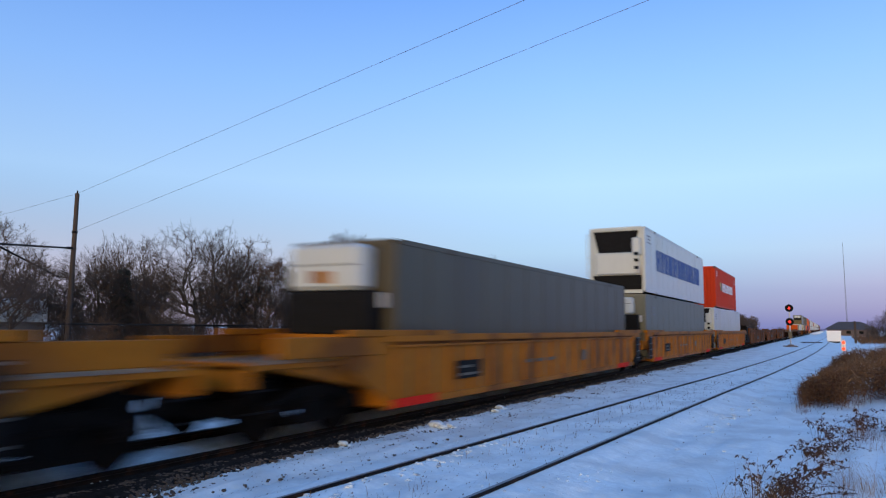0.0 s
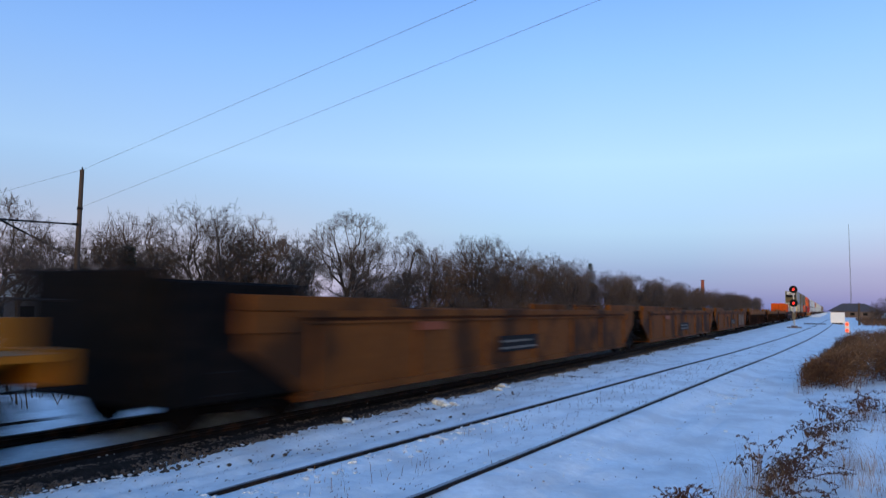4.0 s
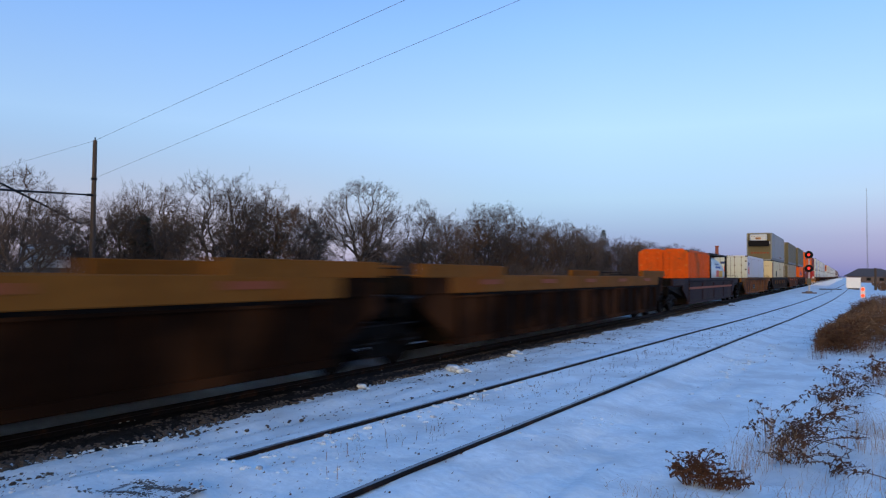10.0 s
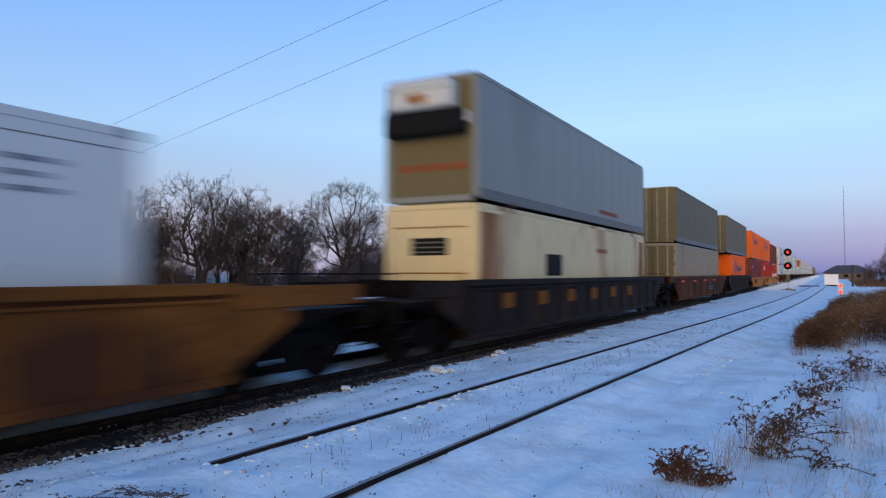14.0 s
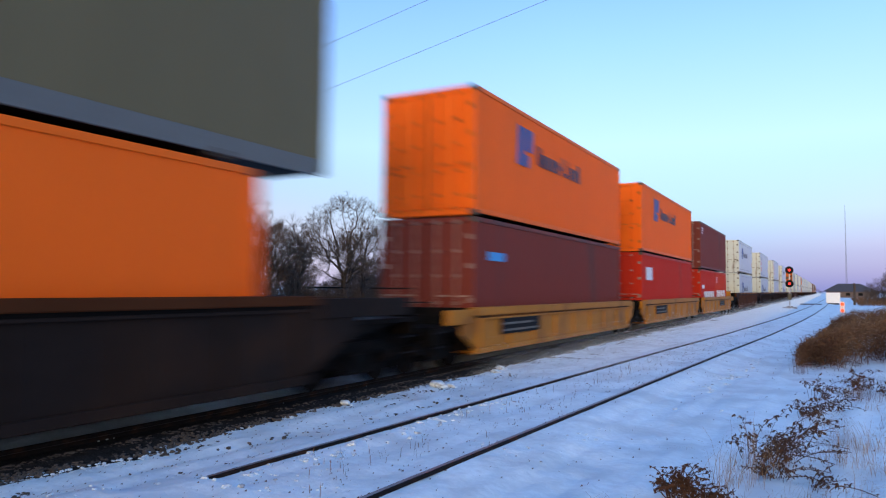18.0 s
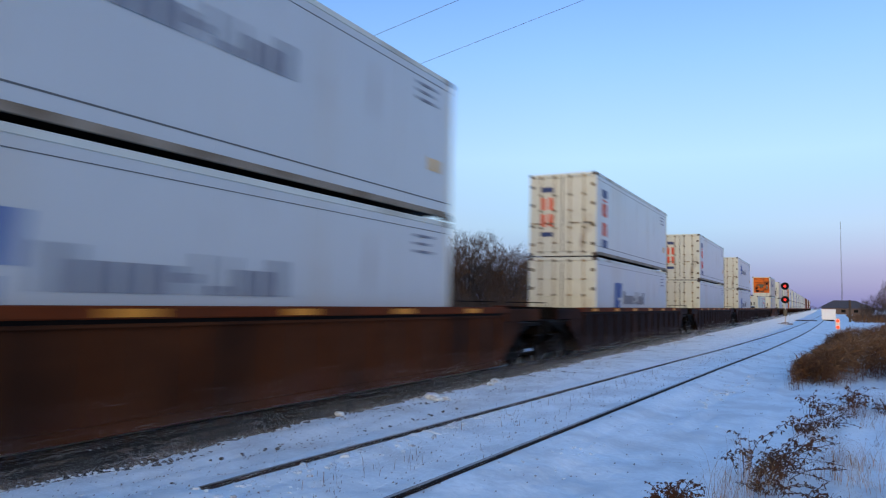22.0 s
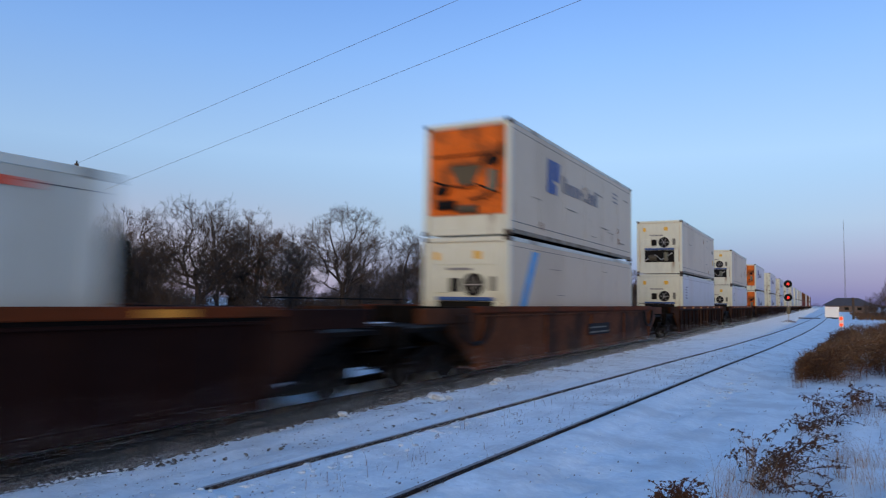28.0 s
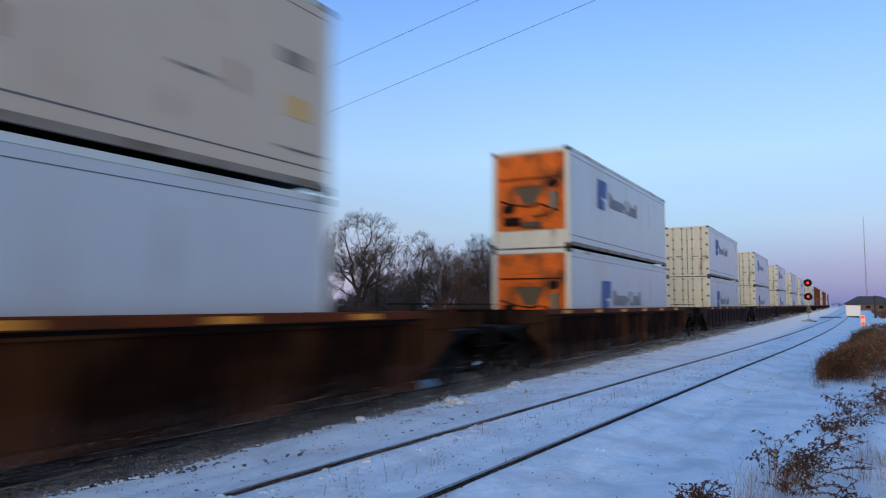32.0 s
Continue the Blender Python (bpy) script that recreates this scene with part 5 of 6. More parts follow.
def build_dust():
    for i in range(26):
        s = (300 + 22.3 * i) * LINE
        d = thing("snow_dust", "fine snow whirled up beside the moving train", "snow", "snow whirled up by the train", pose(MAIN_X, s, 0), "stuff", kept("dust", snow_dust_mesh))
        MOVING.append((d, s, 0.0))


def tank_container(s):
    """A white tank in an open steel frame."""
    s = s * LINE
    ct = thing("tank_container", "white tank container in an open steel frame", "container", "intermodal containers", pose(MAIN_X, s, LOW))
    MOVING.append((ct, s, LOW))
    w, h, L = CW / 2, 2.6, FT20
    sh = Shape()
    n = 24
    prof = [(0.15, 0.3), (0.22, 0.80), (0.36, 1.05), (0.62, 1.17), (L - 0.62, 1.17), (L - 0.36, 1.05), (L - 0.22, 0.80), (L - 0.15, 0.3)]
    vs = [(r * math.cos(2 * math.pi * i / n), y, 1.36 + r * math.sin(2 * math.pi * i / n)) for y, r in prof for i in range(n)]
    fs = [(k * n + i, k * n + (i + 1) % n, (k + 1) * n + (i + 1) % n, (k + 1) * n + i) for k in range(len(prof) - 1) for i in range(n)]
    fs += [tuple(range(n)), tuple(range((len(prof) - 1) * n, len(prof) * n))]
    part("tank", sh.add(vs, fs).mesh("tank", WHITE, True), ct)
    fr = Shape()
    for y in (0.06, L - 0.06):
        for x in (-w + 0.06, w - 0.06):
            fr.box(x - 0.06, x + 0.06, y - 0.06, y + 0.06, 0, h, 0.012)
        for z in (0.06, h - 0.06):
            fr.box(-w, w, y - 0.05, y + 0.05, z - 0.05, z + 0.05, 0.012)
    for x in (-w + 0.05, w - 0.05):
        fr.box(x - 0.04, x + 0.04, 0, L, 0.02, 0.14, 0.012)
        fr.box(x - 0.03, x + 0.03, 0, L, h - 0.09, h - 0.01, 0.012)
    part("frame", fr.mesh("frame", BLACK), ct, "dark steel frame")
    part("walkway", Shape().box(-0.25, 0.55, 0.1, L - 0.1, h - 0.02, h + 0.03).mesh("walkway", BLACK), ct, "dark grating walkway")
    for m, y0, y1, z0, z1, x in ((RED_MARK, 2.3, 3.2, 1.24, 1.62, 1.166), (YELLOW_MARK, 3.2, 4.5, 1.22, 1.60, 1.168), (BLUE, 2.5, 4.3, 1.74, 1.86, 1.085), (BLUE, 2.9, 3.9, 1.95, 2.02, 1.015)):
        part("marking", Shape().box(x, x + 0.012, y0, y1, z0, z1).mesh("marking", m), ct)


# ---- trees and brush ----
def branching(seed, height, spread, bottom, count, stems=1, twigs=4, tip=0.0066, twig=0.46, lumps=0.16):
    """Limbs that reach for points scattered through a domed crown, each joined where the way down to the root is short,
    thick where they carry much; and the fine twigs on them. spread: the crown's half width; bottom: where it begins."""
    rnd = random.Random(seed)
    cz = bottom + (height - bottom) * 0.42
    pts, par = [], []
    for k in range(stems):
        a = 6.283 * k / stems + rnd.uniform(-0.4, 0.4)
        o = 0.0 if stems == 1 else rnd.uniform(0.1, 0.35)
        n = max(2, int(bottom * 1.25 / 0.55))
        for i in range(n + 1):
            u = i / n
            w = (o + 0.5 * spread * u * (stems > 1)) * (1 if stems > 1 else 0)
            pts.append((w * math.cos(a) + 0.10 * u * rnd.uniform(-1, 1), w * math.sin(a) + 0.10 * u * rnd.uniform(-1, 1), bottom * 1.25 * u))
            par.append(len(pts) - 2 if i else -1)
    roots = len(pts)
    while len(pts) < roots + count:
        q = Vector((rnd.gauss(0, 1), rnd.gauss(0, 1), rnd.gauss(0, 1))).normalized() * rnd.random() ** 0.42
        rz = (height - cz) if q.z > 0 else (cz - bottom)
        v = Vector((q.x * spread, q.y * spread, cz + q.z * rz))
        if noise.noise(Vector((v.x * 0.62 + seed * 7.3, v.y * 0.62, v.z * 0.62))) < -lumps:
            continue
        v *= 1.0 + 0.10 * noise.noise(Vector((q.x * 2.3, q.y * 2.3, q.z * 2.3 + seed)))
        pts.append((v.x, v.y, v.z))
        par.append(-1)
    xyz = np.array(pts)
    far = np.full(len(pts), 1e9)
    way = np.zeros(len(pts))
    best = np.zeros(len(pts), int)
    loose = np.ones(len(pts), bool)
    order = []
    for i in range(roots):
        way[i] = 0.0 if par[i] < 0 else way[par[i]] + float(np.linalg.norm(xyz[i] - xyz[par[i]]))
        loose[i] = False
    for i in range(roots):
        d = np.linalg.norm(xyz - xyz[i], axis=1) + 0.46 * way[i]
        m = loose & (d < far)
        far[m], best[m] = d[m], i
    for _ in range(count):
        i = int(np.argmin(np.where(loose, far, 1e9)))
        loose[i] = False
        par[i] = int(best[i])
        way[i] = way[par[i]] + float(np.linalg.norm(xyz[i] - xyz[par[i]]))
        order.append(i)
        d = np.linalg.norm(xyz - xyz[i], axis=1) + 0.46 * way[i]
        m = loose & (d < far)
        far[m], best[m] = d[m], i
    load = np.full(len(pts), tip ** 2.0)
    for i in list(reversed(order)) + list(range(roots - 1, -1, -1)):
        if par[i] >= 0:
            load[par[i]] += load[i]
    r = [float(v) for v in load ** 0.5]
    wood, fine = Shape(), Shape()
    for i in range(len(pts)):
        if par[i] >= 0:
            a, b = Vector(pts[par[i]]), Vector(pts[i])
            if r[i] > 0.032:
                wood.tube(a, b, min(r[par[i]], r[i] * 1.25), r[i], 6, False)
            else:
                fine.tube(a, b, min(r[par[i]], r[i] * 1.3), r[i], 3, False)
    mid = Vector((0, 0, cz - 0.2 * height))
    for i in order:
        if r[i] > 0.04:
            continue
        p = Vector(pts[i])
        out = (p - mid).normalized()
        for k in range(twigs):
            d = (out * 0.7 + Vector((rnd.gauss(0, 0.6), rnd.gauss(0, 0.6), rnd.gauss(0.1, 0.5)))).normalized()
            ln = twig * rnd.uniform(0.5, 1.3)
            q = p + d * ln
            fine.tube(p, q, tip * 0.95, tip * 0.6, 3, False)
            for j in range(2):
                s = p.lerp(q, rnd.uniform(0.3, 0.8))
                e = (d + Vector((rnd.gauss(0, 0.6), rnd.gauss(0, 0.6), rnd.gauss(0, 0.5)))).normalized()
                fine.tube(s, s + e * ln * rnd.uniform(0.35, 0.7), tip * 0.75, tip * 0.45, 3, False)
    return wood, fine


def tree(seed, m, height, spread, bottom, count, label="bare spreading tree with a dense twiggy crown", paint=None, **kw):
    wood, fine = branching(seed, height, spread, bottom, count, **kw)
    t = thing("tree", label, "tree", "trees behind the railway", m)
    part("trunk", wood.mesh("trunk", BARK), t)
    part("crown", fine.mesh("crown", paint or TWIG), t, "mass of fine bare twigs")
    return t


def conifer(seed, m, height):
    rnd = random.Random(seed)
    t = thing("conifer", "small dark evergreen among bare trees", "tree", "trees behind the railway", m)
    part("trunk", Shape().tube((0, 0, 0), (0, 0, height), 0.12, 0.02, 6).mesh("trunk", BARK), t)
    sh = Shape()
    for i in range(1300):
        k = rnd.random() ** 0.7
        z = height * (0.12 + 0.88 * k)
        r = (1 - k) ** 1.1 * height * 0.24 * rnd.uniform(0.2, 1.0) * (1 + 0.3 * noise.noise(Vector((k * 9, seed, 0)))) + 0.04
        a = rnd.uniform(0, 6.283)
        c = Vector((r * math.cos(a), r * math.sin(a), z))
        d = Vector((math.cos(a), math.sin(a), -0.35)) * rnd.uniform(0.2, 0.5)
        s = Vector((-math.sin(a), math.cos(a), rnd.uniform(-0.5, 0.5))) * 0.06
        sh.add([c, c + d * 0.6 + s, c + d, c + d * 0.6 - s], [(0, 1, 2, 3)])
    part("crown", sh.mesh("crown", FOLIAGE), t, "dark drooping evergreen sprays")
    return t


def place(ob, x, y, s, rnd):
    copy_thing(ob, pose(x, y, ground_z(x, y) - 0.05, 0, 0, rnd.uniform(0, 360)) @ Matrix.Scale(s, 4))


def build_trees():
    rnd = random.Random(5)
    at = lambda x, y: pose(x, y, ground_z(x, y) - 0.05)
    # the row's own trees, each where it stands
    a = tree(21, at(-33, 44), 9.6, 3.4, 2.6, 1300)
    b = tree(22, at(-33, 29.6), 8.3, 2.9, 2.2, 950)
    c = tree(23, at(-33.5, 38.6), 7.8, 1.9, 2.4, 480, "slender bare tree with open branches")
    d = tree(24, at(-34, 67.5), 9.8, 3.4, 2.6, 1300)
    e = tree(25, at(-34, 54.5), 9.0, 1.9, 2.4, 700, "tall narrow bare tree")
    f = tree(26, at(-36.5, 25), 6.4, 2.0, 1.0, 520, "multi-stemmed bare tree with upright shoots", stems=5, twig=0.7)
    g = tree(27, at(-33.5, 58.8), 7.2, 2.3, 1.3, 900, "brown-leaved young oak keeping dry leaves", DRYTWIG, twigs=4)
    for src, x, y, s in ((a, -31, 16.6, 0.70), (c, -37, 21.0, 0.85), (f, -38.5, 27.5, 0.95), (b, -34, 33.2, 0.9), (a, -33.5, 36.0, 0.70), (c, -35, 41.0, 0.95), (e, -35, 49.2, 0.93),
                         (g, -34, 63.5, 1.05), (b, -36, 61.0, 1.02), (d, -35, 73.6, 1.06), (b, -34, 79.0, 1.14), (g, -33, 72.0, 0.9), (g, -33, 33.9, 1.06), (f, -40, 14.0, 0.9), (f, -39, 18.5, 0.95), (b, -41, 31.0, 1.0), (f, -35, 26.6, 0.82), (c, -39, 26.0, 0.8), (a, -38, 23.2, 0.6)):
        place(src, x, y, s, rnd)
    y = 84
    while y < 420:
        s = rnd.choice((a, b, d, e, g, b, d))
        h = {a: 9.6, b: 8.3, d: 9.8, e: 9.0, g: 7.2}[s]
        place(s, -32 - rnd.uniform(0, 8), y, rnd.uniform(8.3, 9.6) / h, rnd)
        y += rnd.uniform(2.2, 4.2) * (1 + y / 300)
    y = 12
    while y < 260:
        place(rnd.choice((b, c, d, f)), -46 - rnd.uniform(0, 10), y, rnd.uniform(0.65, 0.85), rnd)
        y += rnd.uniform(3, 6)
    # thicket at the foot of the row
    shrubs = []
    for i in range(4):
        wood, fine = branching(70 + i, (2.6, 3.2, 2.2, 3.6)[i], (1.3, 1.5, 1.3, 1.6)[i], 0.3, 300, stems=6, twigs=3, twig=0.42)
        x, y = -30.5 - i, 27 + 6 * i
        s = thing("shrub", "dense leafless shrub in the lineside thicket", "shrub", "thicket below the trees", at(x, y))
        part("branchwork", wood.mesh("branchwork", BARK), s)
        part("crown", fine.mesh("crown", TWIG if i % 2 else DRYTWIG), s)
        shrubs.append(s)
    y = 8
    while y < 330:
        k = rnd.choice(shrubs)
        if y < 20.5 and rnd.random() < 0.65:
            y += 0.9
            continue
        x1, x2, y2 = -30 - rnd.uniform(0, 7), -41 - rnd.uniform(0, 6), y * 1.03 - 2
        if not 0.53 < y / -x1 < 0.635:
            place(k, x1, y, rnd.uniform(0.75, 1.15), rnd)
        place(rnd.choice(shrubs), x2, y2, rnd.uniform(0.8, 1.2), rnd)
        y += rnd.uniform(0.8, 1.5) * (1 + y / 180)
    sh = Shape()
    for i in range(30000):
        y = 8 + 190 * rnd.random() ** 1.5
        x = -31 - 15 * rnd.random()
        if y < -0.635 * x and rnd.random() < 0.7:
            continue
        blade(sh, rnd, (x, y, ground_z(x, y) - 0.05), rnd.uniform(0.7, 2.2) * (1.0 + 0.6 * noise.noise(Vector((x * 0.4, y * 0.25, 1)))), rnd.uniform(0.05, 0.4), rnd.uniform(0.008, 0.02))
    thing("undergrowth", "dense leafless undergrowth at the foot of the trees", "undergrowth", kind="stuff", me=sh.mesh("undergrowth", TWIG))
    conifer(31, at(-36.4, 26.9), 5.6)
    conifer(32, at(-37, 120), 10.2)
    # far woods at the end of the line
    wood, fine = branching(90, 8, 3.2, 1.6, 160, twigs=2, tip=0.03, twig=1.0)
    far = Shape()
    for i in range(200):
        x, yy, s = rnd.uniform(-60, 150), rnd.uniform(560, 700), rnd.uniform(0.3, 0.6)
        far.add([(p[0] * s + x, p[1] * s + yy, p[2] * s - 0.6) for p in fine.v], fine.f)
    thing("far_woods", "low hazy belt of bare woods on the horizon", "woods", kind="stuff", me=far.mesh("far_woods", TWIG))
    place(b, 9.5, 124, 0.75, rnd)
    place(f, 12.5, 118, 0.85, rnd)
    place(f, 7.2, 122, 0.62, rnd)
    place(shrubs[1], 6.2, 121, 1.0, rnd)
    place(shrubs[3], 8.4, 119, 0.9, rnd)
    place(b, 14.5, 131, 0.80, rnd)


def blade(sh, rnd, base, h, lean, w, wind=None):
    """A dry grass blade: a bent, tapering strip."""
    a = rnd.uniform(0, 6.283) if wind is None else wind + rnd.gauss(0, 0.7)
    d = Vector((math.cos(a), math.sin(a), 0))
    s = Vector((-d.y, d.x, 0)) * w
    b = Vector(base)
    p1 = b + d * lean * h * 0.3 + Vector((0, 0, h * 0.6))
    p2 = b + d * lean * h + Vector((0, 0, h * (1.0 - 0.35 * lean)))
    sh.add([b - s, b + s, p1 + s * 0.7, p1 - s * 0.7, p2], [(0, 1, 2, 3), (3, 2, 4)])


def brush_edge(y):
    return -0.72 + 0.055 * (y - 17)


def build_brush():
    rnd = random.Random(8)
    # bank of dead grass beside the siding: brown mass, face towards the rails shaded by darker blades, pale tops
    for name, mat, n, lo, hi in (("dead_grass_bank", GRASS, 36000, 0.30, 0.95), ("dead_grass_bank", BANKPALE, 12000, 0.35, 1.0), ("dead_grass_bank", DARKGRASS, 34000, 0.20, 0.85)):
        sh = Shape()
        while n:
            y = 16.6 + 27 * rnd.random() ** 1.6
            x = brush_edge(y) + rnd.random() ** 1.25 * (6.5 + 0.12 * y)
            inner = x - brush_edge(y)
            clump = noise.noise(Vector((x * 0.55, y * 0.35, 2.2))) + 0.45 * noise.noise(Vector((x * 1.9, y * 1.3, 7.7)))
            tone = noise.noise(Vector((x * 0.7, y * 0.5, 23)))
            if clump < -0.16 or y < 17.4 + 3.4 * noise.noise(Vector((x * 0.8, 0, 6))) + 0.8 * rnd.random():
                continue
            # dark blades gather at the rail side, so its shade is in the colour
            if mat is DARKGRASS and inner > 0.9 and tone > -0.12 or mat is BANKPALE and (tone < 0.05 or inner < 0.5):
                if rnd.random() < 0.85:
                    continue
            top = max(0.12, 0.80 + 0.75 * clump) * min(1.0, 0.62 + inner * 0.5) * min(1.0, 0.35 + (y - 16.6) * 0.3) * 0.80
            z = ground_z(x, y)
            if rnd.random() < 0.16:
                blade(sh, rnd, (x, y, z - 0.02), rnd.uniform(lo, hi) * top * 1.25, rnd.uniform(0.2, 1.2), rnd.uniform(0.002, 0.005))
            else:
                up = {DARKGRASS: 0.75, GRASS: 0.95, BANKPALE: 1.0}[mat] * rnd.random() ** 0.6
                d = Vector((rnd.gauss(0, 1), rnd.gauss(0, 1), rnd.gauss(0.25, 0.5))).normalized() * rnd.uniform(0.07, 0.24)
                s = d.cross(Vector((rnd.gauss(0, 1), rnd.gauss(0, 1), rnd.gauss(0, 1)))).normalized() * rnd.uniform(0.003, 0.010)
                p = Vector((x, y, z + top * up))
                m = p + d * 0.55 + Vector((0, 0, 0.02))
                sh.add([p - s, p + s, m + s * 0.8, m - s * 0.8, p + d], [(0, 1, 2, 3), (3, 2, 4)])
            n -= 1
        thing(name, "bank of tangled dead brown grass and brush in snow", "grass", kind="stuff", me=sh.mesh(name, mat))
    sh = Shape()
    for i in range(5200):
        y = rnd.uniform(52, 84)
        x = rnd.uniform(5.0, 26)
        blade(sh, rnd, (x, y, ground_z(x, y) - 0.02), rnd.uniform(0.25, 0.6), rnd.uniform(0.1, 0.8), 0.02)
    for i in range(6000):
        y = rnd.uniform(105, 200)
        x = rnd.uniform(0.016, 0.16) * y + 2
        blade(sh, rnd, (x, y, ground_z(x, y) - 0.02), rnd.uniform(0.4, 1.1), rnd.uniform(0.1, 0.8), 0.04)
    low = Shape()
    for i in range(9000):
        y = 4 + 76 * rnd.random()
        x = -13.5 - 19 * rnd.random() ** 0.7
        blade(low, rnd, (x, y, ground_z(x, y) - 0.05), rnd.uniform(0.35, 0.95), rnd.uniform(0.3, 1.2), rnd.uniform(0.010, 0.024))
    thing("dead_grass_field", "rough dead grass and scrub behind the railway", "grass", kind="stuff", me=low.mesh("dead_grass_field", GRASS))
    thing("dead_grass_field", "strip of dead brown grass beyond the bank", "grass", kind="stuff", me=sh.mesh("dead_grass_field", GRASS))


def weed(x, y, h, r, seed, label, stems=26, leaves=7, leaf=0.05, mat=None, lean=(0.2, 0.0)):
    """A dead weed: arching stems with short side twigs that carry small curled leaves."""
    rnd = random.Random(seed)
    st, lf = Shape(), Shape()

    def curl(p, size):
        b = rnd.uniform(0, 6.283)
        o = Vector((math.cos(b) * 0.8, math.sin(b) * 0.8, rnd.uniform(-1.8, 0.15))).normalized() * size * 1.1
        s = Vector((-math.sin(b), math.cos(b), rnd.uniform(-0.6, 0.6))) * size * 0.20
        n = o.cross(s).normalized() * size * 0.18
        lf.add([p, p + o * 0.45 + s + n, p + o + n * 0.6, p + o * 0.45 - s + n, p + o * 0.5 - n], [(0, 1, 4), (1, 2, 4), (2, 3, 4), (3, 0, 4)])

    for i in range(stems):
        a, rr = rnd.uniform(0, 6.283), r * rnd.random() ** 0.6
        d = Vector((math.cos(a), math.sin(a), 0))
        hh = h * rnd.uniform(0.35, 1.0)
        arch = rnd.uniform(0.25, 0.85)
        wob = Vector((rnd.gauss(0, 0.05), rnd.gauss(0, 0.05), 0))
        pts = []
        for k in range(7):
            u = k / 6
            pts.append(d * rr * (0.45 + 0.9 * u * u) + wob * math.sin(u * 5) * h + Vector((lean[0] * u * u * h, lean[1] * u * u * h, hh * (1.25 * u - arch * u * u * u))))
        st.path(pts, rnd.uniform(0.0022, 0.0042), 4)
        for j in range(leaves + 3):
            u = rnd.uniform(0.25, 1.0)
            k = min(5, int(u * 6))
            p = pts[k].lerp(pts[k + 1], u * 6 - k)
            b = rnd.uniform(0, 6.283)
            q = p + Vector((math.cos(b), math.sin(b), rnd.uniform(-0.3, 0.8))) * leaf * rnd.uniform(0.5, 1.8)
            st.tube(p, q, 0.0018, 0.0012, 3, False)
            for _ in range(rnd.choice((1, 2, 3))):
                curl(q, leaf * rnd.uniform(0.5, 1.3))
    t = thing("dead_weed", label, "weed", "dead weeds beside the track", pose(x, y, ground_z(x, y) - 0.01))
    tagged(part("stalk", st.mesh("stalk", DARKGRASS), t), kind="stuff")
    tagged(part("foliage", lf.mesh("foliage", mat or DRYLEAF), t, "curled dry brown leaves"), kind="stuff")
    return t


def tuft(x, y, h, r, n, seed, mat, label="sparse tuft of pale dry grass in snow", lean=0.9):
    rnd = random.Random(seed)
    sh = Shape()
    for i in range(int(n * 0.85)):
        a, rr = rnd.uniform(0, 6.283), r * rnd.random() ** 0.7
        p = (rr * math.cos(a), rr * math.sin(a), 0)
        b = rnd.uniform(0, 6.283) if rnd.random() < 0.4 else 0.4 + seed + rnd.gauss(0, 0.6)
        d = Vector((math.cos(b), math.sin(b), 0))
        hh, bend, wd = h * rnd.uniform(0.4, 1.1), rnd.uniform(0.2, lean + 0.5), rnd.uniform(0.0012, 0.0026)
        s = Vector((-d.y, d.x, 0)) * wd
        prev = None
        for k in range(5):
            u = k / 4
            q = Vector(p) + d * hh * bend * u * u + Vector((rnd.gauss(0, 0.006), rnd.gauss(0, 0.006), hh * (u * (1 + 0.25 * bend) - 0.5 * bend * u ** 2.2)))
            q.z = max(q.z, 0.004)
            row = (q - s * (1 - 0.75 * u), q + s * (1 - 0.75 * u))
            if prev:
                sh.add([prev[0], prev[1], row[1], row[0]], [(0, 1, 2, 3)])
            prev = row
    t = thing("grass_tuft", label, "grass", "grass tufts beside the track", pose(x, y, ground_z(x, y) - 0.01), "stuff", me=sh.mesh("grass_tuft", mat))
    return t


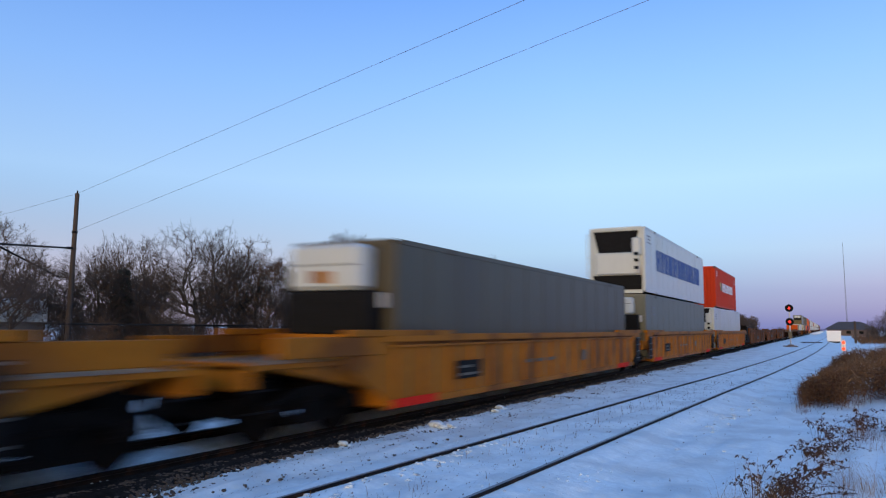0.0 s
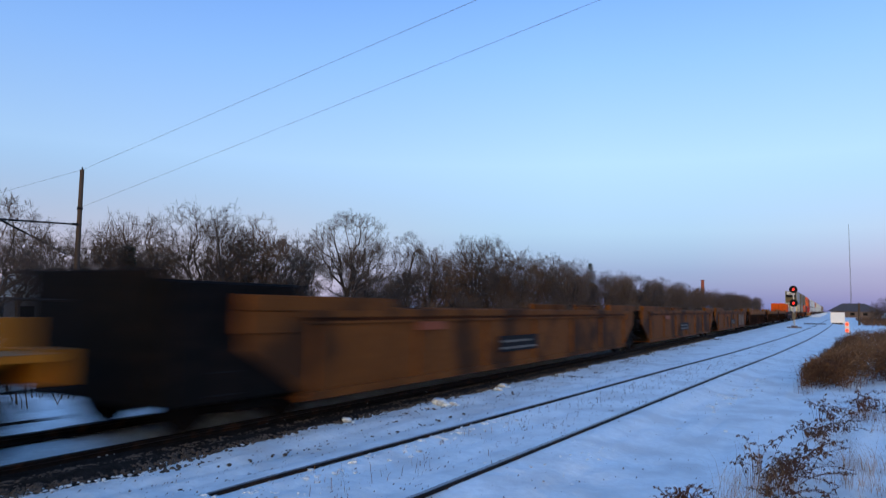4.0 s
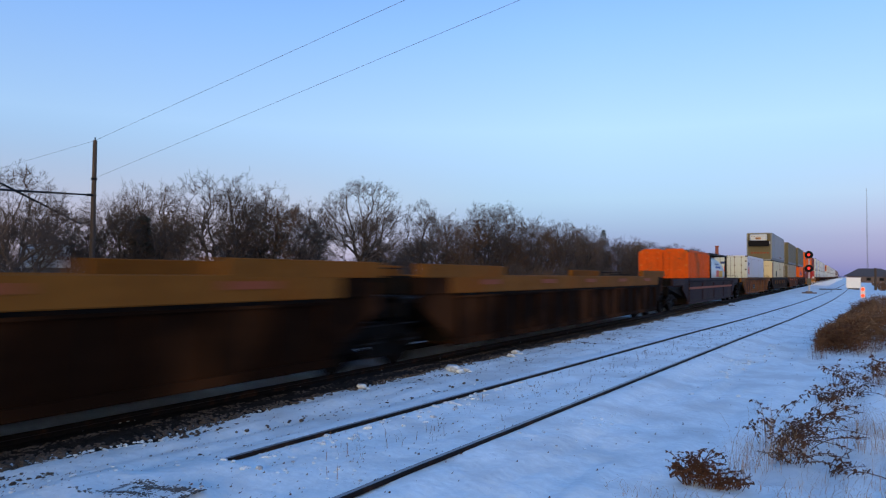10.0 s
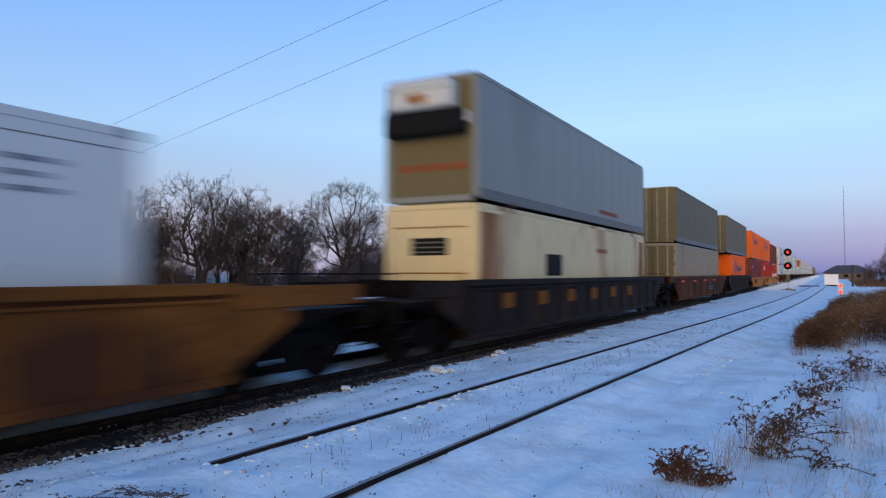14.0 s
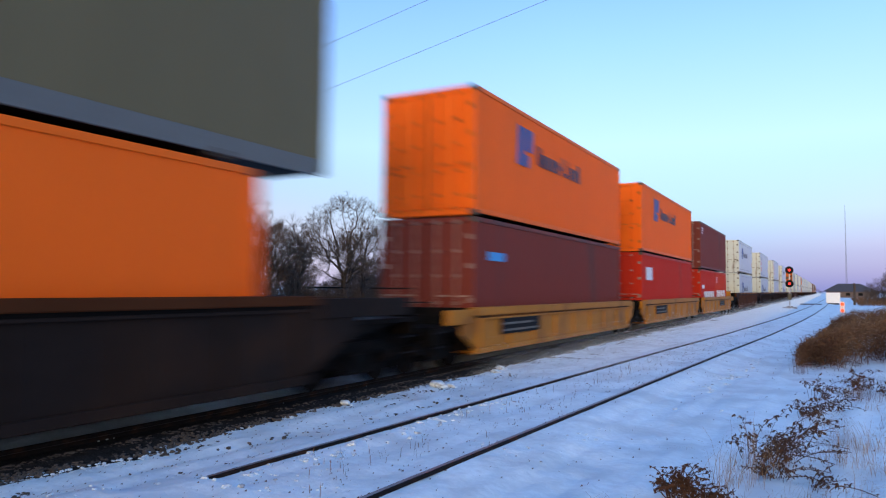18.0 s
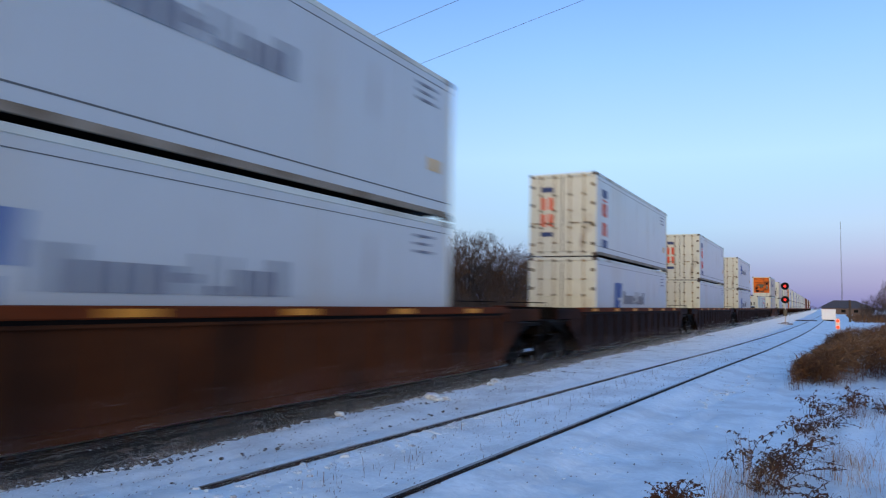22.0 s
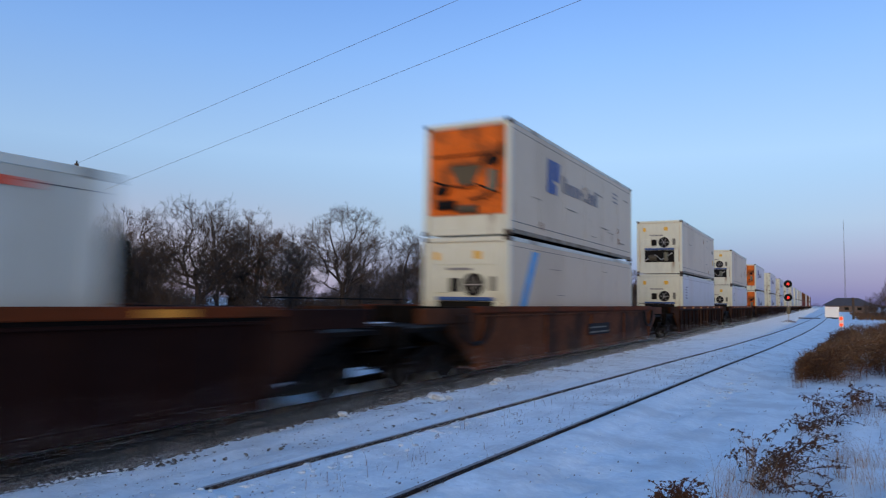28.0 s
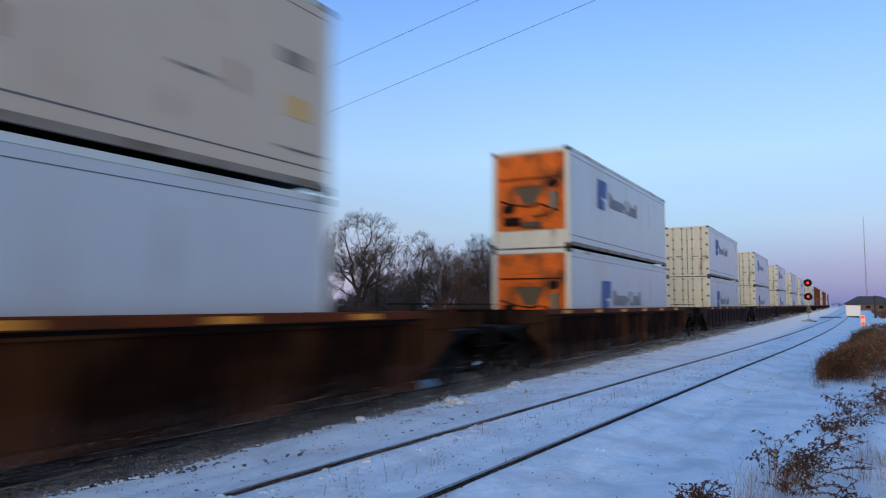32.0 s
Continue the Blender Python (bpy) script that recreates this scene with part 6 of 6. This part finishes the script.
def build_weeds():
    weed(-1.14, 6.25, 0.36, 0.20, 1, "low dead weed with crowded rust-brown leaves", 36, 7, 0.032, RUSTLEAF, (0.1, 0.0))
    weed(-0.96, 6.22, 0.27, 0.18, 2, "low dead weed with rust-brown leaves", 26, 5, 0.030, RUSTLEAF, (0.2, 0.0))
    weed(-0.80, 6.3, 0.24, 0.10, 18, "low dead weed with sparse leaves", 9, 3, 0.028, RUSTLEAF, (0.2, 0.0))
    weed(-0.64, 8.1, 0.62, 0.40, 3, "arching dead weed with drooping brown leaves", 26, 6, 0.042, None, (0.30, 0.0))
    weed(-0.44, 8.0, 0.56, 0.26, 19, "arching dead weed with drooping brown leaves", 13, 4, 0.042, None, (0.55, 0.0))
    weed(-0.46, 7.4, 0.30, 0.32, 4, "bent dead weed with dark curled leaves", 18, 5, 0.032, None, (0.35, -0.1))
    weed(-0.30, 8.7, 0.85, 0.16, 5, "tall thin dead stalks with a few leaves", 7, 4, 0.045, None, (0.35, 0.0))
    weed(-0.12, 7.2, 0.22, 0.35, 20, "flattened dead weed in snow", 10, 3, 0.036, None, (0.7, -0.1))
    weed(-0.18, 13.1, 0.50, 0.32, 6, "brown dead weed poking out of snow", 16, 3, 0.042, RUSTLEAF, (0.2, 0.0))
    weed(0.42, 14.6, 0.55, 0.30, 7, "brown dead weed poking out of snow", 20, 4, 0.05, RUSTLEAF, (0.1, 0.0))
    weed(0.05, 12.0, 0.40, 0.3, 21, "thin dead weed with curled leaves", 12, 3, 0.045, None, (0.4, 0.0))
    weed(0.85, 14.2, 0.4, 0.3, 22, "thin dead weed with curled leaves", 12, 3, 0.05, None, (0.4, 0.0))
    weed(-0.30, 11.2, 0.36, 0.35, 8, "thin dead weed with curled leaves", 16, 5, 0.045, None)
    tuft(0.10, 8.3, 0.40, 0.30, 150, 9, PALEGRASS, lean=1.2)
    tuft(-0.75, 7.0, 0.50, 0.25, 60, 12, PALEGRASS)
    tuft(-0.86, 6.7, 0.55, 0.18, 50, 18, PALEGRASS, lean=0.4)
    tuft(-0.05, 6.6, 0.26, 0.40, 80, 25, PALEGRASS, lean=1.3)
    tuft(0.25, 7.3, 0.26, 0.40, 80, 31, PALEGRASS, lean=1.3)
    tuft(-0.45, 6.2, 0.20, 0.30, 50, 37, PALEGRASS, lean=1.3)
    tuft(-1.45, 5.7, 0.14, 0.30, 40, 14, PALEGRASS)
    tuft(-0.05, 10.6, 0.36, 0.30, 60, 6, PALEGRASS)
    tuft(0.6, 12.4, 0.3, 0.45, 70, 12, PALEGRASS)
    tuft(0.30, 9.2, 0.46, 0.34, 130, 2, PALEGRASS, lean=1.4)
    tuft(0.55, 8.2, 0.30, 0.40, 70, 8, PALEGRASS, lean=1.4)
    tuft(0.05, 5.9, 0.24, 0.35, 60, 13, PALEGRASS, lean=1.4)
    tuft(-0.95, 5.6, 0.22, 0.25, 40, 19, PALEGRASS, lean=0.8)
    tuft(-0.60, 7.6, 0.60, 0.30, 60, 20, PALEGRASS, lean=0.6)
    tuft(0.95, 10.8, 0.34, 0.40, 90, 26, GRASS, "clump of brown dead grass in snow", 1.2)
    tuft(0.45, 13.4, 0.50, 0.35, 160, 32, GRASS, "clump of brown dead grass in snow", 1.2)
    tuft(1.25, 14.4, 0.50, 0.45, 180, 33, GRASS, "clump of brown dead grass in snow", 1.2)
    tuft(-0.55, 17.0, 0.9, 0.22, 60, 17, GRASS, "tall stalks of dead grass at the bank's edge", 0.4)
    for i, (x, y, h) in enumerate(((-3.65, 6.12, 0.26), (-4.25, 5.7, 0.24), (-3.64, 17.4, 0.42), (-3.9, 9.4, 0.2), (-3.3, 12.6, 0.24), (-3.5, 10.7, 0.2), (-3.2, 15.2, 0.25))):
        tuft(x, y, h * 0.8, 0.05, 5, 40 + i, DARKGRASS, "single dead stalk between the siding rails", 0.35)
    # short stubble standing out of the snow between the rails
    rnd = random.Random(17)
    sh = Shape()
    for i in range(460):
        y = 4.5 + 34 * rnd.random() ** 1.3
        x = near_x(y) + rnd.gauss(-0.1, 0.38)
        if noise.noise(Vector((x * 1.1, y * 0.5, 51))) < -0.05:
            continue
        blade(sh, rnd, (x, y, ground_z(x, y) - 0.01), rnd.uniform(0.05, 0.16), rnd.uniform(0.1, 0.9), rnd.uniform(0.002, 0.004))
    thing("grass_stubble", "thin dead stubble between the siding rails", "grass", kind="stuff", me=sh.mesh("grass_stubble", GRASS))
    # bits of straw and gravel lying on the snow
    rnd = random.Random(3)
    sh = Shape()
    for i in range(2600):
        y = 3 + 22 * rnd.random() ** 1.5
        x = rnd.choice((near_x(y) + rnd.uniform(-0.7, 0.7), rnd.uniform(-6.5, -5.2), rnd.uniform(-6.4, 1.5)))
        s = rnd.uniform(0.003, 0.009) * (1 + y / 30)
        a = rnd.uniform(0, 6.283)
        z = ground_z(x, y) + 0.006
        sh.add([(x - s, y - s, z), (x + s * math.cos(a), y + s * math.sin(a), z), (x, y + s, z + s * 1.6)], [(0, 1, 2)])
    thing("snow_litter", "specks of straw and grit on the snow", "litter", kind="stuff", me=sh.mesh("snow_litter", DARKGRASS))


def lump(sh, rnd, x, y, z, r, flat=0.7):
    """A rough faceted stone or snow clod."""
    vs = []
    for zc, rr in ((-0.55, 0.75), (0.15, 1.0), (0.75, 0.6)):
        for k in range(6):
            a = k * 1.047 + rnd.uniform(-0.3, 0.3)
            q = r * rr * rnd.uniform(0.75, 1.2)
            vs.append((x + q * math.cos(a), y + q * math.sin(a), z + r * flat * (zc + rnd.uniform(-0.15, 0.15))))
    fs = [(k, (k + 1) % 6, 6 + (k + 1) % 6, 6 + k) for k in range(6)] + [(6 + k, 6 + (k + 1) % 6, 12 + (k + 1) % 6, 12 + k) for k in range(6)]
    fs += [(12, 13, 14, 15, 16, 17), (5, 4, 3, 2, 1, 0)]
    sh.add(vs, fs)


def build_stones():
    rnd = random.Random(4)
    sh = Shape()
    for i in range(12000):
        y = 2.3 + 44 * rnd.random() ** 1.8
        x = MAIN_X + 1.05 + abs(rnd.gauss(0, 0.42)) * (2.1 if rnd.random() < 0.25 else 1)
        if x > MAIN_X + 1.5 and noise.noise(Vector((x * 1.6, y * 0.8, 3))) < -0.02:
            continue
        lump(sh, rnd, x, y, -0.085 - 0.09 * min(x - MAIN_X - 1.05, 0.6), rnd.uniform(0.012, 0.034))
    thing("ballast_stones", "loose dark ballast stones along the snow's edge", "stones", kind="stuff", me=sh.mesh("ballast_stones", STONE))
    sh = Shape()
    for i in range(6500):
        y = 2.3 + 40 * rnd.random() ** 1.9
        x = MAIN_X + 1.42 + rnd.gauss(0, 0.28)
        if noise.noise(Vector((x * 1.4, y * 1.1, 8))) < -0.12:
            continue
        lump(sh, rnd, x, y, -0.115 - 0.05 * (x - MAIN_X - 1.2), rnd.uniform(0.010, 0.026), 0.45)
    for i in range(1500):
        y = 2.6 + 24 * rnd.random() ** 1.6
        x = rnd.uniform(MAIN_X + 1.7, near_x(y) + 1.6)
        if noise.noise(Vector((x * 0.9, y * 0.6, 18))) < 0.08:
            continue
        lump(sh, rnd, x, y, ground_z(x, y) + 0.004, rnd.uniform(0.006, 0.022), 0.45)
    for i in range(160):
        y = rnd.uniform(4.2, 10) if i < 110 else rnd.uniform(10, 30)
        x = near_x(y) - 0.60 + rnd.gauss(0, 0.12) if i < 110 else rnd.uniform(-2.6, -1.2)
        lump(sh, rnd, x, y, ground_z(x, y), rnd.uniform(0.015, 0.05), 0.5)
    for i in range(60):
        y = rnd.uniform(13, 20)
        x = -1.75 + 0.05 * (y - 16) + rnd.gauss(0, 0.13)
        lump(sh, rnd, x, y, ground_z(x, y) + 0.004, rnd.uniform(0.015, 0.055), 0.4)
    thing("snow_crumbs", "crumbs of crusted snow beside the ballast and rails", "snow", kind="stuff", me=sh.mesh("snow_crumbs", CRUMB))
    for x, y, r in ((-6.14, 10.96, 0.15), (-6.0, 11.15, 0.12), (-6.35, 14.2, 0.12), (-6.2, 13.6, 0.10), (-6.4, 8.6, 0.09)):
        s1 = Shape()
        lump(s1, rnd, 0, 0, 0.03, r, 0.55)
        lump(s1, rnd, r * 0.8, 0.05, 0.0, r * 0.7, 0.5)
        thing("snow_clod", "clod of crusted snow at the ballast edge", "snow", "snow clods", pose(x, y, ground_z(x, y)), me=s1.mesh("snow_clod", CRUMB, True))
    sh = Shape()
    for cx, cy, lx, ly, n in ((-4.42, 3.53, 0.17, 0.035, 420), (-4.12, 3.50, 0.12, 0.030, 170), (-4.55, 3.30, 0.20, 0.035, 200), (-3.88, 3.36, 0.14, 0.03, 150), (-4.75, 3.52, 0.10, 0.03, 80)):
        for i in range(n * 2):
            u = rnd.gauss(0, 1)
            x, y = cx + lx * u, cy + 0.3 * lx * u + rnd.gauss(0, ly)
            lump(sh, rnd, x, y, ground_z(x, y) - 0.001, rnd.uniform(0.003, 0.015), 0.22)
    thing("bare_earth", "crumbs of bare frozen earth showing through snow", "earth", kind="stuff", me=sh.mesh("bare_earth", EARTH))


# ---- lineside objects ----
def wire(sh, a, b, r, sag=0.0, n=14):
    a, b = Vector(a), Vector(b)
    sh.path([a.lerp(b, i / n) - Vector((0, 0, sag * 4 * (i / n) * (1 - i / n))) for i in range(n + 1)], r, 5)


def build_lineside():
    # colour light signal
    sg = thing("railway_signal", "slim railway signal mast showing two red lights", "signal", m=pose(-3.4, 82, -0.14))
    part("mast", Shape().tube((0, 0, 0), (0, 0, 4.3), 0.06, n=10).mesh("mast", STEEL), sg)
    part("base", Shape().box(-0.3, 0.3, -0.3, 0.3, 0, 0.25, 0.04).box(-0.7, 0.7, -0.05, 0.05, 0.0, 0.14).mesh("base", HOUSE), sg)
    part("equipment_box", Shape().box(-0.18, 0.18, -0.16, 0.16, 0.9, 1.6, 0.03).mesh("equipment_box", TAUPE), sg)
    for z in (4.05, 2.62):
        d = part("signal_disc", Shape().tube((0, -0.10, z), (0, -0.16, z), 0.40, n=24).mesh("signal_disc", BLACK), sg, "black round backing disc")
        part("hood", Shape().tube((0, -0.16, z), (0, -0.42, z), 0.20, 0.19, n=16, cap=False).mesh("hood", BLACK), d)
        part("lens", Shape().tube((0, -0.17, z), (0, -0.2, z), 0.13, n=16).mesh("lens", SIGNAL_RED), d, "lit red lens")
    # switch marker with two red lamps
    mk = thing("switch_marker", "short switch stand with two lit red lamps", "signal", m=pose(0.78, 46, ground_z(0.78, 46)))
    part("post", Shape().tube((0, 0, 0), (0, 0, 1.25), 0.035, n=8).mesh("post", STEEL), mk)
    part("target", Shape().box(-0.12, 0.12, -0.03, 0.0, 0.56, 1.2, 0.02).mesh("target", WHITE_MARK), mk, "white backing plate")
    for z in (0.70, 1.06):
        part("lamp", Shape().tube((0, -0.04, z), (0, -0.10, z), 0.09, n=16).mesh("lamp", MARKER_RED), mk, "lit red lamp")
    # relay cabinet
    cb = thing("relay_cabinet", "white steel relay cabinet on a dark base", "cabinet", m=pose(0.80, 113, -0.14))
    part("body", Shape().box(-0.88, 0.88, -0.7, 0.7, 0.22, 1.62, 0.04).mesh("body", CABINET), cb)
    part("roof", Shape().box(-0.95, 0.95, -0.77, 0.77, 1.62, 1.70, 0.03).mesh("roof", SNOW_CAP), cb, "snow-dusted flat roof")
    part("base", Shape().box(-0.7, 0.7, -0.6, 0.6, 0, 0.22, 0.02).mesh("base", BLACK), cb)
    for x in (-0.44, 0.44):
        part("door", Shape().box(x - 0.40, x + 0.40, -0.72, -0.70, 0.3, 1.52, 0.008).mesh("door", CABINET), cb)
    pl = thing("plank_crossing", "dark timber planks of a track crossing", "crossing", m=pose(-1.9, 106, -0.08))
    for i in range(4):
        part("plank", Shape().box(-1.3, 1.3, -0.6 + 0.32 * i, -0.32 + 0.32 * i, 0, 0.12, 0.02).mesh("plank", TIE_WOOD), pl)
    # wooden power pole and its wires
    pp = thing("power_pole", "weathered wooden power pole behind the railway", "pole", m=pose(-34, 22.15, -0.7))
    part("shaft", Shape().tube((0, 0, 0), (0, 0, 9.1), 0.15, 0.105, 12).mesh("shaft", WOOD), pp)
    part("insulator", Shape().tube((0.0, 0, 9.1), (0.0, 0, 9.25), 0.035, n=8).mesh("insulator", BLACK), pp)
    part("bracket", Shape().box(-0.08, 0.08, -0.35, 0.12, 6.15, 6.28, 0.02).mesh("bracket", BLACK), pp)
    part("transformer_strap", Shape().tube((0, 0, 7.0), (0, 0, 7.12), 0.15, n=12).mesh("transformer_strap", BLACK), pp)
    top, low = Vector((-34, 22.15, 8.4)), Vector((-34, 22.15, 6.4))
    for a, b in ((top, Vector((-11, 16.78, 9.64))), (low, Vector((-8, 18.1, 9.5)))):
        sh = Shape()
        wire(sh, a, a + (b - a) * 2.1, 0.007, 0.0)
        thing("power_line", "thin overhead wire crossing above the tracks", "wire", "overhead wires", me=sh.mesh("power_line", WIRE))
    sh = Shape()
    wire(sh, top, (-70.3, 31.5, 9.15), 0.008, 0.0)
    thing("power_line", "thin overhead wire behind the pole", "wire", "overhead wires", me=sh.mesh("power_line", WIRE))
    sh = Shape()
    wire(sh, (-34, 22.1, 5.52), (-20, 5.9, 3.6), 0.045, 0.0)
    thing("telephone_cable", "thick telephone cable hung from the pole", "wire", "overhead wires", me=sh.mesh("telephone_cable", BLACK))
    sh = Shape()
    wire(sh, (-36, 22.79, 4.09), (-20, 6.25, 5.65), 0.045, 0.0)
    thing("service_cable", "slanting service cable dropping towards a house", "wire", "overhead wires", me=sh.mesh("service_cable", BLACK))
    # near-side pole that carries the far ends of the wires
    ep = thing("power_pole", "weathered wooden power pole on the near side", "pole", m=pose(14.8, 11.9, -0.2))
    part("shaft", Shape().tube((0, 0, 0), (0, 0, 11.4), 0.16, 0.11, 12).mesh("shaft", WOOD), ep)
    ep2 = thing("power_pole", "weathered wooden power pole on the near side", "pole", m=pose(20.6, 13.6, -0.2))
    part("shaft", Shape().tube((0, 0, 0), (0, 0, 13.2), 0.16, 0.11, 12).mesh("shaft", WOOD), ep2)
    # radio mast: three legs with lacing
    rm = thing("radio_mast", "tall thin lattice radio mast far off", "mast", m=pose(6.6, 300, -0.2))
    for k in range(3):
        a = k * 2.094
        part("leg", Shape().tube((0.3 * math.cos(a), 0.3 * math.sin(a), 0), (0.05 * math.cos(a), 0.05 * math.sin(a), 34.6), 0.05, 0.02, 5).mesh("leg", GREY), rm)
    lace = Shape()
    for i in range(40):
        for k in range(3):
            r0, r1 = 0.3 - 0.25 * i / 40, 0.3 - 0.25 * (i + 1) / 40
            a, b = k * 2.094, (k + 1) * 2.094
            lace.tube((r0 * math.cos(a), r0 * math.sin(a), i * 0.86), (r1 * math.cos(b), r1 * math.sin(b), (i + 1) * 0.86), 0.02, n=3)
    part("lacing", lace.mesh("lacing", GREY), rm)
    # short dark post, warning sign
    dp = thing("wooden_post", "dark upright post beside the far building", "post", m=pose(3.4, 112, -0.2))
    part("shaft", Shape().tube((0, 0, 0), (0, 0, 3.1), 0.16, 0.14, 8).mesh("shaft", WOOD), dp)
    ws = thing("warning_sign", "yellow diamond warning sign on a steel post", "sign", m=pose(4.55, 47, -0.14))
    part("post", Shape().box(-0.03, 0.03, -0.02, 0.02, 0, 2.75).mesh("post", STEEL), ws)
    part("plate", Shape().prism([(0, 1.95), (0.44, 2.39), (0, 2.83), (-0.44, 2.39)], "y", -0.035, -0.022).mesh("plate", SIGN_YELLOW), ws)
    # long low building and a house behind the trees
    barn = thing("far_building", "long low grey building with a shallow roof", "building", m=pose(6.9, 262, -0.3))
    part("wall", Shape().box(-7, 7, -4, 4, 0, 2.3).mesh("wall", HOUSE), barn)
    part("roof", Shape().add([(-8, -4.6, 2.1), (8, -4.6, 2.1), (8, 4.6, 2.1), (-8, 4.6, 2.1), (-3.6, 0, 4.7), (2.6, 0, 4.7)], [(0, 1, 5, 4), (1, 2, 5), (2, 3, 4, 5), (3, 0, 4), (3, 2, 1, 0)]).mesh("roof", ROOF), barn)
    for x in (-5, -1.5, 2, 5):
        part("window", Shape().box(x, x + 1.2, -4.03, -4.0, 0.8, 1.7).mesh("window", BLACK), barn)
    hs = thing("shed", "small shed with a snow-covered roof among the trees", "shed", m=pose(-38.6, 22.4, -0.45, 0, 0, 60) @ Matrix.Scale(0.9, 4))
    part("wall", Shape().box(-1.15, 1.15, -1.2, 1.2, 0, 2.6).mesh("wall", SIDING), hs)
    part("roof", Shape().prism([(-1.5, 2.4), (1.5, 2.4), (0, 3.85)], "x", -1.35, 1.35).mesh("roof", CRUMB), hs, "roof under snow")
    part("ridge_board", Shape().box(-1.40, 1.40, -0.07, 0.07, 3.83, 3.93, 0.02).mesh("ridge_board", ROOF), hs, "dark ridge board")
    for x in (-1.39, 1.35):
        part("barge_board", Shape().prism([(-1.54, 2.30), (0, 3.80), (1.54, 2.30), (1.54, 2.48), (0, 3.98), (-1.54, 2.48)], "x", x, x + 0.04).mesh("barge_board", ROOF), hs)
    part("door", Shape().box(-0.5, 0.4, -1.24, -1.2, 0, 1.9).mesh("door", BLACK), hs)
    tw = thing("brick_tower", "far red brick chimney above the trees", "tower", m=pose(-56, 369, -0.6))
    part("shaft", Shape().tube((0, 0, 0), (0, 0, 16.5), 1.1, 0.75, 12).mesh("shaft", BRICK), tw)
    part("cap", Shape().tube((0, 0, 16.5), (0, 0, 17.1), 0.9, 0.9, 12).mesh("cap", BRICK), tw)


def motions():
    for ob, s, z in MOVING:
        walk(ob, [(0.0, pose(MAIN_X, s, z)), (CLIP, pose(MAIN_X, s - SPEED * CLIP, z))])


build_ground()
build_tracks()
build_train()
build_dust()
build_trees()
build_lineside()
build_brush()
build_weeds()
build_stones()
motions()
